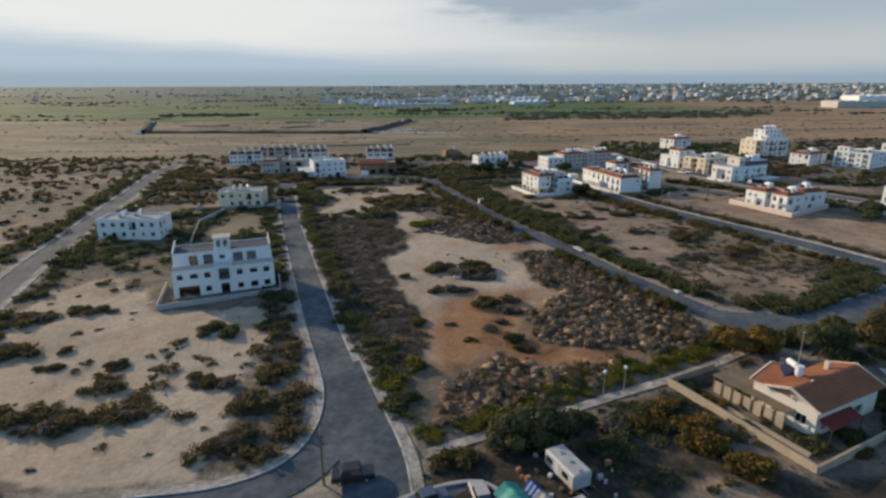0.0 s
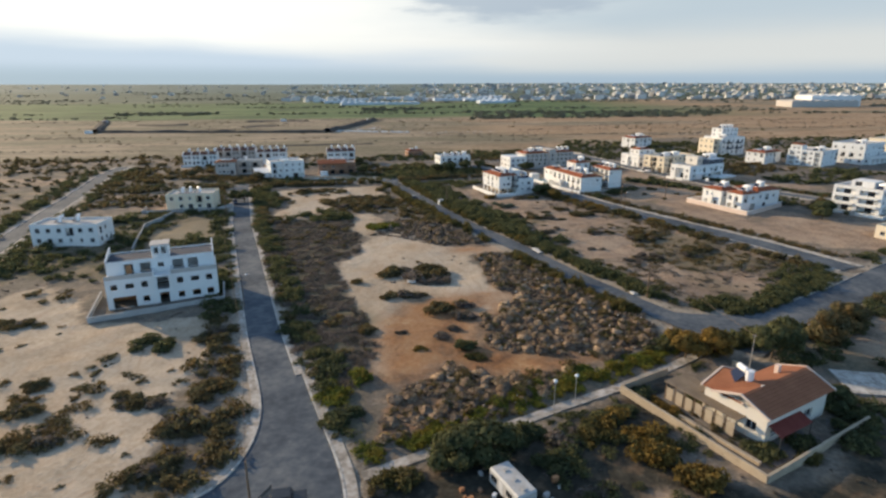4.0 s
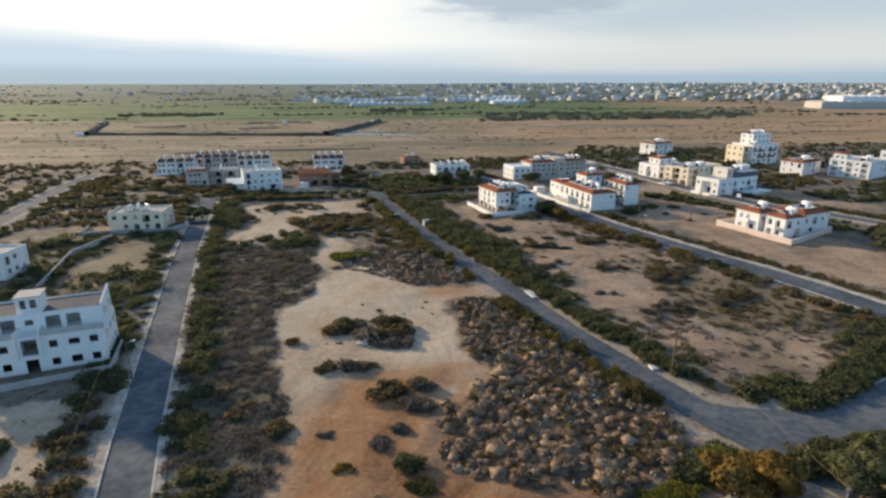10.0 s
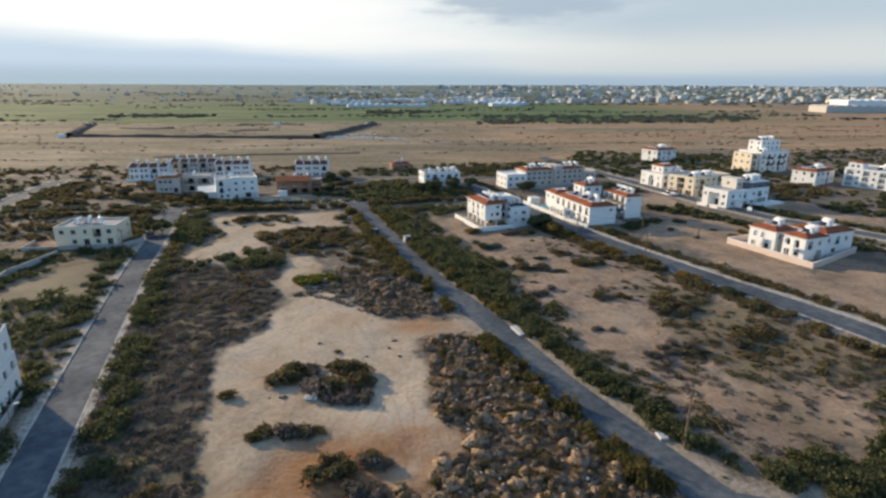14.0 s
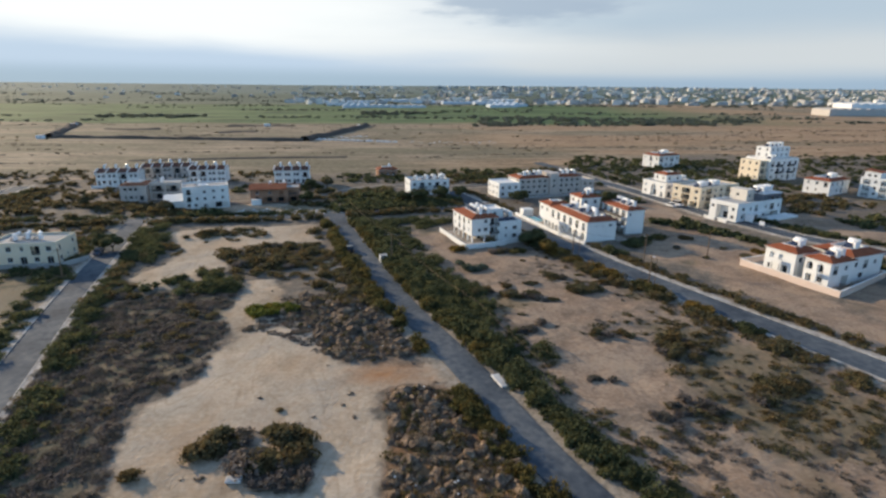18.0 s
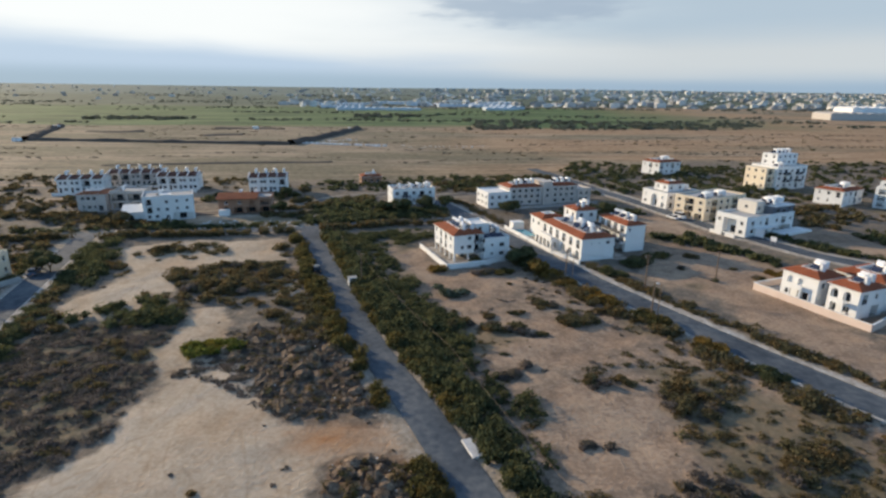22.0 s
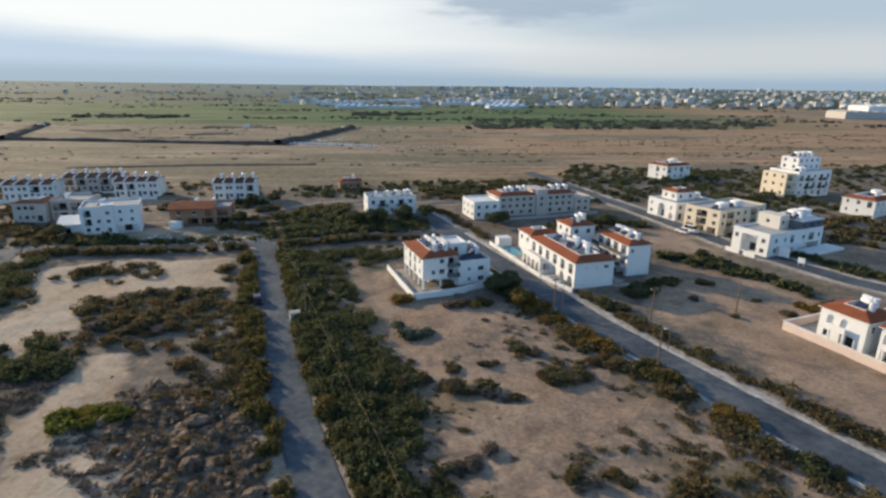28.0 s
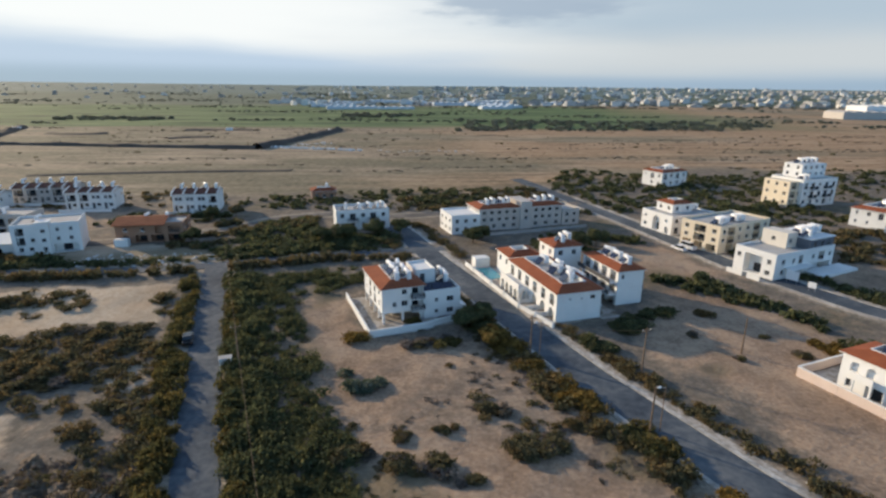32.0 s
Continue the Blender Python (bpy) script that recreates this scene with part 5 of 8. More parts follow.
def gable_roof(parent, u0, u1, v0, v1, z, rise, mat, along="u", over=0.4, label=""):
    """A tiled gable roof with lapped courses and pale verge edges."""
    bm = bmesh.new()
    rows = 9
    if along == "u":
        mid, a0, a1, half = (v0 + v1) / 2, u0 - over, u1 + over, (v1 - v0) / 2 + over
    else:
        mid, a0, a1, half = (u0 + u1) / 2, v0 - over, v1 + over, (u1 - u0) / 2 + over
    for side in (-1, 1):
        for r in range(rows):
            f0, f1 = r / rows, (r + 1) / rows
            c0, c1 = mid + side * half * (1 - f0), mid + side * half * (1 - f1)
            za, zb = z + rise * f0 + 0.08, z + rise * f1 + 0.02
            p = [(a0, c0, za), (a1, c0, za), (a1, c1, zb), (a0, c1, zb)]
            e = [(a0, c0, za - 0.06), (a1, c0, za - 0.06), (a1, c0, za), (a0, c0, za)]
            for q in (p, e):
                quad(bm, q if along == "u" else [(b_, a_, c_) for a_, b_, c_ in q])
    bmesh.ops.remove_doubles(bm, verts=bm.verts, dist=0.002)
    bmesh.ops.recalc_face_normals(bm, faces=bm.faces)
    roof = part("roof", bm, mat, parent, label)
    # verges
    for a in (a0, a1):
        for side in (-1, 1):
            bm = bmesh.new()
            t, s = 0.14, 0.22
            pts = []
            for aa in (a - s / 2, a + s / 2):
                for c, zz in ((mid + side * (half + 0.05), z), (mid, z + rise)):
                    for dz in (-0.12, t):
                        q = (aa, c, zz + dz)
                        pts.append(bm.verts.new(q if along == "u" else (q[1], q[0], q[2])))
            for f in ((0, 1, 3, 2), (4, 6, 7, 5), (0, 4, 5, 1), (2, 3, 7, 6), (1, 5, 7, 3), (0, 2, 6, 4)):
                bm.faces.new([pts[i] for i in f])
            bmesh.ops.recalc_face_normals(bm, faces=bm.faces)
            part("verge", bm, M_PINK, roof, "pale mortar verge")
    return roof


def gable_walls(parent, u0, u1, v0, v1, z, rise, mat, along="u"):
    for a in ((u0, u1) if along == "u" else (v0, v1)):
        bm = bmesh.new()
        if along == "u":
            pts = [(a, v0, z), (a, v1, z), (a, (v0 + v1) / 2, z + rise)]
        else:
            pts = [(u0, a, z), (u1, a, z), ((u0 + u1) / 2, a, z + rise)]
        bm.faces.new([bm.verts.new(p) for p in pts])
        bmesh.ops.solidify(bm, geom=bm.faces[:], thickness=0.2)
        part("gable_wall", bm, mat, parent)


def tiled_bungalow():
    o = house("tiled_bungalow", 46.05, 58.75, 27.2, "cream bungalow with brown gabled tile roofs and a walled yard", 13, 9, "house")
    walls(o, 0, 13.0, 0, 6.6, -0.4, 3.95, M_PALE, {"f": [(1.2, 2.6, 0.9, 2.1), (4.0, 5.0, 0.05, 2.15), (8.2, 10.0, 1.0, 2.2)], "l": [(1.0, 2.4, 1.1, 2.4), (4.0, 5.4, 1.1, 2.4)], "r": row(2, 6.6, 0.9)}, shutters=True)
    gable_roof(o, 0, 13.0, 0, 6.6, 3.9, 1.5, M_TILE_OLD, "u", 0.6, "brown clay tiled gable roof")
    gable_walls(o, 0.02, 12.98, 0, 6.6, 3.95, 1.2, M_PALE)
    part("awning", sloped_slab(0.4, 7.0, -1.7, -0.02, 1.9, 2.6, 0.05), M_AWNING, o, "dark red fabric awning")
    for u in (0.5, 3.6, 6.9):
        part("awning_post", box(u - 0.04, u + 0.04, -1.66, -1.58, -0.3, 1.9), M_RAIL, o)
    # back wing with its own gable
    walls(o, 0.1, 7.3, 6.62, 8.5, -0.4, 3.9, M_PALE, {"l": [(0.4, 1.4, 1.0, 2.2)], "b": row(2, 7.2, 0.9)}, shutters=True, name="back_wing")
    gable_roof(o, 0.1, 7.3, 3.6, 8.5, 3.9, 1.5, M_TILE_OLD, "v", 0.35, "brown clay tiled gable roof")
    gable_walls(o, 0.1, 7.3, 6.7, 8.5, 3.9, 1.25, M_PALE, "v")
    heaters(o, [(3.4, 6.6)], 4.75)
    part("yard_paving", box(-2.4, 13.4, -3.2, 14.0, -0.5, 0.06), M_TRACK, o, "earthy concrete yard")
    part("garden_wall", box(14.8, 15.1, 9.0, 14.2, -0.3, 1.0, 0.03), M_TAN, o)
    lean = part("lean_to_roof", box(-1.8, -0.02, 2.6, 13.4, 2.45, 2.57, 0.02), M_LEAN, o, "flat tan lean-to roof over the terrace")
    part("terrace_roof", box(-0.015, 2.6, 8.95, 13.4, 2.45, 2.57, 0.02), M_LEAN, lean)
    for k in range(7):
        part("screen_panel", box(-1.76, -1.7, 2.8 + k * 1.5, 3.85 + k * 1.5, 0.05, 1.9), M_TAN, lean, "dusty tan screen panel under the lean-to")
        part("post", box(-1.78, -1.66, 3.95 + k * 1.5, 4.07 + k * 1.5, -0.2, 2.447), M_POLE, lean)
    part("planter", box(-4.0, -3.5, -2.0, 9.0, -0.3, 0.35, 0.03), M_TAN, o)
    part("chimney", box(9.4, 10.0, 4.6, 5.2, 4.4, 6.0, 0.03), M_PINK, o)
    c = o.matrix_basis
    pts = [tuple((c @ Vector(p))[:2]) for p in ((16.0, -4.0, 0), (-6.1, -4.2, 0), (-5.8, 17.2, 0), (4, 17.4, 0))]
    boundary_wall(pts, 1.1, 0.22, M_TAN, "low plastered wall round the bungalow yard")


def concrete_pad():
    o = thing("concrete_pad", pose(69.2, 72.0, gz(69.2, 72.0), 0, 0, -12), "pale concrete pad behind the bungalow", "paving")
    for i in range(3):
        for j in range(2):
            part("slab", box(-3.4 + i * 2.5, -0.93 + i * 2.5, -3.4 + j * 3.45, j * 3.45, -0.3, 0.16 + 0.015 * ((i + j) % 2), 0.02), M_KERB, o)


def walled_villa():
    o = house("walled_villa_pair", 109.0, 172.6, 22.3, "white villa blocks with red tile roofs behind a pink wall", 22, 23, "house")
    walls(o, 2.6, 10.4, 4.5, 10.3, -0.4, 5.8, M_WHITE, {"l": [(0.5, 1.9, 3.0, 5.0, {"deep": 0.6, "arch": 1}), (2.9, 4.3, 3.0, 5.0, {"deep": 0.6, "arch": 1}), (0.5, 1.9, 0.1, 2.3, {"deep": 1.2}), (3.2, 4.4, 0.9, 2.1)], "f": [(1.0, 2.6, 2.95, 5.0, {"deep": 0.8, "rail": 1}), (4.2, 6.6, 0.1, 2.4, {"deep": 1.4}), (4.8, 5.8, 3.6, 4.7)]}, name="south_block")
    tile_roof(o, 2.6, 10.4, 4.5, 10.3, 5.8, run=1.9, rise=0.9)
    walls(o, 2.0, 9.4, 12.0, 19.6, -0.4, 5.8, M_WHITE, {"l": [(1.2, 2.5, 3.4, 4.9, {"deep": 0.5, "arch": 1}), (3.4, 4.7, 3.4, 4.9, {"deep": 0.5, "arch": 1}), (1.0, 2.2, 0.9, 2.1), (3.7, 6.0, 0.1, 2.3, {"deep": 1.2})], "f": row(2, 7.4, 3.6)}, name="north_block")
    tile_roof(o, 2.0, 9.4, 12.0, 19.6, 5.8, run=2.1, rise=0.95)
    walls(o, 10.9, 21.6, 5.2, 14.4, -0.4, 6.1, M_WHITE, {"f": [(1.0, 2.0, 3.6, 4.7), (4, 5.6, 2.95, 5.0, {"deep": 0.8, "rail": 1}), (7.6, 8.6, 3.6, 4.7), (3, 4.6, 0.8, 2.1)], "r": row(3, 9.2, 3.6) + row(3, 9.2, 0.9)}, name="east_block")
    tile_roof(o, 10.9, 21.6, 5.2, 14.4, 6.1, run=2.2, rise=0.95)
    heaters(o, [(5.6, 7.2), (7.6, 7.6)], 6.2)
    heaters(o, [(5.0, 15.4), (6.8, 16)], 6.3)
    heaters(o, [(15.0, 9.4), (17.0, 10.2)], 6.6)
    for v in (6.2, 14.6):
        b = part("balcony", box(0.9, 1.98 if v > 10 else 2.58, v, v + 2.6, 2.75, 2.9), M_WHITE, o)
        part("balustrade", box(0.9, 1.02, v, v + 2.6, 2.903, 3.8), M_WHITE, b)
        for vv in (v, v + 2.35):
            part("column", box(0.9, 1.15, vv, vv + 0.25, -0.3, 2.74), M_WHITE, b)
    part("terrace", box(0.3, 22.0, 4.4, 23.5, -0.5, 0.15), M_PAVE, o)
    c = o.matrix_basis
    pts = [tuple((c @ Vector(p))[:2]) for p in ((22.6, 20, 0), (22.6, 4.4, 0), (0, 0, 0), (0, 24.2, 0), (12, 24.2, 0))]
    boundary_wall(pts, 1.45, 0.25, M_PINK, "pale pink plastered wall round the villas")


def modern_villa():
    """Three storeys of broad balconies with solid white fronts."""
    o = house("white_modern_villa", 149.0, 168.5, 30, "white modern villa with broad balconies beside the plot", 11.5, 14)
    bays = [(0.8, 6.4), (7.6, 13.2)]
    l = [(a, b, z, z + 2.0, {"deep": 1.6}) for a, b in bays for z in (0.3, 2.9, 5.5)]
    walls(o, 0, 11.5, 0, 14, -0.4, 7.9, M_WHITE, {"l": l, "f": row(3, 11.5, 3.5, 1.5, 1.2) + row(3, 11.5, 6.1, 1.5, 1.2) + [(2.4, 6, 0.2, 2.3, {"deep": 1.4})], "r": row(4, 14, 3.5)}, name="wall")
    for z in (2.55, 5.15):
        for a, b in bays:
            bal = part("balcony", box(-1.1, -0.02, 14 - b, 14 - a, z, z + 0.16), M_WHITE, o)
            part("balustrade", box(-1.1, -0.95, 14 - b, 14 - a, z + 0.163, z + 0.95), M_WHITE, bal, "solid white balcony front")
    parapet(o, 0, 11.5, 0, 14, 7.9, 0.5)
    part("roof_deck", box(0.22, 11.28, 0.22, 13.78, 7.904, 7.97), M_ROOFTOP, o)
    walls(o, 3.5, 10.0, 4.0, 10.5, 7.975, 10.0, M_WHITE, {"l": [(1, 3, 8.2, 9.7)], "f": row(2, 6.5, 8.5)}, name="roof_storey")
    heaters(o, [(2, 2), (5, 2), (8.5, 2.2)], 7.97)
    c = o.matrix_basis
    pts = [tuple((c @ Vector(p))[:2]) for p in ((-3, 18, 0), (-3, -2.4, 0), (12.4, -2.4, 0))]
    boundary_wall(pts, 0.9, 0.2, M_WHITE, "low white wall before the modern villa")


def long_grey_house():
    o = house("long_grey_apartment_house", 48.2, 275.6, 18.5, "long grey three-storey apartments with red roofs and tanks", 43, 11, "apartment building")
    walls(o, 0, 9, 0, 10.5, -0.4, 5.3, M_WHITE, {"f": row(3, 9, 3.2) + row(3, 9, 0.8), "l": row(3, 10.5, 3.2) + row(3, 10.5, 0.8)}, name="west_block")
    parapet(o, 0, 9, 0, 10.5, 5.3, 0.4)
    low, mid, top = 0.7, 2.8, 4.9
    walls(o, 9.02, 22.4, 1.2, 11, -0.4, 6.7, M_STONE, {"f": row(5, 13.4, top, 1.2, 1.1) + row(5, 13.4, mid, 1.2, 1.1) + row(4, 13.4, low, 1.2, 1.2), "l": row(2, 9.8, top + 0.5, 1.0, 0.9)}, name="middle_block")
    tile_roof(o, 9.02, 22.4, 1.2, 11, 6.7, run=2.4, rise=1.0)
    walls(o, 22.42, 26.2, 0.5, 9, -0.4, 8.3, M_STONE, {"f": row(1, 3.8, top) + row(1, 3.8, mid)}, name="stair_tower")
    part("tower_slab", box(22.3, 26.3, 0.3, 9.2, 8.303, 8.45), M_STONE, o)
    walls(o, 26.22, 37, 1.2, 11, -0.4, 6.7, M_STONE, {"f": row(4, 10.8, top, 1.2, 1.1) + row(4, 10.8, mid, 1.2, 1.1) + row(3, 10.8, low, 1.2, 1.2)}, name="east_block")
    tile_roof(o, 26.22, 37, 1.2, 11, 6.7, run=2.4, rise=1.0)
    walls(o, 37.02, 43, 0.7, 10, -0.4, 4.9, M_STONE, {"f": row(2, 6, 3.0) + row(2, 6, 0.8), "r": row(3, 9.3, 3.0)}, name="end_block")
    parapet(o, 37.02, 43, 0.7, 10, 4.9, 0.5, mat=M_STONE)
    heaters(o, [(12, 5), (14.2, 6), (17, 5.2), (19.4, 6.2), (29, 5.4), (32, 6.2), (34, 5)], 7.2)
    boundary_wall([tuple((o.matrix_basis @ Vector(p))[:2]) for p in ((9, -4, 0), (43, -4, 0))], 0.9, 0.2, M_CONC, "low concrete wall before the grey apartments")


unfinished_flats()
white_house_on_columns()
red_roof_complex()
tiled_bungalow()
concrete_pad()
walled_villa()
long_grey_house()
# houses to the west
plain_block("white_apartment_house", -101.0, 151, 2, 17.5, 8.5, 2, M_WHITE, "white two-storey house with a long row of windows", 6, 3, "flat", [(5, 5), (9, 6)], sh=2.8)
plain_block("cream_house", -83.0, 192.3, 8, 15.5, 10, 2, M_CREAM, "cream two-storey house with rooftop tanks behind a wall", 5, 3, "flat", [(4, 5), (6, 6), (9, 5)], sh=2.65)
boundary_wall([(-92, 197), (-90, 189), (-66, 192.5), (-63, 199)], 1.1, 0.2, M_CONC, "low grey wall round the cream house")
boundary_wall([(-71, 144), (-80, 170), (-78.5, 186)], 1.3, 0.2, M_CONC, "grey block wall between the plots")
# far row, left to right
o = plain_block("white_house", -63.4, 254.0, 24, 15.0, 11, 3, M_WHITE, "tall white house with a stair tower and dark porch", 4, 3, "flat", [(5, 5)], sh=2.5, faces={"f": [(1.2, 2.2, 0.9, 2.1), (3.4, 4.4, 1.0, 2.0), (8.7, 14.2, 0.1, 2.3, {"deep": 2.2}), (1.0, 2.8, 2.6, 4.6, {"deep": 1.2, "rail": 1}), (4.0, 4.9, 3.3, 4.3), (9.6, 10.4, 3.3, 4.3), (12.4, 13.3, 3.3, 4.3), (1.0, 2.8, 5.1, 7.1, {"deep": 1.2, "rail": 1}), (9.6, 10.4, 5.7, 6.7), (12.6, 13.4, 5.7, 6.7)]})
walls(o, 5.6, 8.4, -0.9, 2.6, -0.4, 8.4, M_WHITE, {"f": [(0.9, 1.9, 1.0, 2.0), (0.9, 1.9, 3.3, 4.3), (0.9, 1.9, 5.7, 6.7)]}, name="stair_tower")
part("tower_slab", box(5.4, 8.6, -1.1, 2.8, 8.403, 8.55), M_WHITE, o)
walls(o, -6.0, -0.02, 1.5, 9.0, -0.4, 3.0, M_WHITE, {"f": [(1.2, 3.4, 0.1, 2.3, {"deep": 1.2, "arch": 1})], "l": row(2, 7.5, 0.9)}, name="side_wing")
part("side_roof", sloped_slab(-6.3, -0.04, 1.2, 9.3, 3.01, 4.2, 0.15), M_WHITE, o)
terrace(-121.5, 301, 12, 4, 4.2, 9, 2.55, M_WHITE, "white terraced houses with dark red roofs and tanks", 1)
terrace(-110, 317, 12, 5, 4.2, 9, 2.55, M_STONE, "grey terraced houses with dark red roofs", 2)
terrace(-85.0, 308, 10, 4, 3.9, 9, 2.7, M_WHITE, "white terraced houses with dark roofs and four tanks", 3)
terrace(-46.5, 305, 10, 4, 3.7, 9, 2.8, M_WHITE, "white terraced houses with dark roofs in a row of four", 4)
plain_block("grey_house", -93, 268, 10, 9, 9, 2, M_STONE, "unrendered grey house beside the terraces", 4, 3, "tile", [], sh=3.0, tile=M_TILE_OLD)
plain_block("grey_house", -84, 272, 8, 11, 9, 2, M_STONE, "pale grey house with deep shaded balconies", 4, 3, "flat", [(3, 4)], sh=3.0, faces={"f": [(0.6, 5.0, 0.1, 2.4, {"deep": 1.8}), (5.8, 10.4, 0.1, 2.4, {"deep": 1.8}), (0.6, 5.0, 3.06, 5.4, {"deep": 1.6, "rail": 1}), (5.8, 10.4, 3.06, 5.4, {"deep": 1.6, "rail": 1})]})
o = plain_block("brown_house", -44.2, 266.0, 11, 17.5, 9, 2, M_BROWN, "brown brick house with a tiled lean-to and arched porch", 6, 3, "flat", [(6, 7), (11, 7)], sh=2.5, faces={"f": [(1.0, 3.6, 0.1, 2.2, {"deep": 1.4, "arch": 1}), (5.0, 8.0, 0.1, 2.1, {"deep": 2.0}), (9.0, 12.4, 0.1, 2.1, {"deep": 2.0}), (13.4, 17.0, 0.1, 2.1, {"deep": 2.0}), (2, 3, 3.2, 4.2), (6.4, 7.4, 3.2, 4.2), (10.2, 11.8, 2.6, 4.5, {"deep": 1.0}), (13.6, 16.6, 2.6, 4.5, {"deep": 1.2, "rail": 1})]})
part("lean_to_roof", sloped_slab(-0.4, 13.0, -1.4, 4.2, 5.1, 6.4, 0.18), M_TILE, o, "terracotta tiled lean-to roof")
part("lean_to_gable", sloped_slab(0.1, 12.6, 4.22, 8.8, 6.4, 5.6, 0.18), M_TILE_OLD, o)
part("porch_front", box(0.6, 4.0, -3.6, -1.5, -0.3, 1.9, 0.03), M_WHITE, o, "white rendered porch front")
plain_block("small_red_house", -3.5, 325, 15, 9, 7, 1, M_BROWN, "small terracotta house with a tank", 3, 2, "tile", [(5, 4)], sh=3.4)
plain_block("white_house", 13.8, 280.4, 16, 16, 9.5, 2, M_WHITE, "white flat-roofed house with a row of tanks", 5, 3, "flat", [(2.5, 4), (6.5, 4), (9.5, 4), (12.2, 4), (13.6, 5)], sh=2.75, balc=[(1, 1), (1, 3)])
# apartment houses to the east
o = plain_block("white_apartment_house", 112.4, 275.6, 21, 17, 12.8, 2, M_WHITE, "white apartment house with arches and a red tile roof", 4, 3, "flat", [(13, 8), (14.6, 8)], sh=2.6, faces={"l": [(4.8, 7.8, 0.1, 4.6, {"deep": 1.4, "arch": 1}), (1.2, 2.4, 0.9, 2.0), (1.2, 2.4, 3.3, 4.5, {"deep": 0.4, "arch": 1}), (10.0, 11.4, 0.1, 2.2, {"deep": 0.8, "arch": 1}), (10.0, 11.2, 3.3, 4.5, {"deep": 0.4, "arch": 1})]})
walls(o, 4.5, 12, 5.0, 11.8, 5.27, 8.0, M_WHITE, {"f": row(2, 7.5, 6.0), "l": row(2, 6.8, 6.0)}, name="roof_storey")
tile_roof(o, 4.5, 12, 5.0, 11.8, 8.0, run=2, rise=0.85)
low, mid, top = (0.1, 2.2), (2.4, 4.4), (4.7, 6.7)
o = plain_block("cream_apartment_house", 117.2, 257.0, 30, 22, 11.5, 3, M_CREAM, "cream three-storey apartments over an open ground floor", 6, 4, "flat", [(3, 4), (4.4, 4), (5.8, 4), (10, 4), (11.5, 4), (13, 4)], sh=2.3, faces={
    "l": recessed([(0.7, 3.2, *low), (4.2, 6.8, *low), (7.9, 10.6, *low)], 2.2) + [(1.0, 2.2, 3.0, 4.1), (9.2, 10.4, 3.0, 4.1), (1.0, 2.2, 5.3, 6.4), (9.2, 10.4, 5.3, 6.4)] + recessed([(3.9, 7.3, *mid), (3.9, 7.3, *top)], 1.3, rail=True),
    "f": recessed([(3.2 + 3.7 * k, 6.2 + 3.7 * k, *low) for k in range(5)], 2.2) + recessed([(3.4, 6.4, *mid), (3.4, 6.4, *top), (14.6, 17.6, *mid), (14.6, 17.6, *top)], 1.3, rail=True) + [(a, a + 1.2, z, z + 1.1) for a in (1.2, 8.0, 11.4, 19.4) for z in (3.0, 5.3)]})
o = plain_block("white_apartment_house", 120.3, 237.2, 26, 22, 10.2, 2, M_WHITE, "white modern house with a shade-darkened roof storey and tanks", 6, 3, "flat", [], sh=2.75, faces={"l": [(2.6, 7.0, 0.2, 4.7, {"deep": 2.2}), (0.7, 1.7, 3.4, 4.5), (8.2, 9.2, 3.4, 4.5), (8.0, 9.2, 0.8, 1.9)], "f": [(2.4, 3.6, 3.4, 4.5), (2.4, 3.6, 0.9, 2.0), (6.2, 7.0, 3.2, 4.4), (8.5, 10.0, 2.85, 4.9, {"deep": 1.2, "rail": 1}), (8.5, 10.5, 0.1, 2.3, {"deep": 1.2}), (12.5, 21.0, 0.2, 2.3, {"deep": 2.6}), (13.4, 14.6, 3.4, 4.5), (16.0, 18.2, 2.85, 4.9, {"deep": 1.2, "rail": 1}), (20, 21, 3.4, 4.5)]})
walls(o, 8.6, 12.4, 3.6, 9.8, 5.57, 9.2, M_PALE, {"f": [(1.0, 2.2, 6.6, 7.8)], "l": [(2.4, 3.4, 6.8, 7.8)]}, name="stair_room", label="pale stair room")
# this front lies in shade, so its wall colour is darkened
walls(o, 12.42, 21.6, 0.3, 9.6, 5.57, 8.0, M_SHADED_GREY, {"f": row(3, 9.18, 6.0, 1.4, 1.4), "r": row(2, 9.3, 6.0)}, name="roof_storey", label="grey roof storey with shade put into its colour")
part("roof_slab", box(12.3, 21.8, 0.1, 9.8, 8.003, 8.2), M_WHITE, o)
part("porch_roof", box(3.5, 12, -2.2, -0.02, 2.4, 2.6), M_WHITE, o)
part("front_terrace", box(11, 25, -4.5, -0.02, -0.5, 0.9), M_WHITE, o)
part("front_wall", box(-3.2, -3.0, 1.0, 4.2, -0.4, 1.0, 0.02), M_WHITE, o)
part("front_wall", box(-3.2, -3.0, 5.4, 9.4, -0.4, 1.0, 0.02), M_WHITE, o)
heaters(o, [(13.4, 5), (15.0, 5), (16.6, 5), (18.2, 5), (19.8, 5), (13.4, 3)], 8.2)
plain_block("white_villa", 139.8, 354.5, 27, 15, 11, 2, M_WHITE, "white villa with a red tile roof among scrub", 4, 3, "tile", [(5, 5), (8, 6), (10, 6)], sh=3.1)
o = plain_block("cream_apartment_house", 175.2, 315.8, 21, 18, 13, 3, M_WHITE, "pale apartments with a cream wing and white top storeys", 5, 4, "flat", [(2, 3), (4, 3)], sh=3.1, balc=[(1, 1), (2, 1), (1, 3), (2, 3)])
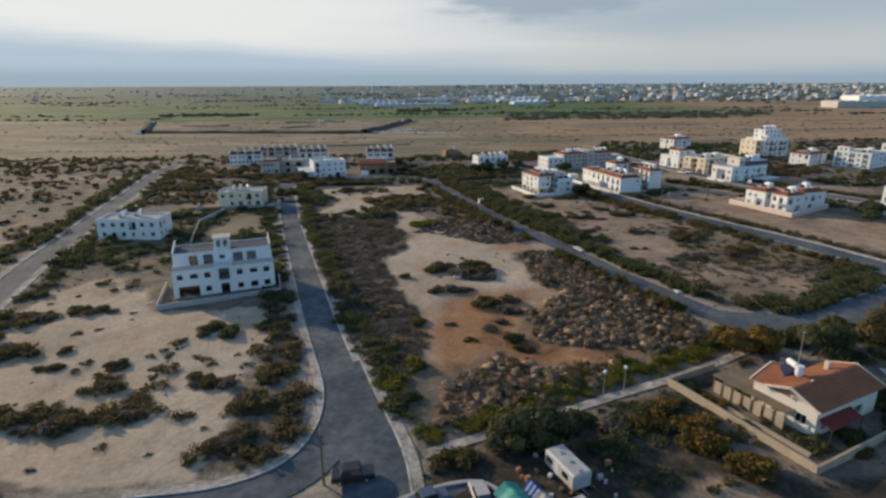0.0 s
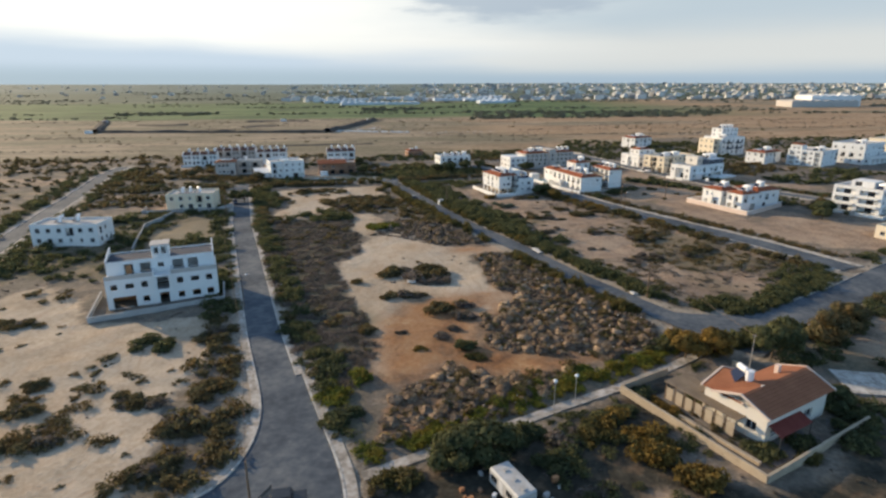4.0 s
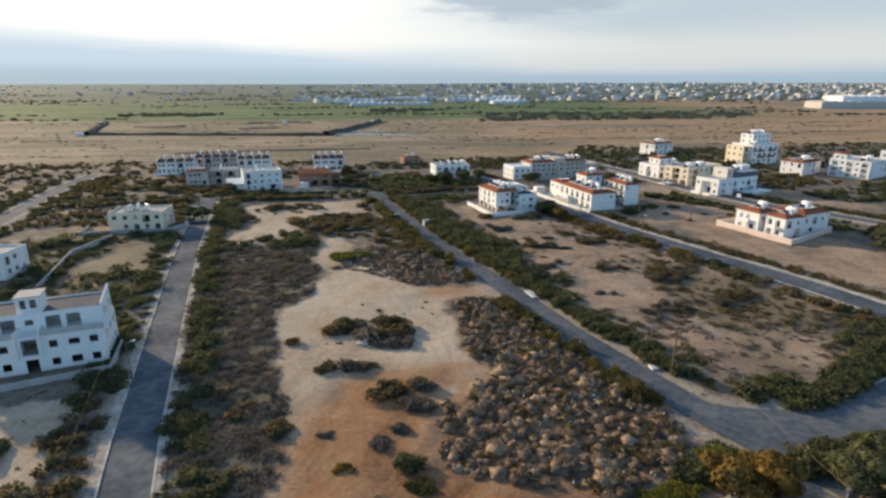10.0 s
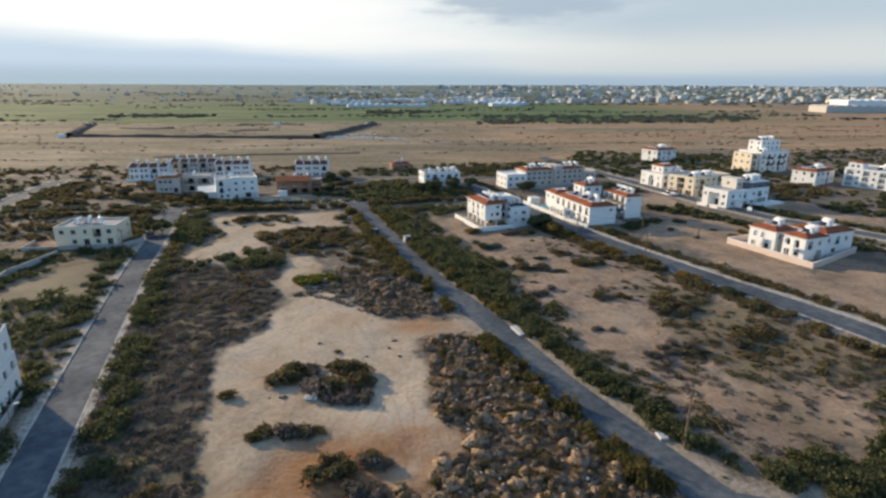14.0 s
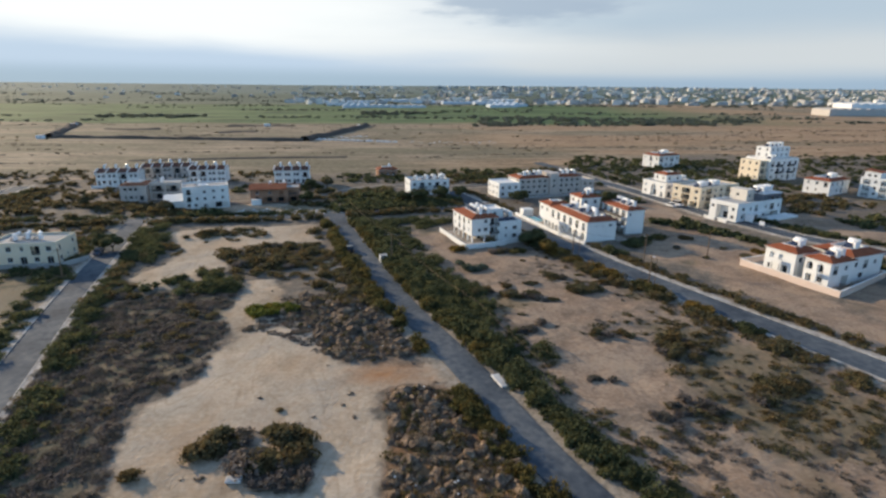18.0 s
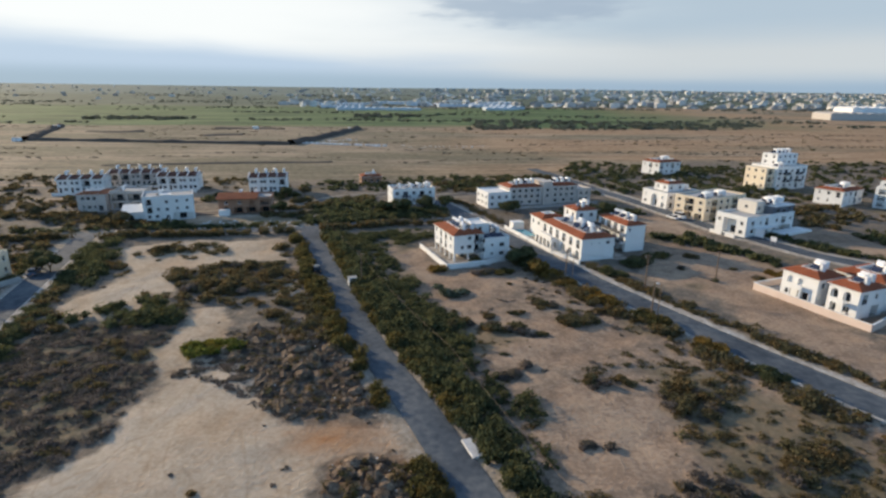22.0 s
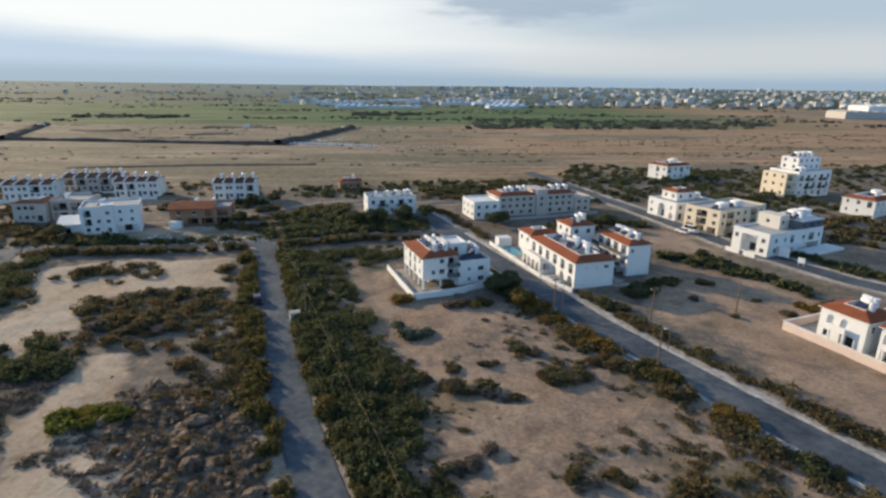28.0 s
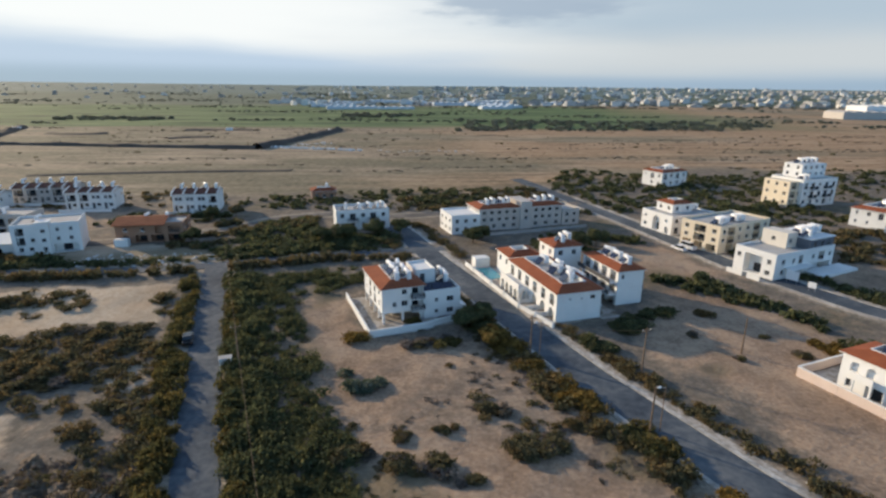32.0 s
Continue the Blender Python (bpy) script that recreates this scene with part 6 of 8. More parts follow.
walls(o, -4.6, -0.02, 1.5, 12, -0.4, 9.0, M_CREAM, {"f": [(1.0, 3.4, z, z + 2.2, {"deep": 1.2, "rail": 1}) for z in (3.2, 6.3)] + [(1.0, 3.4, 0.1, 2.4, {"deep": 1.2})], "l": row(3, 10.5, 0.95) + row(3, 10.5, 4.05) + row(3, 10.5, 7.1)}, name="side_wing", label="cream side wing with balconies")
walls(o, 5, 17.5, 5, 12.5, 9.37, 14.4, M_WHITE, {"f": row(4, 12.5, 10.2) + row(4, 12.5, 12.6), "l": row(2, 7.5, 10.2) + row(2, 7.5, 12.6)}, name="roof_storey")
heaters(o, [(7, 9), (9.5, 9), (12, 9), (14.5, 9)], 14.4)
plain_block("white_apartment_house", 180.0, 281.5, 30, 15, 10, 2, M_WHITE, "white apartment house with a red roof and tanks", 4, 3, "tile", [(5, 4), (8, 5), (10, 5)], sh=2.75)
o = plain_block("white_apartment_house", 200.6, 268.5, 33, 18, 16, 3, M_WHITE, "white three-storey apartment house with bay fronts and tanks", 4, 4, "flat", [(4, 5), (8, 5), (12, 6)], sh=2.35, faces={"l": recessed([(1.0, 3.4, z, z + 1.9) for z in (0.2, 2.5, 4.85)] + [(6.8, 9.2, z, z + 1.9) for z in (0.2, 2.5, 4.85)] + [(12.6, 15.0, z, z + 1.9) for z in (0.2, 2.5, 4.85)], 1.2, rail=True) + [(a, a + 1.0, z, z + 1.0) for a in (4.6, 10.4) for z in (0.9, 3.2, 5.6)]})
walls(o, 1.0, 6.0, 10.0, 15.4, 7.12, 9.6, M_WHITE, {"l": row(2, 5.4, 7.8, 1.0, 1.0)}, name="roof_storey")
part("roof_tiles", sloped_slab(0.7, 6.3, 9.7, 15.7, 9.61, 10.3, 0.15), M_TILE, o)
plain_block("white_apartment_house", 226, 274, 32, 24, 15, 3, M_WHITE, "white three-storey apartment house with tanks", 6, 4, "flat", [(4, 5), (8, 5), (12, 6)], sh=3.2)
modern_villa()
o = plain_block("cream_villa", 281, 320, 28, 20, 14, 2, M_CREAM, "cream villa with a square white tower on a rise", 5, 4, "flat", [(4, 5)], sh=3.4)
walls(o, 8, 14, 3, 9, 6.9, 12.0, M_WHITE, {"f": row(2, 6, 9.0), "l": row(2, 6, 9.0)}, name="tower")
plain_block("colonnaded_hall", 229, 273, 24, 34, 9, 1, M_WHITE, "long low white hall with open bays", 8, 3, "flat", [], sh=3.6, faces={"l": row(2, 9, 0.9), "f": recessed([(1.0 + 4.1 * k, 4.0 + 4.1 * k, 0.1, 2.7) for k in range(8)], 2.0)})
plain_block("cream_house", 133.0, 138.5, 28, 11, 8, 1, M_CREAM, "low cream house beside the side road", 3, 3, "flat", [], sh=3.2)

for i, (x, y, z, yaw) in enumerate(HEATER_SPOTS):
    copy_thing(HEATER, pose(x, y, z, 0, 0, yaw - 102))
for ob in list(HEATER.children_recursive) + [HEATER]:
    bpy.data.objects.remove(ob)

# ---- plants ----


def footprint_free(x, y, grow=0.8):
    ok = np.ones(np.shape(x), bool)
    for cx, cy, (c, s), hw, hd in FOOT:
        u, v = (x - cx) * c + (y - cy) * s, -(x - cx) * s + (y - cy) * c
        ok &= (np.abs(u) > hw + grow) | (np.abs(v) > hd + grow)
    return ok


def leafy(n, leaf, seed, flat=0.75, lumps=5, core=True, spread=0.5):
    """A bush of unit radius: many small leaf blades round a few lumps, with a twiggy core. Three-corner faces."""
    r = np.random.default_rng(seed)
    cen = np.column_stack([r.normal(0, spread, lumps), r.normal(0, spread, lumps), r.uniform(0.15, 0.6, lumps) * flat])
    cen[:, :2] = np.clip(cen[:, :2], -1.3 * spread, 1.3 * spread)
    rad = r.uniform(0.28, 0.66, lumps)
    k = r.integers(0, lumps, n)
    d = r.normal(size=(n, 3))
    d[:, 2] = np.abs(d[:, 2]) * 0.9 - 0.15
    d /= np.linalg.norm(d, axis=1)[:, None]
    p = cen[k] + d * (rad[k] * r.uniform(0.45, 1.0, n) ** 0.7 * np.where(r.random(n) < 0.2, 1.45, 1.1))[:, None] * [1, 1, flat]
    p[:, 2] = np.maximum(p[:, 2], 0.03)
    face = d * 0.5 + r.normal(size=(n, 3)) * 0.75     # blades lie every way
    a = np.cross(face, r.normal(size=(n, 3)))
    a /= np.linalg.norm(a, axis=1)[:, None] + 1e-9
    b = np.cross(face / np.linalg.norm(face, axis=1)[:, None], a)
    s = (leaf * r.uniform(0.6, 1.4, n))[:, None]
    v = np.stack([p - a * s * 0.8 - b * s * 0.5, p + a * s * 0.8 - b * s * 0.5, p + b * s * 1.6], 1).reshape(-1, 3)
    f = np.arange(3 * n).reshape(-1, 3)
    if core:
        for c, q in zip(cen, rad):
            base = len(v)
            ring = [(c[0] + math.cos(t) * q * 0.5, c[1] + math.sin(t) * q * 0.5, 0.0) for t in np.arange(4) * math.pi / 2]
            v = np.concatenate([v, ring, [(c[0], c[1], c[2] + q * 0.55 * flat)]])
            f = np.concatenate([f, [(base + j, base + (j + 1) % 4, base + 4) for j in range(4)]])
    return v, f


def spread_stuff(name, shapes, spots, mat, label, category, squash=(0.7, 1.1), lift=0.0):
    """One joined object of many plants. spots: rows of x, y, radius."""
    vs, fs, base = [], [], 0
    spots = np.asarray(spots)
    if not len(spots):
        return
    z = ground_z_np(spots[:, 0], spots[:, 1])
    r = np.random.default_rng(len(spots))
    pick, turn, tall = r.integers(0, len(shapes), len(spots)), r.uniform(0, 6.283, len(spots)), r.uniform(*squash, len(spots))
    for (x, y, s), zz, k, t, q in zip(spots, z, pick, turn, tall):
        v, f = shapes[k]
        c, sn = math.cos(t) * s, math.sin(t) * s
        out = np.empty_like(v)
        out[:, 0], out[:, 1], out[:, 2] = v[:, 0] * c - v[:, 1] * sn + x, v[:, 0] * sn + v[:, 1] * c + y, v[:, 2] * s * q + zz - 0.04 + lift * s
        vs.append(out)
        fs.append(f + base)
        base += len(v)
    me = mesh_from(name, np.concatenate(vs), np.concatenate(fs))
    me.materials.append(mat)
    return tagged(new(name, me), label, category, kind="stuff")


NEAR = [leafy(300, 0.1, 20 + i, lumps=7, spread=0.55) for i in range(5)]
MIDDLE = [leafy(140, 0.14, 40 + i, lumps=5, spread=0.55) for i in range(5)]
FAR = [leafy(44, 0.27, 60 + i, lumps=3) for i in range(5)]
TWIG = [leafy(165, 0.098, 80 + i, flat=0.6, lumps=6, spread=0.55) for i in range(5)]


def scatter(poly, count, sizes, seed, gap=0.6, keep=None, free=True, jitter=0.0):
    r = np.random.default_rng(seed)
    p = np.array(poly)
    lo, hi = p.min(0), p.max(0)
    x, y = r.uniform(lo[0], hi[0], count * 4), r.uniform(lo[1], hi[1], count * 4)
    ok = inside(x, y, list(map(tuple, poly)))
    s = np.exp(r.uniform(math.log(sizes[0]), math.log(sizes[1]), count * 4))
    if free:
        ok &= (road_distance(x, y) > gap + s * 0.6) & footprint_free(x, y)
    if keep is not None:
        ok &= keep(x, y)
    return np.column_stack([x, y, s])[ok][:count]


def along(rname, side, off, thick, y0, y1, every, sizes, seed, clear=0.9):
    """Plants in a band beside a road."""
    r = np.random.default_rng(seed)
    pts, w = LINES[rname]
    d = np.gradient(pts, axis=0)
    d /= np.linalg.norm(d, axis=1)[:, None]
    nrm = np.stack([d[:, 1], -d[:, 0]], 1) * side
    sel = [i for i in range(len(pts)) if y0 < pts[i][1] < y1]
    out = []
    for i in sel:
        for _ in range(r.poisson(1.5 / every)):
            q = pts[i] + d[i] * r.uniform(-0.8, 0.8) + nrm[i] * (w / 2 + off + r.uniform(0, thick))
            out.append((q[0], q[1], math.exp(r.uniform(math.log(sizes[0]), math.log(sizes[1])))))
    out = np.array(out)
    ok = (road_distance(out[:, 0], out[:, 1]) > clear + 0.5 * out[:, 2]) & footprint_free(out[:, 0], out[:, 1])
    return out[ok]


def spaced(rows, gap):
    """Leaves out rows that stand closer than gap times their size to an earlier one."""
    kept = []
    for x, y, s in rows:
        if all((x - a) ** 2 + (y - b) ** 2 > (gap * (s + c)) ** 2 for a, b, c in kept):
            kept.append((x, y, s))
    return np.array(kept)


bare = lambda x, y: (sand_mask(x, y) < 0.5) & (orange_mask(x, y) < 0.5) & (earth_mask(x, y) < 0.5)

# the open plot: dry brown scrub
BROWN = [(-12, 74), (-24, 101), (-34, 128), (-44, 160), (-40, 168), (-27.5, 184), (-20, 178), (-13.4, 160.8), (-12.3, 139.6), (-17.1, 132.6), (-11, 114.4), (-4.2, 97), (-3.5, 76)]
TOPGREEN = [(-46, 170), (-56, 205), (-58, 222), (-40, 232), (-14, 233), (4, 190), (14, 168), (0, 172), (-12, 178), (-26, 186)]
MOUND2 = [(-10.1, 157.2), (-3.0, 174.6), (14.0, 166), (22, 147), (10.5, 145.6), (-2.1, 153.8)]
ISLAND_A = [(-46.8, 217.6), (-45.7, 228.0), (-32.0, 229.9), (-23.2, 223.5), (-29.4, 215.1), (-40.1, 212.9)]
ISLAND_B = [(-30.2, 202.8), (-23.0, 212.6), (-6.8, 210.6), (-2.0, 199.1), (-4.2, 188.7), (2.3, 175.8), (-8.4, 178.7), (-13.0, 187.0), (-20.7, 186.7)]
HEDGE_E = [(5.0, 225.1), (15.2, 201.6), (26.3, 182.3), (34.4, 168.3), (38.2, 156.2), (45.1, 149.2), (43.6, 141.4), (36.5, 141.2), (30, 157.2), (24.5, 169.7), (14, 201.4)]
spread_stuff("dry_scrub", TWIG, scatter(BROWN, 940, (0.65, 1.5), 1, keep=bare), LEAF["dry"], "dense dry brown scrub on the open plot", "scrub", (0.5, 0.9))
spread_stuff("dry_scrub", TWIG, np.concatenate([scatter(MOUND1, 170, (0.4, 1.0), 2, keep=bare), scatter(MOUND2, 330, (0.5, 1.1), 3), scatter([(-10, 158), (-9, 172), (8, 176), (14, 166), (4, 164)], 110, (0.5, 1.1), 133)]), LEAF["dry"], "dry brown scrub between the spoil heaps", "scrub", (0.5, 0.9))
spread_stuff("olive_scrub", MIDDLE, np.concatenate([scatter(TOPGREEN, 230, (0.6, 2.0), 4, keep=lambda x, y: bare(x, y) & (wave(x, y, 12, 62) > 0.42)), scatter(BROWN, 80, (0.6, 1.6), 5, keep=lambda x, y: bare(x, y) & (wave(x, y, 14, 61) > 0.5)), scatter(MOUND1, 110, (0.5, 1.3), 6, keep=bare), scatter(ISLAND_A, 34, (0.7, 1.7), 7), scatter(ISLAND_B, 84, (0.6, 1.6), 8), scatter([(-4, 200), (4, 200), (16, 172), (8, 168), (0, 176), (-3, 188)], 70, (0.5, 1.4), 134)]), LEAF["olive"], "olive-green bushes dotted through the open plot", "scrub")

# thick growth between the road and the sand, and at the sand's near edge
spread_stuff("dense_bushes", NEAR, np.concatenate([scatter([(-58, 205), (-48, 190), (-46, 198), (-53, 222), (-60, 232), (-64, 222)], 58, (1.0, 2.2), 141), scatter([(-42, 176), (-36, 182), (-30, 188), (-20, 181), (-17, 175), (-30, 174)], 40, (0.8, 1.8), 142)]), LEAF["green"], "dark thick bushes between the road and the sand", "bushes", (0.9, 1.4))
# first row a hedge; second row bushes added for the block wall's shadow
HEDGE_SHADOW_LINES = [[(-88, 180.0), (-84, 181.3), (-73, 185.2), (-63, 188.6)], [(-70.2, 146), (-76.5, 163), (-78.2, 172), (-76.8, 184)]]
rows = np.concatenate([sampled(line, 1.1) for line in HEDGE_SHADOW_LINES])
row_rng = np.random.default_rng(143)
rows = np.column_stack([rows + row_rng.normal(0, 0.35, rows.shape), row_rng.uniform(0.6, 1.3, len(rows))])
spread_stuff("wall_hedge", MIDDLE, rows, LEAF["green"], "dark hedge by a garden wall and bushes for a wall's shadow", "hedge", (0.8, 1.3))

# hedges along the roads
spread_stuff("roadside_bushes", NEAR, np.concatenate([
    along("plot_road", 1, 1.0, 4.8, 62, 226, 0.72, (0.9, 2.0), 11), along("plot_road", -1, 1.2, 5.0, 104, 226, 1.1, (0.8, 2.0), 13)]), LEAF["green"], "dark green bushes lining the asphalt road", "bushes")
spread_stuff("roadside_bushes", NEAR, np.concatenate([
    along("middle_road", -1, 0.2, 2.6, 100, 138, 0.42, (0.7, 1.5), 14, 0.1), along("middle_road", -1, 0.2, 2.8, 151, 240, 0.6, (0.8, 1.6), 114, 0.1), along("middle_road", 1, 0.4, 1.8, 142, 236, 0.9, (0.8, 1.4), 116, 0.3)]), LEAF["hedge"], "tall olive-brown bushes lining the narrow road", "bushes", (1.2, 2.1))
spread_stuff("roadside_bushes", NEAR, np.concatenate([along("middle_road", 1, 1.7, 3.0, 104, 140, 0.55, (0.8, 1.7), 15, 0.9), along("middle_road", 1, 0.8, 5.6, 140, 236, 0.5, (0.8, 2.1), 115, 0.5), scatter([(24, 162), (37, 162), (34, 172), (29, 178), (21, 178)], 55, (0.7, 1.7), 115)]), LEAF["green"], "tall green bushes lining the narrow road", "bushes", (1.1, 1.8))
spread_stuff("lane_weeds", NEAR, along("front_lane", -1, 0.1, 4.2, 56, 86, 0.3, (0.5, 1.4), 41), LEAF["lush"], "bright green weeds along the concrete lane", "weeds", (0.6, 1.0))
spread_stuff("lane_weeds", NEAR, along("front_lane", 1, 0.2, 2.0, 56, 84, 1.2, (0.5, 1.1), 42), LEAF["green"], "dark weeds along the concrete lane", "weeds", (0.6, 1.0))
spread_stuff("roadside_bushes", MIDDLE, along("cross_road", 1, 0.4, 2.2, 228, 262, 0.45, (1.0, 1.9), 37), LEAF["olive"], "tall olive bushes hiding the cross road", "bushes", (1.1, 1.8))
YARD = [(14, 58), (30, 66), (36, 72), (41, 53), (34, 44), (20, 50)]
spread_stuff("yard_scrub", NEAR, np.concatenate([scatter(YARD, 26, (0.6, 1.6), 34), scatter([(62, 62), (58, 78), (70, 84), (92, 96), (96, 84), (74, 60)], 55, (0.9, 2.0), 35, keep=lambda x, y: bare(x, y) & (np.hypot(x - 69.5, y - 72) > 6.5))]), LEAF["green"], "dark weeds and bushes round the bungalow yard", "bushes")
spread_stuff("dense_bushes", NEAR, np.concatenate([
    scatter([(27, 168), (36, 168), (33, 180), (27, 192), (18, 214), (12, 236), (26, 246), (2, 240), (14, 205)], 190, (0.7, 2.1), 16, keep=bare),
    scatter([(40, 146), (46, 132), (57, 112), (54, 104), (44, 118), (34, 142)], 45, (0.6, 1.6), 117), scatter(HEDGE_E, 170, (0.8, 1.9), 17),
    scatter([(36, 244), (-2, 236), (6, 222), (24, 232), (38, 238)], 90, (0.9, 2.0), 18, keep=bare)]), LEAF["green"], "dark dense bushes beside the narrow road", "bushes")
spread_stuff("roadside_bushes", MIDDLE, np.concatenate([
    along("east_road", -1, 1.2, 4.5, 124, 226, 0.8, (0.8, 2.0), 19), along("east_road", 1, 2.2, 2.6, 128, 212, 0.7, (0.7, 1.6), 20), along("east_road", -1, 1.0, 4.0, 226, 286, 0.7, (0.8, 1.8), 135), along("east_road", 1, 2.2, 3.0, 246, 286, 0.9, (0.8, 1.7), 136)]), LEAF["olive"], "olive and rusty bushes along the asphalt road", "bushes")
spread_stuff("roadside_bushes", NEAR, np.concatenate([along("corner_road", 1, 1.2, 5, 84, 130, 0.9, (1.0, 2.2), 21), along("corner_road", -1, 1.2, 5, 99, 130, 0.9, (0.9, 2.0), 22)]), LEAF["green"], "dark green bushes along the side road", "bushes")
spread_stuff("roadside_bushes", MIDDLE, np.concatenate([along("back_road", -1, 2.4, 5, 190, 262, 0.9, (0.8, 1.9), 23),
    along("cross_road", -1, 0.6, 4.0, 200, 262, 0.9, (0.9, 1.9), 36), along("west_road", 1, 2.4, 5, 80, 290, 1.6, (0.9, 2.0), 24), along("west_road", -1, 2.4, 7, 80, 290, 1.4, (0.9, 2.2), 25)]), LEAF["green"], "dark green bushes along the side roads", "bushes")
# plot between the middle and the east road
spread_stuff("olive_scrub", MIDDLE, np.concatenate([scatter(PLOT_E, 260, (0.5, 1.6), 26, keep=bare), scatter(PLOT_E, 560, (0.25, 0.9), 27, keep=lambda x, y: weed_mask(x, y) > 0.5)]), LEAF["olive"], "low olive scrub on the sandy plot", "scrub", (0.3, 0.6))
spread_stuff("dry_scrub", TWIG, np.concatenate([scatter(PLOT_E, 220, (0.4, 1.0), 28, keep=bare), scatter([(48, 118), (55, 105), (64, 103), (92, 118), (88, 128), (66, 122), (56, 128)], 170, (0.35, 1.0), 128)]), LEAF["dry"], "dry grey scrub on the sandy plot", "scrub", (0.4, 0.8))
spread_stuff("corner_hedge", NEAR, np.concatenate([scatter([(54.5, 103.5), (59.5, 98.6), (65, 97), (71, 99), (86, 108), (92, 116), (84, 112), (72, 105), (62, 105)], 120, (0.7, 1.8), 38, gap=-0.6), scatter([(76, 108), (100, 119), (96, 128), (80, 116)], 40, (0.7, 1.6), 39)]), LEAF["green"], "dark green hedge along the side road", "bushes", (0.8, 1.3))
# left plots
PLOT_W = [(-26, 46), (-18, 58), (-26, 82), (-38, 104), (-60, 98), (-70, 116), (-92, 112), (-80, 70), (-66, 44)]
wild = lambda x, y: wave(x, y, 16, 31) > 0.56
spread_stuff("dry_scrub", NEAR, np.concatenate([scatter(PLOT_W, 90, (0.7, 1.9), 29, keep=wild), scatter(PLOT_W, 40, (0.3, 0.8), 30)]), LEAF["olive"], "dark low bushes on the pale sandy plot", "scrub", (0.5, 0.8))
spread_stuff("green_scrub", MIDDLE, np.concatenate([along("plot_road", -1, 2.4, 4.0, 60, 104, 2.0, (0.8, 1.8), 12), scatter([(-17, 57), (-25, 84), (-30, 100), (-37, 106), (-34, 84), (-27, 62), (-24, 52)], 34, (0.8, 2.0), 32)]), LEAF["olive"], "thick olive bushes at the bend of the road", "bushes")
# grounds further back
BACK = [
    ([(-160, 120), (-108, 130), (-124, 190), (-150, 280), (-220, 300), (-230, 180)], 310, "olive"), ([(-100, 128), (-50, 118), (-46, 150), (-60, 190), (-95, 190), (-118, 160)], 240, "green"),
    ([(-118, 200), (-90, 200), (-66, 206), (-72, 230), (-130, 262), (-142, 262)], 190, "olive"), ([(-60, 236), (-8, 246), (0, 262), (-30, 262), (-62, 250)], 100, "green"),
    ([(-8, 250), (30, 258), (26, 272), (8, 276), (4, 296), (-16, 282)], 330, "green"), ([(-150, 268), (-60, 240), (-70, 252), (-110, 262), (-140, 300)], 150, "olive"),
    ([(-8, 308), (70, 316), (84, 350), (60, 352), (-30, 330), (-30, 312)], 260, "green"), ([(90, 300), (104, 302), (180, 310), (200, 380), (110, 400), (92, 360)], 620, "green"),
    ([(130, 285), (180, 290), (175, 320), (130, 310), (118, 300)], 150, "green"), ([(135, 238), (185, 262), (175, 285), (140, 275), (150, 255)], 110, "olive"),
    ([(140, 210), (215, 245), (205, 262), (150, 240), (132, 225)], 160, "green"), ([(120, 232), (150, 206), (165, 176), (150, 200), (128, 216)], 80, "olive"),
    ([(112, 206), (140, 196), (160, 160), (136, 178), (128, 192), (112, 200)], 90, "green"), ([(200, 300), (330, 330), (420, 420), (200, 400)], 540, "green"),
    ([(-250, 250), (-140, 300), (-150, 345), (-280, 330)], 330, "olive"), ([(-140, 300), (-30, 316), (-40, 336), (-140, 342)], 160, "olive"),
    ([(72, 100), (120, 122), (170, 150), (200, 130), (120, 90), (70, 84)], 110, "olive"), ([(84, 258), (104, 268), (92, 282), (66, 268), (70, 262)], 60, "green"),
    ([(92, 238), (104, 240), (118, 214), (112, 206), (102, 222)], 80, "green"), ([(78, 212), (90, 216), (100, 226), (92, 228), (84, 222)], 22, "green"),
]
BACK += [
    ([(-72, 246), (-44, 250), (-20, 258), (-16, 268), (-46, 262), (-70, 252)], 150, "olive"), ([(-104, 262), (-96, 256), (-66, 252), (-70, 266), (-96, 266)], 80, "olive"),
    ([(10, 262), (34, 268), (32, 276), (14, 273), (6, 270)], 150, "green"), ([(-66, 286), (-24, 292), (-22, 302), (-60, 300)], 70, "green"), ([(-26, 272), (6, 284), (6, 300), (-24, 288)], 160, "olive"),
    ([(-140, 250), (-100, 262), (-96, 300), (-136, 296), (-150, 280)], 110, "olive"), ([(30, 304), (60, 314), (96, 326), (90, 352), (30, 330)], 160, "olive"),
]
for i, (poly, count, leafkey) in enumerate(BACK):
    shapes = MIDDLE if max(p[1] for p in poly) < 232 else FAR
    spread_stuff("scrub", shapes, scatter(poly, count, (0.8, 2.3), 100 + i, keep=bare), LEAF[leafkey], "scattered dark scrub between the plots" if leafkey == "green" else "scattered olive scrub between the plots", "scrub")
# low dry tufts over all wild ground near the camera
tufts = scatter([(-95, 44), (80, 44), (112, 120), (60, 230), (-70, 230), (-100, 120)], 800, (0.18, 0.5), 33, keep=lambda x, y: bare(x, y) | (wave(x, y, 10, 44) > 0.66))
spread_stuff("dry_tufts", FAR, tufts, LEAF["dry"], "small dry tufts of weeds", "weeds", (0.5, 1.0))

# ---- spoil heaps ----


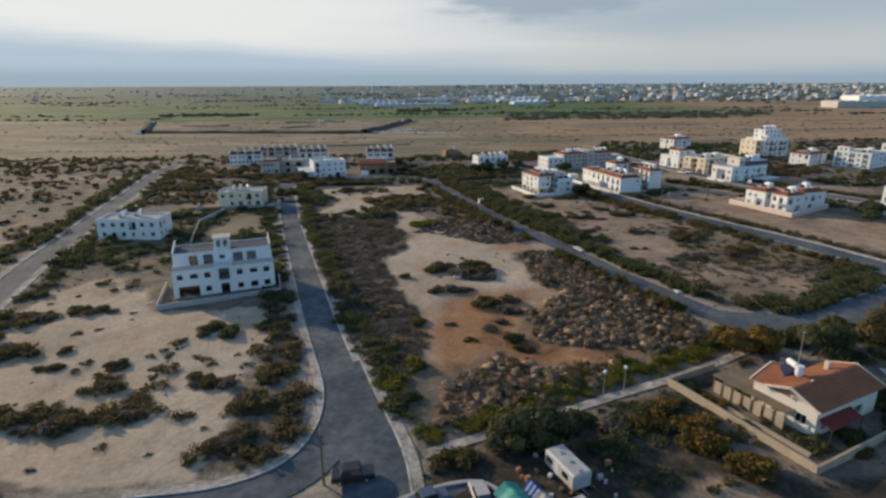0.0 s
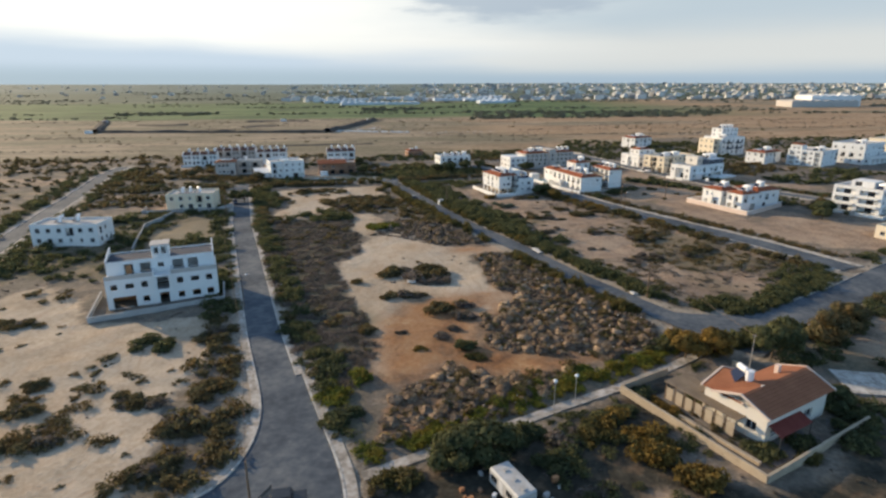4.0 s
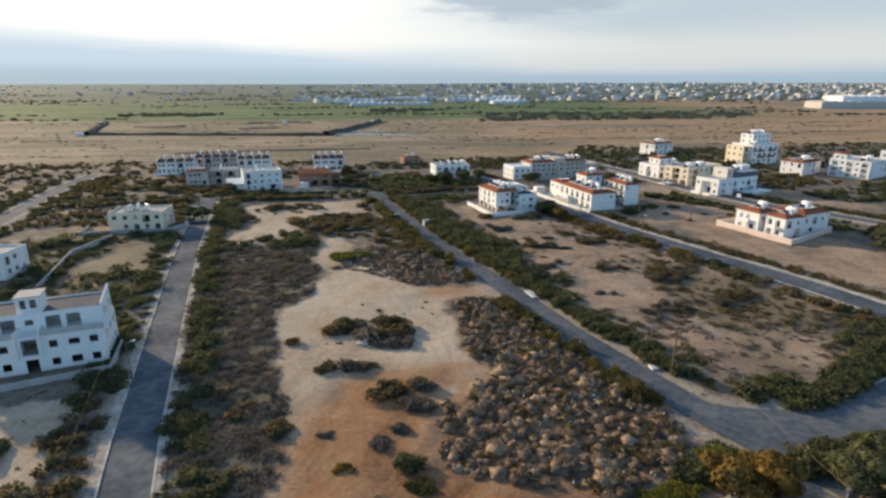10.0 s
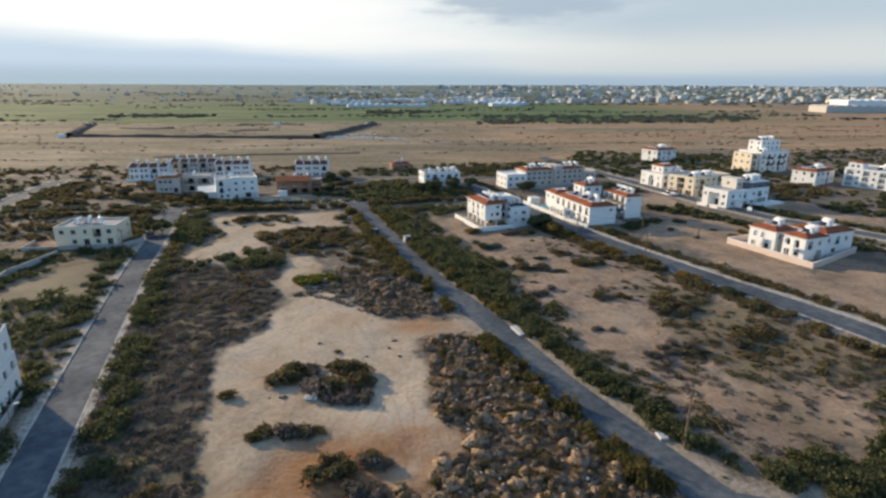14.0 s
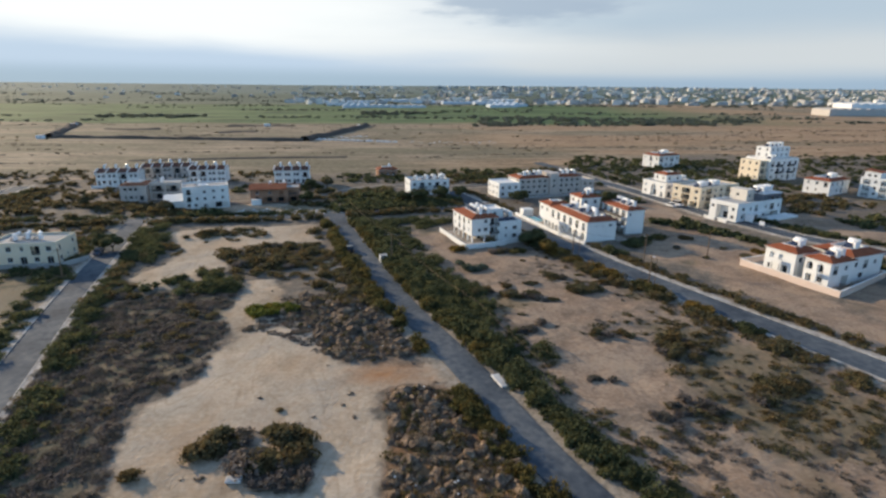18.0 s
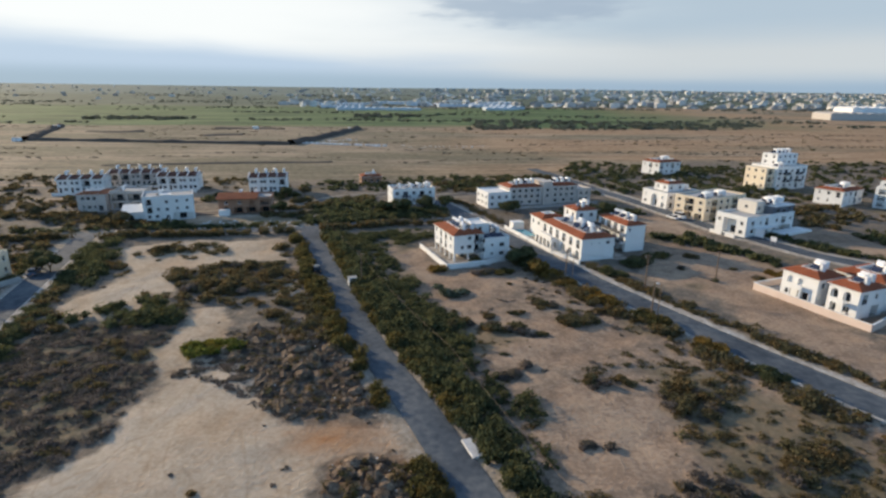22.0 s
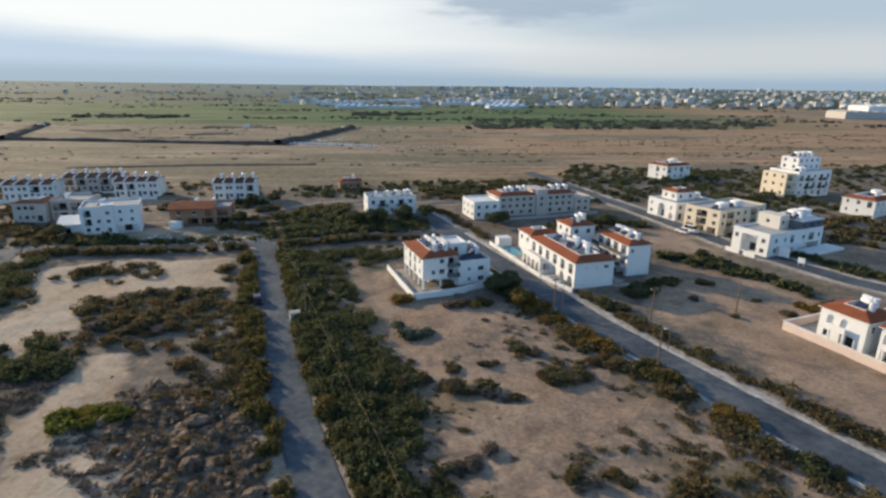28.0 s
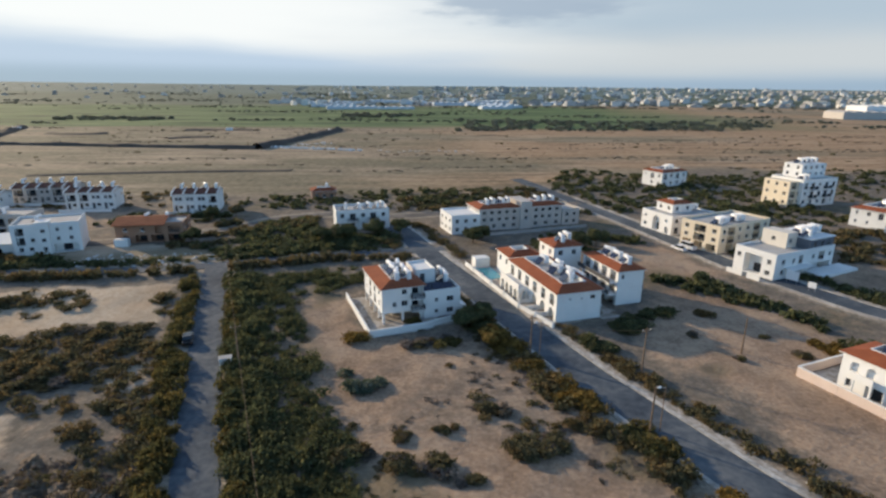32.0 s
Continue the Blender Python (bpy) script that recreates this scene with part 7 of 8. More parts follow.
def rock_mesh(seed):
    r_ = np.random.default_rng(seed)
    bm = bmesh.new()
    bmesh.ops.create_icosphere(bm, subdivisions=1, radius=1)
    for v in bm.verts:
        v.co = Vector((v.co.x * r_.uniform(0.7, 1.3), v.co.y * r_.uniform(0.6, 1.1), v.co.z * r_.uniform(0.4, 0.8)))
    bm.verts.ensure_lookup_table()
    v = np.array([q.co[:] for q in bm.verts])
    f = np.array([[w.index for w in p.verts] for p in bm.faces])
    bm.free()
    return v, f


ROCKS = [rock_mesh(i) for i in range(5)]


def heap_mesh(seed):
    r = np.random.default_rng(seed)
    bm = bmesh.new()
    bmesh.ops.create_icosphere(bm, subdivisions=2, radius=1)
    off = Vector(r.uniform(-50, 50, 3))
    for v in bm.verts:
        n = noise.noise(v.co * 1.3 + off) * 0.6 + noise.noise(v.co * 3.1 + off) * 0.5 + r.uniform(-0.16, 0.16)
        v.co *= 0.92 + n
        v.co.z = max(v.co.z, -0.25) * 0.64
    me = bpy.data.meshes.new("earth_mound")
    bm.to_mesh(me)
    bm.free()
    me.materials.append(M_MOUND)
    me.polygons.foreach_set("use_smooth", [True] * len(me.polygons))
    return me


HEAPS = [heap_mesh(i) for i in range(6)]


def put(name, me, x, y, s, tall, label, category, group, r, sink=0.0):
    ob = new(name, me)
    ob.matrix_basis = pose(x, y, ground_z(x, y) - sink, 0, 0, r.uniform(0, 360)) @ Matrix.Diagonal((s * r.uniform(0.85, 1.2), s, s * tall, 1))
    return tagged(ob, label, category, group)


r = np.random.default_rng(5)
heaps = np.concatenate([spaced(scatter(poly, count, (0.55, 1.55), seed, keep=bare), 0.62) for poly, count, seed in ((MOUND1, 2000, 51), (MOUND2, 500, 52))])
heaps = heaps[np.argsort(np.hypot(heaps[:, 0] - 22, heaps[:, 1] - 92))]
for x, y, s in heaps[:300]:
    put("earth_mound", HEAPS[r.integers(0, 6)], x, y, s, r.uniform(0.8, 1.3), "rough grey-brown heap of dumped earth and stones", "earth mound", "earth mounds on the plot", r, 0.05)
solid = []
for me in HEAPS:
    me.calc_loop_triangles()
    solid.append((np.array([v.co[:] for v in me.vertices]), np.array([t_.vertices[:] for t_ in me.loop_triangles])))
spread_stuff("spoil_heaps", solid, heaps[300:], M_MOUND, "further heaps of dumped earth and stones", "earth heaps", (0.8, 1.3))


tops, feet = heaps.copy(), np.concatenate([heaps, heaps])
tops[:, :2] += r.normal(0, 0.25, (len(tops), 2)) * tops[:, 2:]
tops[:, 2] *= r.uniform(0.45, 0.85, len(tops))
feet[:, :2] += r.normal(0, 0.6, (len(feet), 2)) * feet[:, 2:]
feet[:, 2] *= r.uniform(0.35, 0.65, len(feet))
spread_stuff("heap_scrub", TWIG, tops[1::2], LEAF["olive"], "dry olive-brown weeds grown over the spoil heaps", "scrub", (0.6, 1.0), lift=0.7)
spread_stuff("heap_scrub", TWIG, tops[::2], LEAF["straw"], "dry straw-coloured weeds grown over the spoil heaps", "scrub", (0.6, 1.0), lift=0.7)
spread_stuff("heap_scrub", TWIG, feet[::2], LEAF["dry"], "dry grey-brown weeds between the spoil heaps", "scrub", (0.7, 1.1), lift=0.1)
spread_stuff("heap_scrub", MIDDLE, feet[1::4], LEAF["hedge"], "olive-brown weeds between the spoil heaps", "scrub", (0.7, 1.1), lift=0.1)
specks = heaps[::4].copy()
specks[:, :2] += r.normal(0, 0.5, (len(specks), 2))
specks[:, 2] = r.uniform(0.07, 0.18, len(specks))
spread_stuff("pale_stones", ROCKS, specks, M_LITTER, "pale stones and litter strewn over the spoil heaps", "stones", (0.8, 1.3), lift=3.0)


stones = np.concatenate([scatter(MOUND1, 260, (0.06, 0.2), 53, keep=bare), scatter(MOUND2, 150, (0.08, 0.25), 54), scatter(BROWN, 160, (0.1, 0.25), 55, keep=bare)])
spread_stuff("rubble_stones", ROCKS, stones, M_MOUND, "loose grey stones among the heaps", "stones", (0.8, 1.3))
pale = np.concatenate([along("plot_road", 1, 0.6, 2.6, 60, 226, 2.2, (0.08, 0.28), 56), along("plot_road", -1, 0.6, 2.4, 60, 226, 2.0, (0.08, 0.3), 57),
                       along("middle_road", 1, 0.5, 2.2, 104, 236, 3.0, (0.08, 0.3), 58), along("east_road", 1, 1.8, 1.6, 130, 260, 3.5, (0.08, 0.25), 59)])
spread_stuff("pale_rubble", ROCKS, pale, M_LITTER, "bleached stones and litter on the road verges", "rubble", (0.8, 1.3))
dump = scatter([(-48, 246), (-6, 248), (-8, 258), (-44, 256)], 240, (0.15, 0.6), 60, free=False)
spread_stuff("dumped_rubble", ROCKS, dump, M_LITTER, "pale dumped rubble beside the dirt track", "rubble", (0.6, 1.2))

# ---- single bushes and thickets ----


def grown_together(v, f):
    """Drops the stray blades that touch no other, so that a clump is one mass."""
    t = v[f]
    lo, hi = t.min(1) + 0.01, t.max(1) - 0.01
    touch = (lo[:, None] <= hi[None]).all(2) & (hi[:, None] >= lo[None]).all(2)
    held = np.zeros(len(f), bool)
    held[np.argmax(touch.sum(1))] = True
    for _ in range(60):
        held = touch[held].any(0) | held
    kept = t[held].reshape(-1, 3)
    return kept, np.arange(len(kept)).reshape(-1, 3)


CLUMP = [grown_together(*leafy(430, 0.105, 200 + j, 0.75, 7, core=False, spread=0.25)) for j in range(4)]
CLUMPS = {}
WORDS = {"hedge": "olive-brown thicket beside the lane", "green": "dark green thicket on bare ground", "olive": "olive-brown thicket of bushes on pale sand", "dry": "dry grey-brown thicket on pale sand", "lush": "bright green leafy thicket by the road", "rust": "rusty orange-brown thicket by the road", "cactus": "grey-green prickly cactus clump on sand"}
r = np.random.default_rng(77)


def grown(name, x, y, rows, kind, label, category, group):
    """A plant mass from a few clumps: rows of dx, dy, size, height."""
    def clump(dx, dy, s, tall):
        k = int(r.integers(0, 4))
        key = kind if kind != "olive" or r.random() < 0.8 else "dry"
        if (key, k) not in CLUMPS:
            CLUMPS[key, k] = mesh_from("clump", *CLUMP[k])
            CLUMPS[key, k].materials.append(LEAF[key])
        return CLUMPS[key, k], pose(dx, dy, ground_z(x + dx, y + dy) - 0.05, 0, 0, r.uniform(0, 360)) @ Matrix.Diagonal((s, s, s * tall, 1))

    if len(rows) == 1:
        me, m = clump(*rows[0])
        ob = new(name, me)
        ob.matrix_basis = pose(x, y, 0) @ m
        return tagged(ob, label, category, group)
    ob = thing(name, pose(x, y, 0), label, category, group)
    for one in rows:
        me, m = clump(*one)
        part("clump", me, me.materials[0], ob, m=m)
    return ob


def thicket(x, y, rx, ry, n, size, key, turn=0.0, tall=0.8, group="thickets on the plots"):
    """Bushes grown together in an oval."""
    rows = []
    c, s = math.cos(radians(turn)), math.sin(radians(turn))
    for i in range(n if n == 1 else int(n * 1.4)):
        a, q = r.uniform(0, 6.283), math.sqrt(r.uniform(0, 1))
        u, v = math.cos(a) * q * rx, math.sin(a) * q * ry
        rows.append((u * c - v * s, u * s + v * c, size * r.uniform(0.8, 1.45), tall * r.uniform(0.7, 1.2)))
    if n == 1:
        return grown("bush", x, y, rows, key, WORDS[key].replace("thicket of bushes", "bush").replace("thicket", "bush"), "bush", "single bushes")
    return grown("thicket", x, y, rows, key, WORDS[key], "thicket", group)


# open plot
for a in ((3.0, 122.5, 7.4, 5.2, 17, 2.0, "olive"), (8, 117.5, 3.5, 1.4, 6, 1.3, "dry"), (-2, 123, 2.5, 2.0, 4, 1.6, "olive"), (9, 121, 2.5, 2.0, 4, 1.3, "dry"), (1.2, 109, 4.2, 1.3, 7, 1.5, "olive"),
          (7.4, 102.3, 3.6, 2.0, 6, 1.6, "olive"), (12.4, 103, 1.8, 1.2, 3, 1.6, "olive"), (-9.7, 118.3, 0.6, 0.6, 2, 1.1, "olive"), (7.7, 90.5, 1.4, 1.0, 4, 1.0, "dry"), (4.5, 86.0, 1.2, 0.8, 3, 0.7, "rust"), (1.2, 92.4, 1.0, 0.7, 3, 0.6, "dry"), (10.2, 93.6, 1.4, 0.8, 4, 0.9, "dry"), (11.7, 86.4, 1.6, 1.2, 4, 1.3, "green"), (13.2, 83.1, 1.2, 1.0, 3, 1.1, "hedge"), (-5.3, 93.4, 1.2, 1.6, 4, 1.2, "olive"), (12.6, 98.7, 2.0, 1.0, 5, 1.3, "dry"), (-7.2, 165.6, 4.8, 1.6, 12, 1.9, "lush"),
          (-40, 223, 7, 2.0, 9, 1.7, "olive"), (-14, 210, 7, 3.0, 9, 1.6, "olive"), (-16, 194, 8, 4.5, 16, 1.8, "olive"), (-22, 178, 5, 2.5, 8, 1.7, "green"), (-40, 174, 4, 2, 5, 1.6, "olive"),
          (3.5, 131.5, 0.5, 0.5, 1, 0.8, "olive"), (-6.5, 74.5, 2.4, 6, 9, 1.5, "lush"), (-9.5, 80, 1.4, 4, 5, 1.5, "green"), (-6, 67, 2, 3, 5, 1.5, "green"), (24, 74.5, 9, 1.4, 12, 1.0, "lush"), (38, 80, 5, 1.3, 8, 1.2, "lush"), (47.5, 86.5, 2.4, 1.6, 6, 1.5, "lush"), (44, 84, 2.4, 1.6, 6, 1.6, "green"), (58, 85.2, 2.0, 1.4, 5, 1.9, "green"), (62.5, 87.4, 2.4, 1.3, 6, 1.9, "green"), (68, 88.6, 2.6, 1.3, 6, 2.0, "green"), (50, 83.8, 2.2, 1.6, 6, 2.0, "rust"), (9, 64.5, 6, 1.4, 9, 1.2, "lush")):
    thicket(*a[:7], turn=25 if a[1] < 82 and a[0] > 5 else (-20 if a[1] < 82 else 8))
# sandy plot west of the road
for a in ((-70, 99, 5.3, 1.8, 9, 1.3, "olive"), (-79, 94.5, 4.2, 4, 9, 1.7, "olive"), (-72.5, 81, 4, 3.6, 8, 1.7, "olive"), (-63.2, 82, 1.2, 0.8, 2, 1.0, "olive"), (-62.7, 76, 3.2, 0.9, 5, 0.9, "olive"),
          (-52.4, 76.8, 1.7, 1.1, 4, 1.1, "olive"), (-50.2, 70.3, 3.6, 1.3, 7, 1.3, "olive"), (-51.5, 62.2, 5.6, 2.6, 12, 1.7, "olive"), (-42.8, 62.3, 3.6, 1.6, 7, 1.3, "olive"), (-34.2, 71.6, 3.4, 1.5, 8, 1.3, "olive"),
          (-36.5, 73.5, 1.8, 1, 3, 1.1, "olive"), (-41, 89.3, 3.2, 2.4, 7, 1.7, "green"), (-32, 93, 3.6, 3.0, 7, 1.7, "olive"), (-25, 74, 2.8, 3.4, 6, 1.7, "olive"), (-26, 65, 3.6, 2.6, 6, 1.6, "olive"),
          (-26, 58, 3.6, 2.2, 7, 1.5, "olive"), (-58.5, 63, 4, 2.2, 6, 1.6, "olive"), (-66, 88, 1, 1, 2, 0.7, "olive")):
    thicket(*a[:7], tall=0.7)
for i in range(14):
    grown("bush", -44.0 + 0.3 * math.sin(i * 2.1) - i * 0.12, 69 + i * 1.35, [(0, 0, r.uniform(0.3, 0.5), 0.8)], "olive", "small dark bush in a line on pale sand", "bush", "line of small bushes")
# plot beside the east road
for a in ((33.6, 191.2, 2.6, 1.4, 7, 1.6, "cactus"), (34.4, 175, 2.6, 1.6, 5, 1.5, "olive"), (40.5, 179.2, 1.4, 0.9, 4, 1.0, "olive"), (45.4, 180.8, 1.8, 0.7, 4, 0.9, "olive"), (44.2, 173, 2.6, 1.6, 6, 1.5, "olive"),
          (48.3, 171.3, 1.4, 0.9, 3, 1.1, "olive"), (52, 184.8, 2.2, 1.4, 6, 1.2, "olive"), (39.6, 174, 1.4, 1.2, 3, 1.3, "olive"), (57.2, 177.3, 3.8, 2.4, 11, 1.5, "olive"), (45.9, 197.8, 0.6, 0.4, 1, 0.8, "olive"),
          (33.9, 181.7, 0.6, 0.4, 1, 0.8, "olive"), (31.2, 194, 1, 1, 1, 1.2, "cactus"), (61.2, 181, 3, 1.4, 5, 1.2, "olive"), (42, 158, 3.4, 1.5, 5, 1.0, "dry"), (57, 155.6, 5, 2.2, 8, 1.1, "olive"), (67, 150, 5, 4, 14, 1.4, "olive"),
          (59, 131.5, 6, 3, 12, 1.1, "dry"), (50, 139.6, 3, 1.2, 4, 0.9, "dry"), (75, 137, 6, 3, 12, 1.6, "olive"), (39.7, 173, 1.5, 1, 2, 1.2, "olive"),
          (46.5, 205.6, 2.6, 0.8, 5, 1.2, "hedge"), (40.6, 212.5, 0.9, 2.4, 4, 1.4, "hedge"), (51.8, 216, 2.6, 1.6, 6, 1.9, "green"), (53.5, 210, 2.4, 3, 7, 2.0, "green"), (56.5, 203.5, 1.8, 2.6, 6, 1.8, "rust"), (60.4, 196.5, 1.6, 3, 6, 1.6, "rust"), (64.5, 188, 1.9, 3, 7, 1.8, "rust"), (70.5, 178, 2.0, 3, 7, 1.7, "hedge"), (76.2, 166.5, 1.8, 3, 6, 1.7, "rust"), (82, 156, 1.8, 3, 6, 1.6, "green"),
          (43, 206, 5, 1, 6, 1.4, "olive"), (30, 207.5, 1.5, 1, 3, 1.5, "rust"), (72, 205, 2.2, 2.4, 6, 1.9, "green"), (79, 211.5, 4, 1.6, 8, 1.8, "green"), (87, 218, 4, 1.8, 6, 1.7, "green"),
          (96.3, 217.6, 2, 1.2, 4, 1.4, "olive"), (104, 201, 1.6, 1, 4, 1.5, "olive"), (89.4, 208.6, 1.2, 0.7, 3, 0.8, "olive"), (93, 200, 1.4, 0.6, 3, 0.7, "olive"), (102, 208, 1.4, 0.4, 3, 0.8, "olive"), (110, 203, 3, 2.4, 6, 1.5, "rust")):
    thicket(*a[:7], turn=25)
# yard of the bungalow and the ground before it
for a in ((42.5, 62, 0.8, 4, 6, 0.9, "olive"), (38.5, 66, 0.8, 4, 5, 1.0, "rust"), (46, 57, 1.6, 0.8, 4, 1.3, "green"), (51, 58.5, 1.6, 0.8, 4, 1.2, "green"), (32.6, 57.6, 2.6, 2.0, 7, 2.1, "rust"), (34.7, 52.6, 2.2, 1.6, 5, 1.9, "rust"), (29, 64, 1.6, 1.2, 4, 1.5, "rust"), (43.6, 66.5, 0.8, 3.5, 6, 1.0, "green"), (20, 56, 3.5, 1.5, 6, 1.4, "green"), (26.5, 60.5, 3, 1.2, 5, 1.4, "hedge"), (28, 64.5, 2.0, 1.2, 4, 1.3, "green"),
          (22, 60.5, 3, 1.2, 4, 1.3, "dry"), (18, 62, 2, 0.8, 4, 1.2, "green"), (2.2, 54.4, 2.6, 1.3, 7, 1.5, "hedge"), (32, 61, 1.6, 1.6, 4, 1.7, "rust"), (1, 53.5, 2.5, 1, 5, 1.2, "olive"), (36, 71.5, 1.4, 1.4, 4, 1.3, "green"), (24, 52, 3, 1, 3, 1.1, "dry"), (61, 66, 2.4, 4, 8, 1.7, "green"), (47.6, 70.5, 1.0, 1.0, 3, 1.2, "rust"), (44.6, 58.5, 1.2, 0.8, 4, 1.3, "green"), (49.5, 55.6, 1.2, 0.8, 4, 1.2, "hedge"), (17.5, 61.4, 2.2, 1.2, 5, 1.7, "green"), (22.4, 61.6, 2.4, 1.0, 6, 1.3, "green"), (27, 63.6, 2.4, 1.0, 6, 1.2, "hedge"), (32, 66.4, 2.0, 1.0, 5, 1.2, "green"), (60, 60, 4, 3, 8, 1.8, "green")):
    thicket(*a[:7], turn=25, group="thickets near the bungalow")

# ---- trees ----


def tree(x, y, height, radius, key, label, seed, blades=2600, low=0.55):
    r_ = np.random.default_rng(seed)
    o = thing("tree", pose(x, y, ground_z(x, y) - 0.1, 0, 0, r_.uniform(0, 360)), label, "tree", "trees by the junction")
    bm = bmesh.new()
    tube(bm, (0, 0, 0), (0.1, 0.05, height * 0.45), 0.2, 0.13, 8)
    part("trunk", bm, M_BARK, o)
    tips = []
    for i in range(7):
        a = i * 0.9 + r_.uniform(-0.3, 0.3)
        tip = (math.cos(a) * radius * r_.uniform(0.45, 0.75), math.sin(a) * radius * r_.uniform(0.45, 0.75), height * r_.uniform(low, 0.85))
        part("limb", tube(bmesh.new(), (0.08, 0.04, height * r_.uniform(0.25, 0.42)), tip, 0.09, 0.03, 5), M_BARK, o)
        tips.append(tip)
    tips = np.array(tips + [(0, 0, height * 0.82), (radius * 0.3, 0, height * 0.9)])
    k = r_.integers(0, len(tips), blades)
    d = r_.normal(size=(blades, 3))
    d /= np.linalg.norm(d, axis=1)[:, None]
    p = tips[k] + d * (radius * 0.52 * r_.uniform(0.2, 1.1, blades) ** 0.5)[:, None] * [1, 1, 0.72]
    a = np.cross(d, r_.normal(size=(blades, 3)))
    a /= np.linalg.norm(a, axis=1)[:, None]
    b = np.cross(d, a)
    s = 0.21 * r_.uniform(0.6, 1.4, blades)[:, None]
    v = np.stack([p - a * s - b * s * 0.5, p + a * s - b * s * 0.5, p + b * s * 1.5], 1).reshape(-1, 3)
    me = mesh_from("crown", v, np.arange(3 * blades).reshape(-1, 3))
    part("crown", me, LEAF[key], o)
    return o


for i, (x, y, hgt, rad, key, label) in enumerate((
        (46.8, 81.0, 4.6, 3.0, "rust", "yellow-brown tree at the bungalow's corner"), (52.0, 81.8, 4.2, 2.4, "rust", "yellow-brown tree beside the junction"),
        (60.5, 80.5, 5.4, 3.6, "green", "dark round tree behind the bungalow"), (64.5, 83.5, 4.8, 3.0, "green", "dark round tree behind the bungalow"), (73.5, 86.0, 5.0, 3.6, "olive", "olive-green tree beside the side road"), (80, 90, 4.6, 3.2, "olive", "olive-green tree beside the side road"),
        (8.6, 57.6, 3.8, 3.0, "green", "dark round tree beside the concrete lane"), (13.2, 58.6, 4.0, 3.4, "green", "dark spreading tree beside the concrete lane"), (60.5, 66.5, 3.0, 2.0, "green", "dark round tree behind the bungalow"),
        (-60.5, 205, 4.6, 2.6, "green", "dark tree beside the cream house"), (-64.5, 208, 4.2, 2.4, "green", "dark tree beside the cream house"), (-23.5, 266, 4.4, 2.6, "green", "dark tree by the brown house"), (82, 262, 4.6, 3.0, "green", "dark tree behind the red-roofed court"), (88, 266, 4.4, 2.8, "green", "dark tree behind the red-roofed court"),
        (54, 268, 4.4, 2.6, "green", "dark tree before the grey apartments"), (57, 271, 3.8, 2.2, "green", "dark tree before the grey apartments"), (125, 246, 3.6, 2.0, "green", "dark tree beside the modern house"),
        (131, 170.5, 4.0, 2.8, "green", "dark tree beside the walled villas"), (134.5, 173, 4.4, 3.0, "green", "dark tree beside the walled villas"), (137, 178, 4.2, 2.8, "olive", "olive-green tree between the villas"), (129, 166, 3.4, 2.4, "green", "dark tree beside the walled villas"),
        (49.5, 211.5, 3.6, 2.6, "green", "dark tree before the white house"), (54.0, 204.5, 3.4, 2.4, "rust", "yellow-brown tree beside the road"), (52.5, 213.5, 3.8, 2.4, "green", "dark tree before the white house"),
        (-68, 250, 4.2, 2.6, "olive", "olive-green tree before the tall white house"), (-28, 292, 4.6, 2.4, "green", "dark tree between the terraced houses"), (-22, 296, 4.2, 2.4, "olive", "olive-green tree beside the terraced houses"), (12, 268, 4.4, 3.0, "green", "dark tree before the white house"),
        (18, 270, 4.6, 3.2, "green", "dark tree before the white house"), (26, 274, 4.8, 3.2, "green", "dark tree before the white house"), (33, 277, 4.4, 2.8, "green", "dark tree before the white house"), (-100, 258, 3.8, 2.4, "olive", "olive-green tree before the grey house"))):
    tree(x, y, hgt, rad, key, label, 300 + i, 2600 if i > 8 else 3200, 0.55 if i > 8 else 0.24)

# ---- poles, wires, lamps ----


def utility_pole(x, y, h, label="brown timber utility pole with crossarm", arm=True, lean=0.0):
    o = thing("utility_pole", pose(x, y, gz(x, y), lean, 0, 24), label, "utility pole", "utility poles")
    bm = bmesh.new()
    tube(bm, (0, 0, -0.3), (0, 0, h), 0.16, 0.1, 8)
    part("pole", bm, M_POLE, o)
    if arm:
        part("crossarm", box(-0.8, 0.8, -0.06, 0.06, h - 0.5, h - 0.38), M_POLE, o)
        for u in (-0.7, 0, 0.7):
            bm = bmesh.new()
            tube(bm, (u, 0, h - 0.38), (u, 0, h - 0.16), 0.05, 0.03, 6)
            part("insulator", bm, M_TANK, o)
    return o


def street_lamp(x, y, h, yaw=0, globe=False):
    o = thing("street_lamp", pose(x, y, gz(x, y), 0, 0, yaw), "slim grey street lamp with a white head", "street lamp", "street lamps")
    bm = bmesh.new()
    tube(bm, (0, 0, -0.2), (0, 0, h), 0.08, 0.05, 8)
    part("post", bm, M_POLE if not globe else M_STEEL, o)
    if globe:
        bm = bmesh.new()
        bmesh.ops.create_icosphere(bm, subdivisions=2, radius=0.28, matrix=Matrix.Translation((0, 0, h + 0.2)))
        part("globe", bm, M_TANK, o)
    else:
        bm = bmesh.new()
        tube(bm, (0, 0, h - 0.1), (0.9, 0, h + 0.1), 0.04, seg=6)
        part("bracket", bm, M_STEEL, o)
        part("lamp_head", box(0.7, 1.3, -0.13, 0.13, h + 0.05, h + 0.2, 0.04), M_TANK, o)


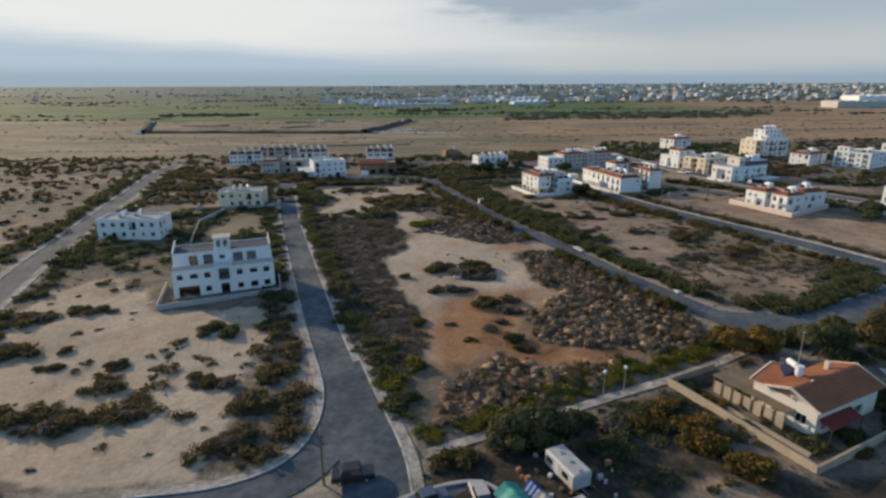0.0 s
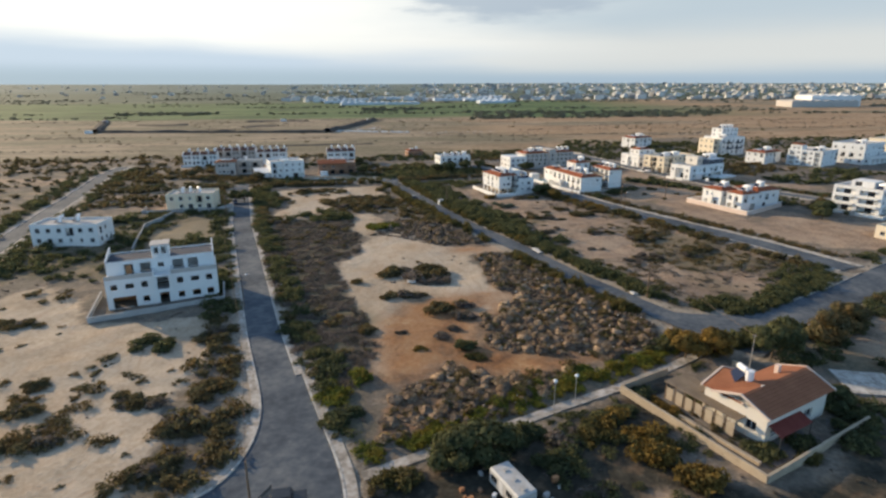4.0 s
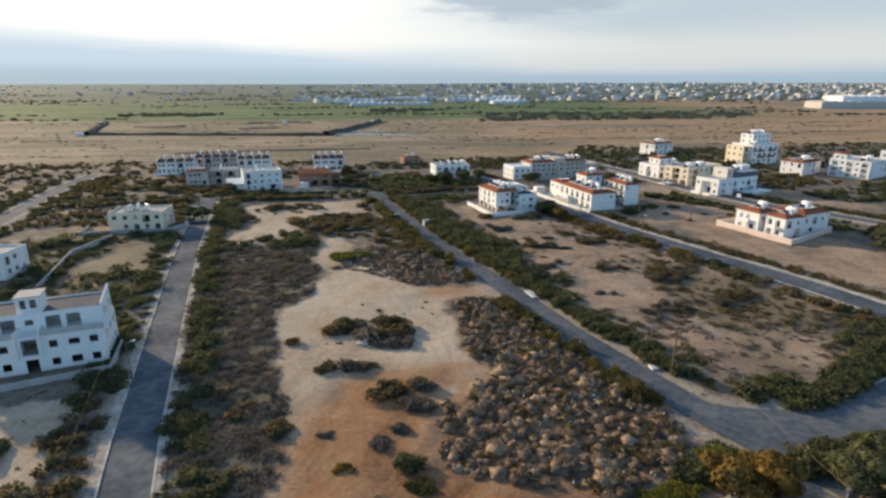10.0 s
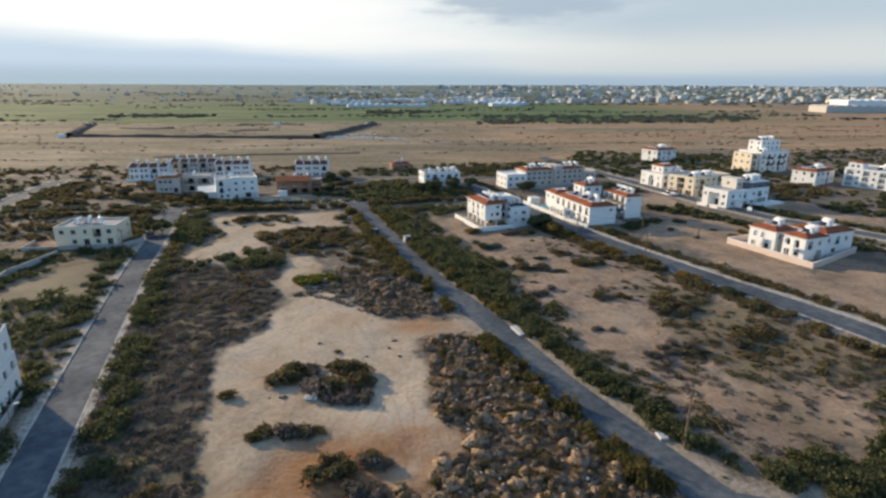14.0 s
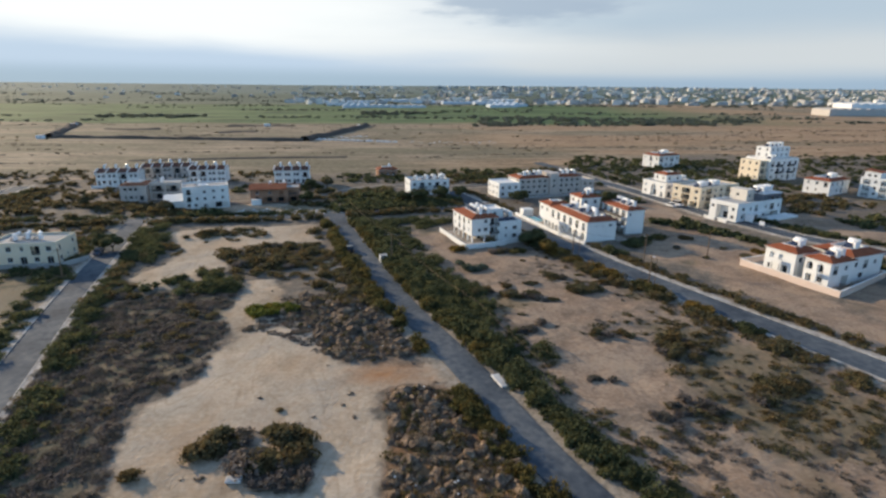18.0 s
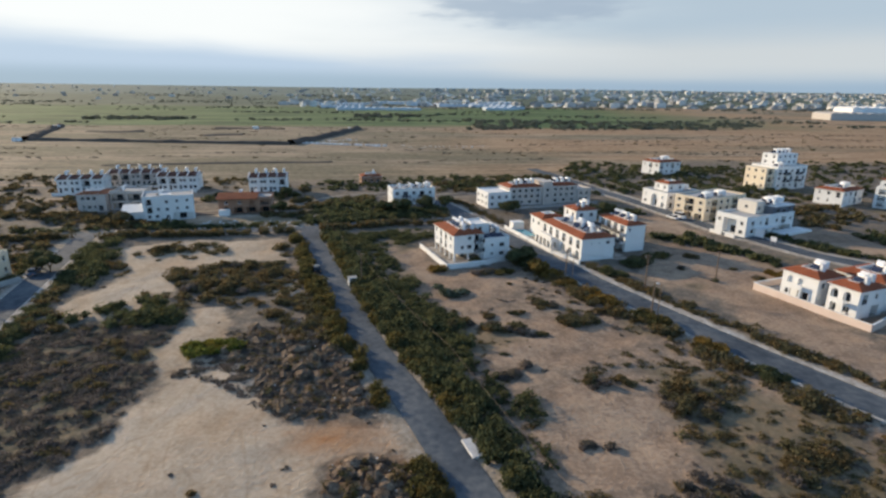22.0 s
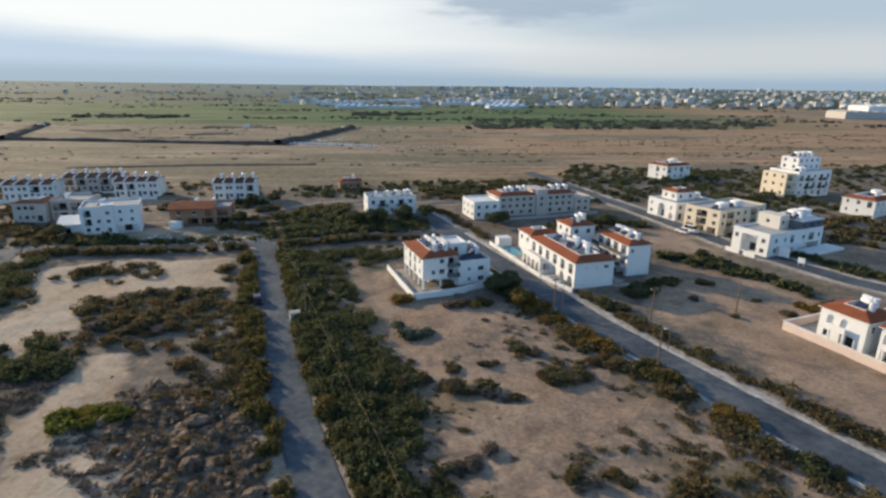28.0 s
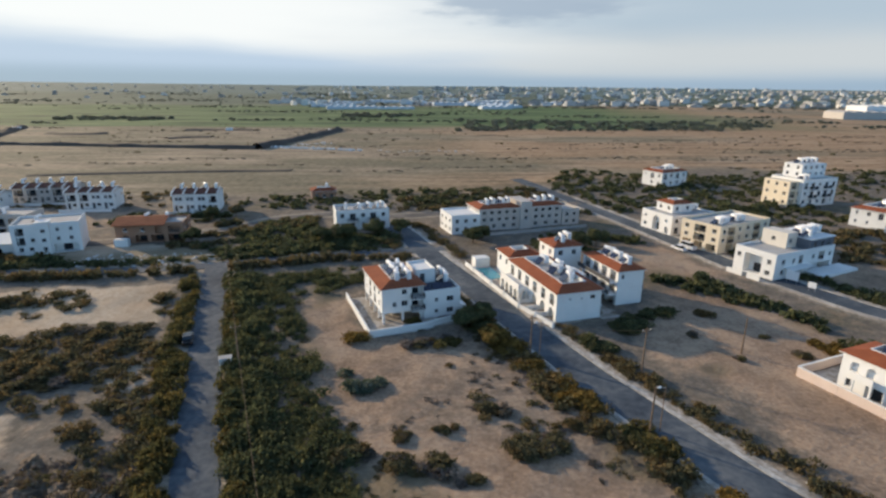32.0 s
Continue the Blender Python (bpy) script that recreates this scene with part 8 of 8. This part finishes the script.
def wire(points, label="thin sagging power cable between poles", sag=1.0):
    cu = bpy.data.curves.new("power_cable", "CURVE")
    cu.dimensions, cu.bevel_depth, cu.bevel_resolution = "3D", 0.022, 1
    sp = cu.splines.new("POLY")
    co = []
    for a, b in zip(points, points[1:]):
        for i in range(12):
            t = i / 12
            co.append((a[0] + (b[0] - a[0]) * t, a[1] + (b[1] - a[1]) * t, a[2] + (b[2] - a[2]) * t - sag * 4 * t * (1 - t)))
    co.append(points[-1])
    sp.points.add(len(co) - 1)
    for q, c in zip(sp.points, co):
        q.co = (*c, 1)
    cu.materials.append(M_POLE)
    tagged(new("power_cable", cu), label, "cable")


for x, y, hgt in ((59.7, 201.2, 7.2), (76.1, 195.6, 7.6), (71.6, 179.8, 7.0), (94.9, 202.0, 6.4), (50.5, 106.3, 7.5), (13.5, 197.0, 7.4), (-12.8, 50.3, 6.5)):
    utility_pole(x, y, hgt, arm=hgt > 7.1)
for x, y in ((22.7, 68.2), (25.9, 69.4)):
    street_lamp(x, y, 3.8, globe=True)
street_lamp(73.2, 180.6, 6.5, 200)
street_lamp(-30.5, 106, 6.5, 20)
street_lamp(61.0, 200.0, 6.5, 200)
wire([(50.5, 106.3, gz(50.5, 106.3) + 7.2), (32, 152, gz(32, 152) + 7.6), (13.5, 197.0, gz(13.5, 197) + 7.2), (-4.5, 241, gz(-4, 241) + 7.2)])
wire([(-12.8, 50.3, gz(-12.8, 50) + 6.4), (-22, 79, gz(-22, 79) + 6.9), (-42.5, 132, gz(-42, 132) + 7.0), (-60, 184, gz(-60, 184) + 7.2)], sag=0.15)
utility_pole(-60, 184, 7.4)
mast = thing("service_mast", pose(52.3, 73.2, gz(52.3, 73.2)), "thin steel mast carrying a cable behind the bungalow", "mast")
part("pole", tube(bmesh.new(), (0, 0, -0.2), (0, 0, 7.6), 0.06, 0.045), M_STEEL, mast)
part("bracket", box(-0.3, 0.3, -0.04, 0.04, 7.45, 7.53), M_STEEL, mast)
wire([(50.5, 106.3, gz(50.5, 106.3) + 7.2), (52.3, 73.2, gz(52.3, 73.2) + 7.55)], sag=0.2)
wire([(76.1, 195.6, gz(76, 195) + 7.3), (59.7, 201.2, gz(59, 201) + 7.0)])

# ---- vehicles ----


def car(x, y, yaw, paint, label, van=False, length=4.3, width=1.75, height=1.45):
    o = thing("van" if van else "car", pose(x, y, gz(x, y) + 0.06, 0, 0, yaw), label, "van" if van else "car")
    L, W, H = length, width, height
    bm = box(-L / 2, L / 2, -W / 2, W / 2, 0.28, H * 0.6, 0.1)
    part("body", bm, paint, o)
    bm = box(-L * 0.3, L * (0.22 if not van else 0.38), -W / 2 + 0.06, W / 2 - 0.06, H * 0.6 + 0.002, H, 0.05)
    for v in bm.verts:
        if v.co.z > H * 0.8:
            v.co.x *= 0.8 if not van else 0.97
            v.co.y *= 0.86
    cab = part("cabin", bm, M_GLASS, o, "dark glazed cabin")
    part("roof_panel", box(-L * 0.23, L * (0.16 if not van else 0.36), -W * 0.4, W * 0.4, H + 0.003, H + 0.04, 0.015), paint, cab)
    for sx in (-1, 1):
        for sy in (-1, 1):
            bm = bmesh.new()
            tube(bm, (sx * L * 0.31, sy * (W / 2 - 0.2), 0.32), (sx * L * 0.31, sy * (W / 2 + 0.01), 0.32), 0.32, seg=14)
            wheel = part("wheel", bm, M_TYRE, o)
            bm = bmesh.new()
            tube(bm, (sx * L * 0.31, sy * (W / 2 + 0.012), 0.32), (sx * L * 0.31, sy * (W / 2 + 0.025), 0.32), 0.18, seg=10)
            part("rim", bm, M_STEEL, wheel)
        for sy in (-0.6, 0.6):
            part("headlight" if sx > 0 else "tail_light", box(sx * L / 2 - 0.03, sx * L / 2 + 0.012, sy - 0.16, sy + 0.16, 0.55, 0.7), M_TANK if sx > 0 else M_BRICK, o)
    return o


car(-9.7, 51.2, 12, M_CARDARK, "black pickup parked at the road's end", length=4.8, width=1.9, height=1.75)
car(1.6, 206.0, 111, M_CARDARK, "dark car standing on the narrow road")
car(-63.4, 203.5, 107, M_CARBLUE, "grey-blue car parked by the cream house")
car(108.9, 261.0, 112, M_CARWHITE, "white car parked before the cream apartments")
car(111.6, 262.0, 112, M_CARWHITE, "white van parked before the cream apartments", True, 4.8, 1.9, 2.0)
car(-1.0, 47.6, 25, M_CARBLUE, "grey-blue car in the curved parking court")
# white car; the greyer paint stands in for the shade on it
car(4.6, 48.0, 105, M_WORN_SHADED, "white car greyed for shade in the curved parking court")


def caravan(x, y, yaw):
    o = thing("caravan", pose(x, y, gz(x, y) + 0.1, 0, 0, yaw), "old white caravan with roof vents in the yard", "caravan")
    bm = box(-2.7, 2.7, -1.25, 1.25, 0.4, 2.35, 0.18)
    part("body", bm, M_WORN_SHADED, o, "dusty off-white caravan body")
    for u in (-1.6, 0.1, 1.7):
        part("roof_vent", box(u, u + 0.5, -0.25, 0.25, 2.355, 2.48, 0.03), M_CONC, o)
    for u in (-2.2, 0.6):
        part("window", box(u, u + 1.1, -1.28, -1.252, 1.15, 1.85, 0.01), M_GLASS, o)
    part("door", box(-0.7, 0.0, -1.275, -1.252, 0.5, 2.05, 0.01), M_FRAME, o)
    for sy in (-1.0, 1.0):
        bm = bmesh.new()
        tube(bm, (0, sy - 0.1, 0.33), (0, sy + 0.1, 0.33), 0.33, seg=14)
        part("wheel", bm, M_TYRE, o)
    part("drawbar", box(2.7, 3.8, -0.06, 0.06, 0.4, 0.5), M_STEEL, o)


caravan(14.4, 51.6, -64)


def tarp(x, y, yaw, w, d, h, mat, label):
    """A sagging sheet over a ridge."""
    o = thing("tarpaulin_shelter", pose(x, y, gz(x, y), 0, 0, yaw), label, "shelter")
    n = 14
    v = [(-w / 2 + w * i / n, -d / 2 + d * j / n, h - 1.3 * abs(i / n - 0.5) * 1.4 - 0.18 * math.sin(j / n * math.pi * 3) ** 2 - 0.08 * math.sin(i * 1.7 + j)) for j in range(n + 1) for i in range(n + 1)]
    f = [(j * (n + 1) + i, j * (n + 1) + i + 1, (j + 1) * (n + 1) + i + 1, (j + 1) * (n + 1) + i) for j in range(n) for i in range(n)]
    me = mesh_from("sheet", v, f, True)
    part("sheet", me, mat, o)
    for sx in (-1, 1):
        for sy in (-1, 1):
            bm = bmesh.new()
            tube(bm, (sx * w * 0.47, sy * d * 0.46, -0.1), (sx * w * 0.47, sy * d * 0.46, h - 0.95), 0.05, seg=6)
            part("post", bm, M_STEEL, o)


tarp(8.4, 45.8, 30, 3.0, 5.2, 2.5, M_TEAL, "sea-green tarpaulin shelter in the yard")
tarp(10.3, 48.6, 30, 1.7, 1.9, 1.7, M_BLUE, "blue tarpaulin over stored goods")
tarp(11.4, 46.5, 30, 1.9, 2.6, 1.8, M_CONC, "grey canvas sheet over stored goods")
bx = thing("shed", pose(14.2, 44.9, gz(14.2, 44.9), 0, 0, 30), "small grey-blue shed with a flat roof", "shed")
part("shed_body", box(-1.3, 1.3, -1.0, 1.0, -0.2, 2.0, 0.03), M_CARBLUE, bx)
part("shed_roof", box(-1.45, 1.45, -1.15, 1.15, 2.003, 2.1, 0.02), M_WORN_SHADED, bx)
# curved parking court and its kerb
court = [(-8.5, 44.8), (-5, 47.4), (-0.5, 49.8), (4.6, 51.2), (7.0, 49.4), (8.2, 45.0)]
ribbon("court_kerb", sampled(court, 1.0), 0.45, 0.35, 0.6, M_CONC, "curved grey kerb wall of the parking court", "kerb")
bm = bmesh.new()
cp = sampled(court, 1.0)
cv = bm.verts.new((0, 44.5, gz(0, 44.5) + 0.12))
ring = [bm.verts.new((px, py, gz(px, py) + 0.12)) for px, py in cp]
for a, b in zip(ring, ring[1:]):
    bm.faces.new((cv, b, a))
bm.normal_update()
me = bpy.data.meshes.new("parking_court")
bm.to_mesh(me)
bm.free()
me.materials.append(M_ASPHALT)
tagged(new("parking_court", me), "dark paved parking court with a curved edge", "paving", kind="structure")
rr = np.random.default_rng(8)
for i in range(26):   # clutter of the yard
    x, y = rr.uniform(8, 20), rr.uniform(47, 56)
    s = rr.uniform(0.25, 0.6)
    ob = new("crate", shared(("crate", i % 4), lambda: box(-0.6, 0.6, -0.4, 0.4, 0, 0.7 + 0.2 * (i % 3), 0.04)))
    if not ob.data.materials:
        ob.data.materials.append((M_POLE, M_CONC, M_BRICK, M_TANK)[i % 4])
    ob.matrix_basis = pose(x, y, ground_z(x, y), 0, 0, rr.uniform(0, 180)) @ Matrix.Diagonal((s, s, s, 1))
    tagged(ob, "weathered storage crate among yard clutter", "crate", "yard clutter")

# ---- small fixtures ----
for x, y, w, h in ((123.6, 235.6, 2.6, 2.2), (124.9, 230.6, 1.6, 1.3)):
    o = thing("sign_board", pose(x, y, gz(x, y), 0, 0, -55), "blank white sign board on two posts", "sign")
    part("board", box(-w / 2, w / 2, -0.05, 0.05, 0.8, 0.8 + h, 0.02), M_TANK, o)
    for u in (-w / 2 + 0.2, w / 2 - 0.2):
        part("post", box(u - 0.05, u + 0.05, 0.052, 0.15, -0.3, 0.8 + h), M_STEEL, o)
o = thing("utility_cabinet", pose(11.4, 197.2, gz(11.4, 197), 0, 0, 20), "white concrete utility cabinet at the roadside", "utility cabinet")
part("cabinet_body", box(-0.9, 0.9, -0.6, 0.6, -0.2, 1.7, 0.04), M_WHITE, o)
part("cabinet_cap", box(-1.0, 1.0, -0.7, 0.7, 1.703, 1.82, 0.02), M_CONC, o)
part("cabinet_door", box(-0.7, 0.7, -0.64, -0.603, 0.1, 1.5, 0.01), M_STEEL, o)
for x, y, w, d, yaw in ((34.6, 139.2, 1.3, 3.6, 22), (48.6, 108.4, 1.2, 1.4, 10), (2.4, 117.6, 1.8, 1.0, 5), (4.2, 119.0, 0.8, 0.8, 40)):
    ob = new("concrete_slab", box_mesh := shared(("concrete_slab", w, d), lambda: box(-w / 2, w / 2, -d / 2, d / 2, 0, 0.35, 0.06)))
    if not box_mesh.materials:
        box_mesh.materials.append(M_LITTER)
    ob.matrix_basis = pose(x, y, ground_z(x, y) + 0.05, 3, 2, yaw)
    tagged(ob, "bleached concrete slab dumped on the ground", "concrete slab")

# ---- fields, earth banks ----


def bank(points, width, h, label):
    """A rounded earth bank along a line."""
    p = sampled(points, 6)
    d = np.gradient(p, axis=0)
    d /= np.linalg.norm(d, axis=1)[:, None]
    nrm = np.stack([d[:, 1], -d[:, 0]], 1)
    rows = []
    for s, q in ((-1, -0.3), (-0.6, 0.55), (-0.2, 1), (0.25, 0.95), (0.6, 0.5), (1, -0.3)):
        m = p + nrm * (s * width / 2)
        rows.append(np.column_stack([m, gz_np(m[:, 0], m[:, 1]) + h * q * (0.35 + 1.3 * wave(m[:, 0], m[:, 1], 14, 90))]))
    n = len(p)
    f = [np.stack([np.arange(n - 1) + k * n, np.arange(n - 1) + (k + 1) * n, np.arange(n - 1) + (k + 1) * n + 1, np.arange(n - 1) + k * n + 1], 1) for k in range(5)]
    me = mesh_from("earth_bank", np.concatenate(rows), np.concatenate(f))
    me.materials.append(M_BUND)
    tagged(new("earth_bank", me), label, "earth bank")


bank([(-357, 663), (-318, 580), (-286, 514)], 12, 3.0, "dark earth bank closing the field")
bank([(-284, 516), (-200, 508), (-120, 498), (-78, 493)], 7, 2.0, "dark earth bank along the field")
bank([(-78, 493), (-64, 560), (-50, 645)], 12, 3.5, "dark earth bank closing the field")
bank([(-150, 380), (-90, 392), (-30, 398)], 6, 0.6, "low dark earth bank on the plain")
bank([(-290, 604), (-262, 590), (-240, 602)], 14, 1.2, "low dark earth bank on the plain")
bank([(-170, 560), (-155, 578), (-140, 575)], 14, 1.3, "low dark earth bank on the plain")
bank([(-190, 640), (-150, 652), (-125, 640)], 16, 1.2, "low dark earth bank on the plain")
for x, y in ((-288, 508), (-345, 640), (-54, 632), (-150, 640)):
    o = thing("site_cabin", pose(x, y, gz(x, y), 0, 0, 20), "small white site cabin at the field's corner", "cabin")
    part("cabin_body", box(-3, 3, -1.3, 1.3, -0.3, 2.6, 0.05), M_TANK, o)
    part("cabin_door", box(-0.5, 0.5, -1.34, -1.303, 0, 2.1), M_FRAME, o)
rr = np.random.default_rng(9)
bags = np.array([(-70 + 62 * t + rr.normal(0, 1.0), 502 - 19 * t + k * 5 + rr.normal(0, 0.7), rr.uniform(1.0, 1.7)) for k in range(2) for t in np.linspace(0, 1, 45)]
                + [(5 + 60 * t + rr.normal(0, 3), 483 + rr.normal(0, 3), rr.uniform(0.4, 0.9)) for t in np.linspace(0, 1, 28)] + [(-60 + 25 * t, 520 + 10 * t + rr.normal(0, 3), rr.uniform(0.6, 1.2)) for t in np.linspace(0, 1, 25)])
spread_stuff("white_bundles", ROCKS, bags, M_LITTER, "rows of white bundles laid out on the field", "bundles", (0.8, 1.2))
# dark scrub specks and belts over the plain
plain_spots = scatter([(-500, 340), (450, 430), (600, 640), (-700, 760)], 300, (0.6, 2.0), 91, free=False)
spread_stuff("plain_scrub", FAR, plain_spots, LEAF["olive"], "sparse low scrub on the dry plain", "scrub", (0.4, 0.7))
rr = np.random.default_rng(21)
streaks = []
for i in range(70):       # thin lines of low scrub across the plain
    y = rr.uniform(365, 660)
    x = rr.uniform(-0.75, 0.7) * y
    slope, length = rr.uniform(-0.06, 0.1), rr.uniform(15, 120)
    for s_ in np.arange(0, length, 3.6):
        if rr.random() < 0.75:
            streaks.append((x + s_, y + s_ * slope + rr.normal(0, 1.2), rr.uniform(0.6, 1.7)))
spread_stuff("plain_scrub", FAR, np.array(streaks), LEAF["dry"], "thin dark lines of low scrub across the plain", "scrub", (0.3, 0.6))
rr = np.random.default_rng(10)
belts = []
for i in range(80):
    y = rr.uniform(680, 2300)
    x = rr.uniform(-0.85, 0.9) * (y + 100)
    length = rr.uniform(30, 220) * (0.6 + y / 2500)
    for t in np.arange(0, length, 7 + y / 300):
        belts.append((x + t, y + rr.normal(0, 6) + t * 0.03 * ((i % 3) - 1), rr.uniform(2.0, 4.5) * (0.8 + y / 3500)))
spread_stuff("tree_belts", FAR, np.array(belts), LEAF["far"], "tree belts paled for haze between distant green fields", "woods", (0.55, 0.9))
spread_stuff("far_grove", FAR, np.concatenate([scatter([(60, 640), (330, 650), (420, 760), (80, 800)], 420, (2, 4.5), 92, free=False), scatter([(-80, 850), (-10, 840), (30, 900), (-90, 920)], 60, (3, 5.5), 93, free=False), scatter([(-420, 780), (-300, 770), (-280, 820), (-420, 830)], 70, (3, 5.5), 94, free=False)]), LEAF["far"], "olive groves paled for haze beyond the plain", "woods", (0.7, 1.0))

town_trees = np.column_stack([rr.uniform(-0.9, 0.95, 1500), 1150 + 2400 * rr.random(1500) ** 1.9, rr.uniform(2.4, 5.4, 1500)])
town_trees = town_trees[(town_trees[:, 0] > -0.2) | (rr.random(1500) < 0.35)]
town_trees[:, 0] *= town_trees[:, 1]
spread_stuff("town_trees", FAR, town_trees, LEAF["far"], "trees paled for haze among the houses of the distant town", "woods", (0.5, 0.85))

# ---- distant town ----


def block_set(name, rows, mat, label, category):
    """Many far houses as one object: rows of x, y, wide, deep, high, yaw; each with a set-back roof room."""
    vs, fs, base = [], [], 0
    cube = np.array([(0, 0, 0), (1, 0, 0), (1, 1, 0), (0, 1, 0), (0, 0, 1), (1, 0, 1), (1, 1, 1), (0, 1, 1)], float)
    cf = np.array([(0, 1, 5, 4), (1, 2, 6, 5), (2, 3, 7, 6), (3, 0, 4, 7), (4, 5, 6, 7)])
    for x, y, w_, d_, h_, yaw in rows:
        c, s = math.cos(radians(yaw)), math.sin(radians(yaw))
        for u0, v0, ww, dd, z0, hh in ((0, 0, w_, d_, -1, h_ + 1), (w_ * 0.3, d_ * 0.3, w_ * 0.35, d_ * 0.4, h_, 2.4)):
            q = cube * (ww, dd, hh) + (u0, v0, z0)
            vs.append(np.column_stack([q[:, 0] * c - q[:, 1] * s + x, q[:, 0] * s + q[:, 1] * c + y, q[:, 2] + gz(x, y)]))
            fs.append(cf + base)
            base += 8
    me = mesh_from(name, np.concatenate(vs), np.concatenate(fs))
    me.materials.append(mat)
    tagged(new(name, me), label, category, kind="stuff")


M_TOWN = material("far_walls", [(0.26, 0.25, 0.235), (0.45, 0.43, 0.4), (0.74, 0.71, 0.66)], 0.9, 0.004, 0.1, 0.0, 0.3, attr="island", per_object=0.7)
rr = np.random.default_rng(12)
town = []
for i in range(1000):
    y = 1250 + 2700 * rr.random() ** 1.3
    side = rr.uniform(-0.24, 0.95)
    if side < 0.0 and rr.random() < 0.5:
        continue
    town.append((side * y, y, rr.uniform(7, 26), rr.uniform(6, 16), rr.choice([3, 3, 3.5, 4, 6, 7, 10]), rr.uniform(-30, 40)))
for i in range(90):
    y = 1500 + 2400 * rr.random()
    town.append((rr.uniform(-0.95, -0.2) * y, y, rr.uniform(8, 16), rr.uniform(8, 12), rr.choice([3, 4, 6]), rr.uniform(-30, 40)))
for i in range(70):
    y = rr.uniform(2500, 3900)
    town.append((rr.uniform(0.0, 0.95) * y, y, rr.uniform(14, 34), rr.uniform(12, 20), rr.uniform(8, 16), rr.uniform(-30, 40)))
block_set("distant_town", town, M_TOWN, "pale houses of a distant town along the horizon", "town")


def shed_long(x, y, yaw, w, d, h, mat, label, name="greenhouse"):
    o = thing(name, pose(x, y, gz(x, y), 0, 0, yaw), label, name, "far sheds")
    part("hall", box(0, w, 0, d, -1, h), mat, o)
    bm = bmesh.new()
    n = max(2, int(w / 12))
    for i in range(n):
        a, b = w * i / n, w * (i + 1) / n
        for y0, y1 in ((0, d),):
            quad(bm, [(a, y0, h + 0.01), (a, y1, h + 0.01), ((a + b) / 2, y1, h + 1.6), ((a + b) / 2, y0, h + 1.6)])
            quad(bm, [((a + b) / 2, y0, h + 1.6), ((a + b) / 2, y1, h + 1.6), (b, y1, h + 0.01), (b, y0, h + 0.01)])
            bm.faces.new([bm.verts.new(p) for p in ((a, y0, h + 0.01), (b, y0, h + 0.01), ((a + b) / 2, y0, h + 1.6))])
    part("ridged_roof", bm, mat, o)


M_SHEET = material("pale_sheeting", [(0.42, 0.47, 0.52), (0.64, 0.69, 0.74)], 0.5, 0.02, 0.4, 0.0, 0.3)
rr = np.random.default_rng(14)
for i in range(18):
    y = rr.uniform(1080, 1480)
    shed_long(rr.uniform(-0.22, 0.16) * y + 30, y, rr.uniform(-8, 14), rr.uniform(40, 110), rr.uniform(14, 30), rr.uniform(3.5, 5.5), M_SHEET, "long pale greenhouse at the edge of the town")
shed_long(573, 862, 0, 105, 40, 9, M_STONE, "large pale factory hall beyond the plain", "factory")
shed_long(615, 880, 0, 80, 40, 16, M_WHITE, "large white factory hall beyond the plain", "factory")
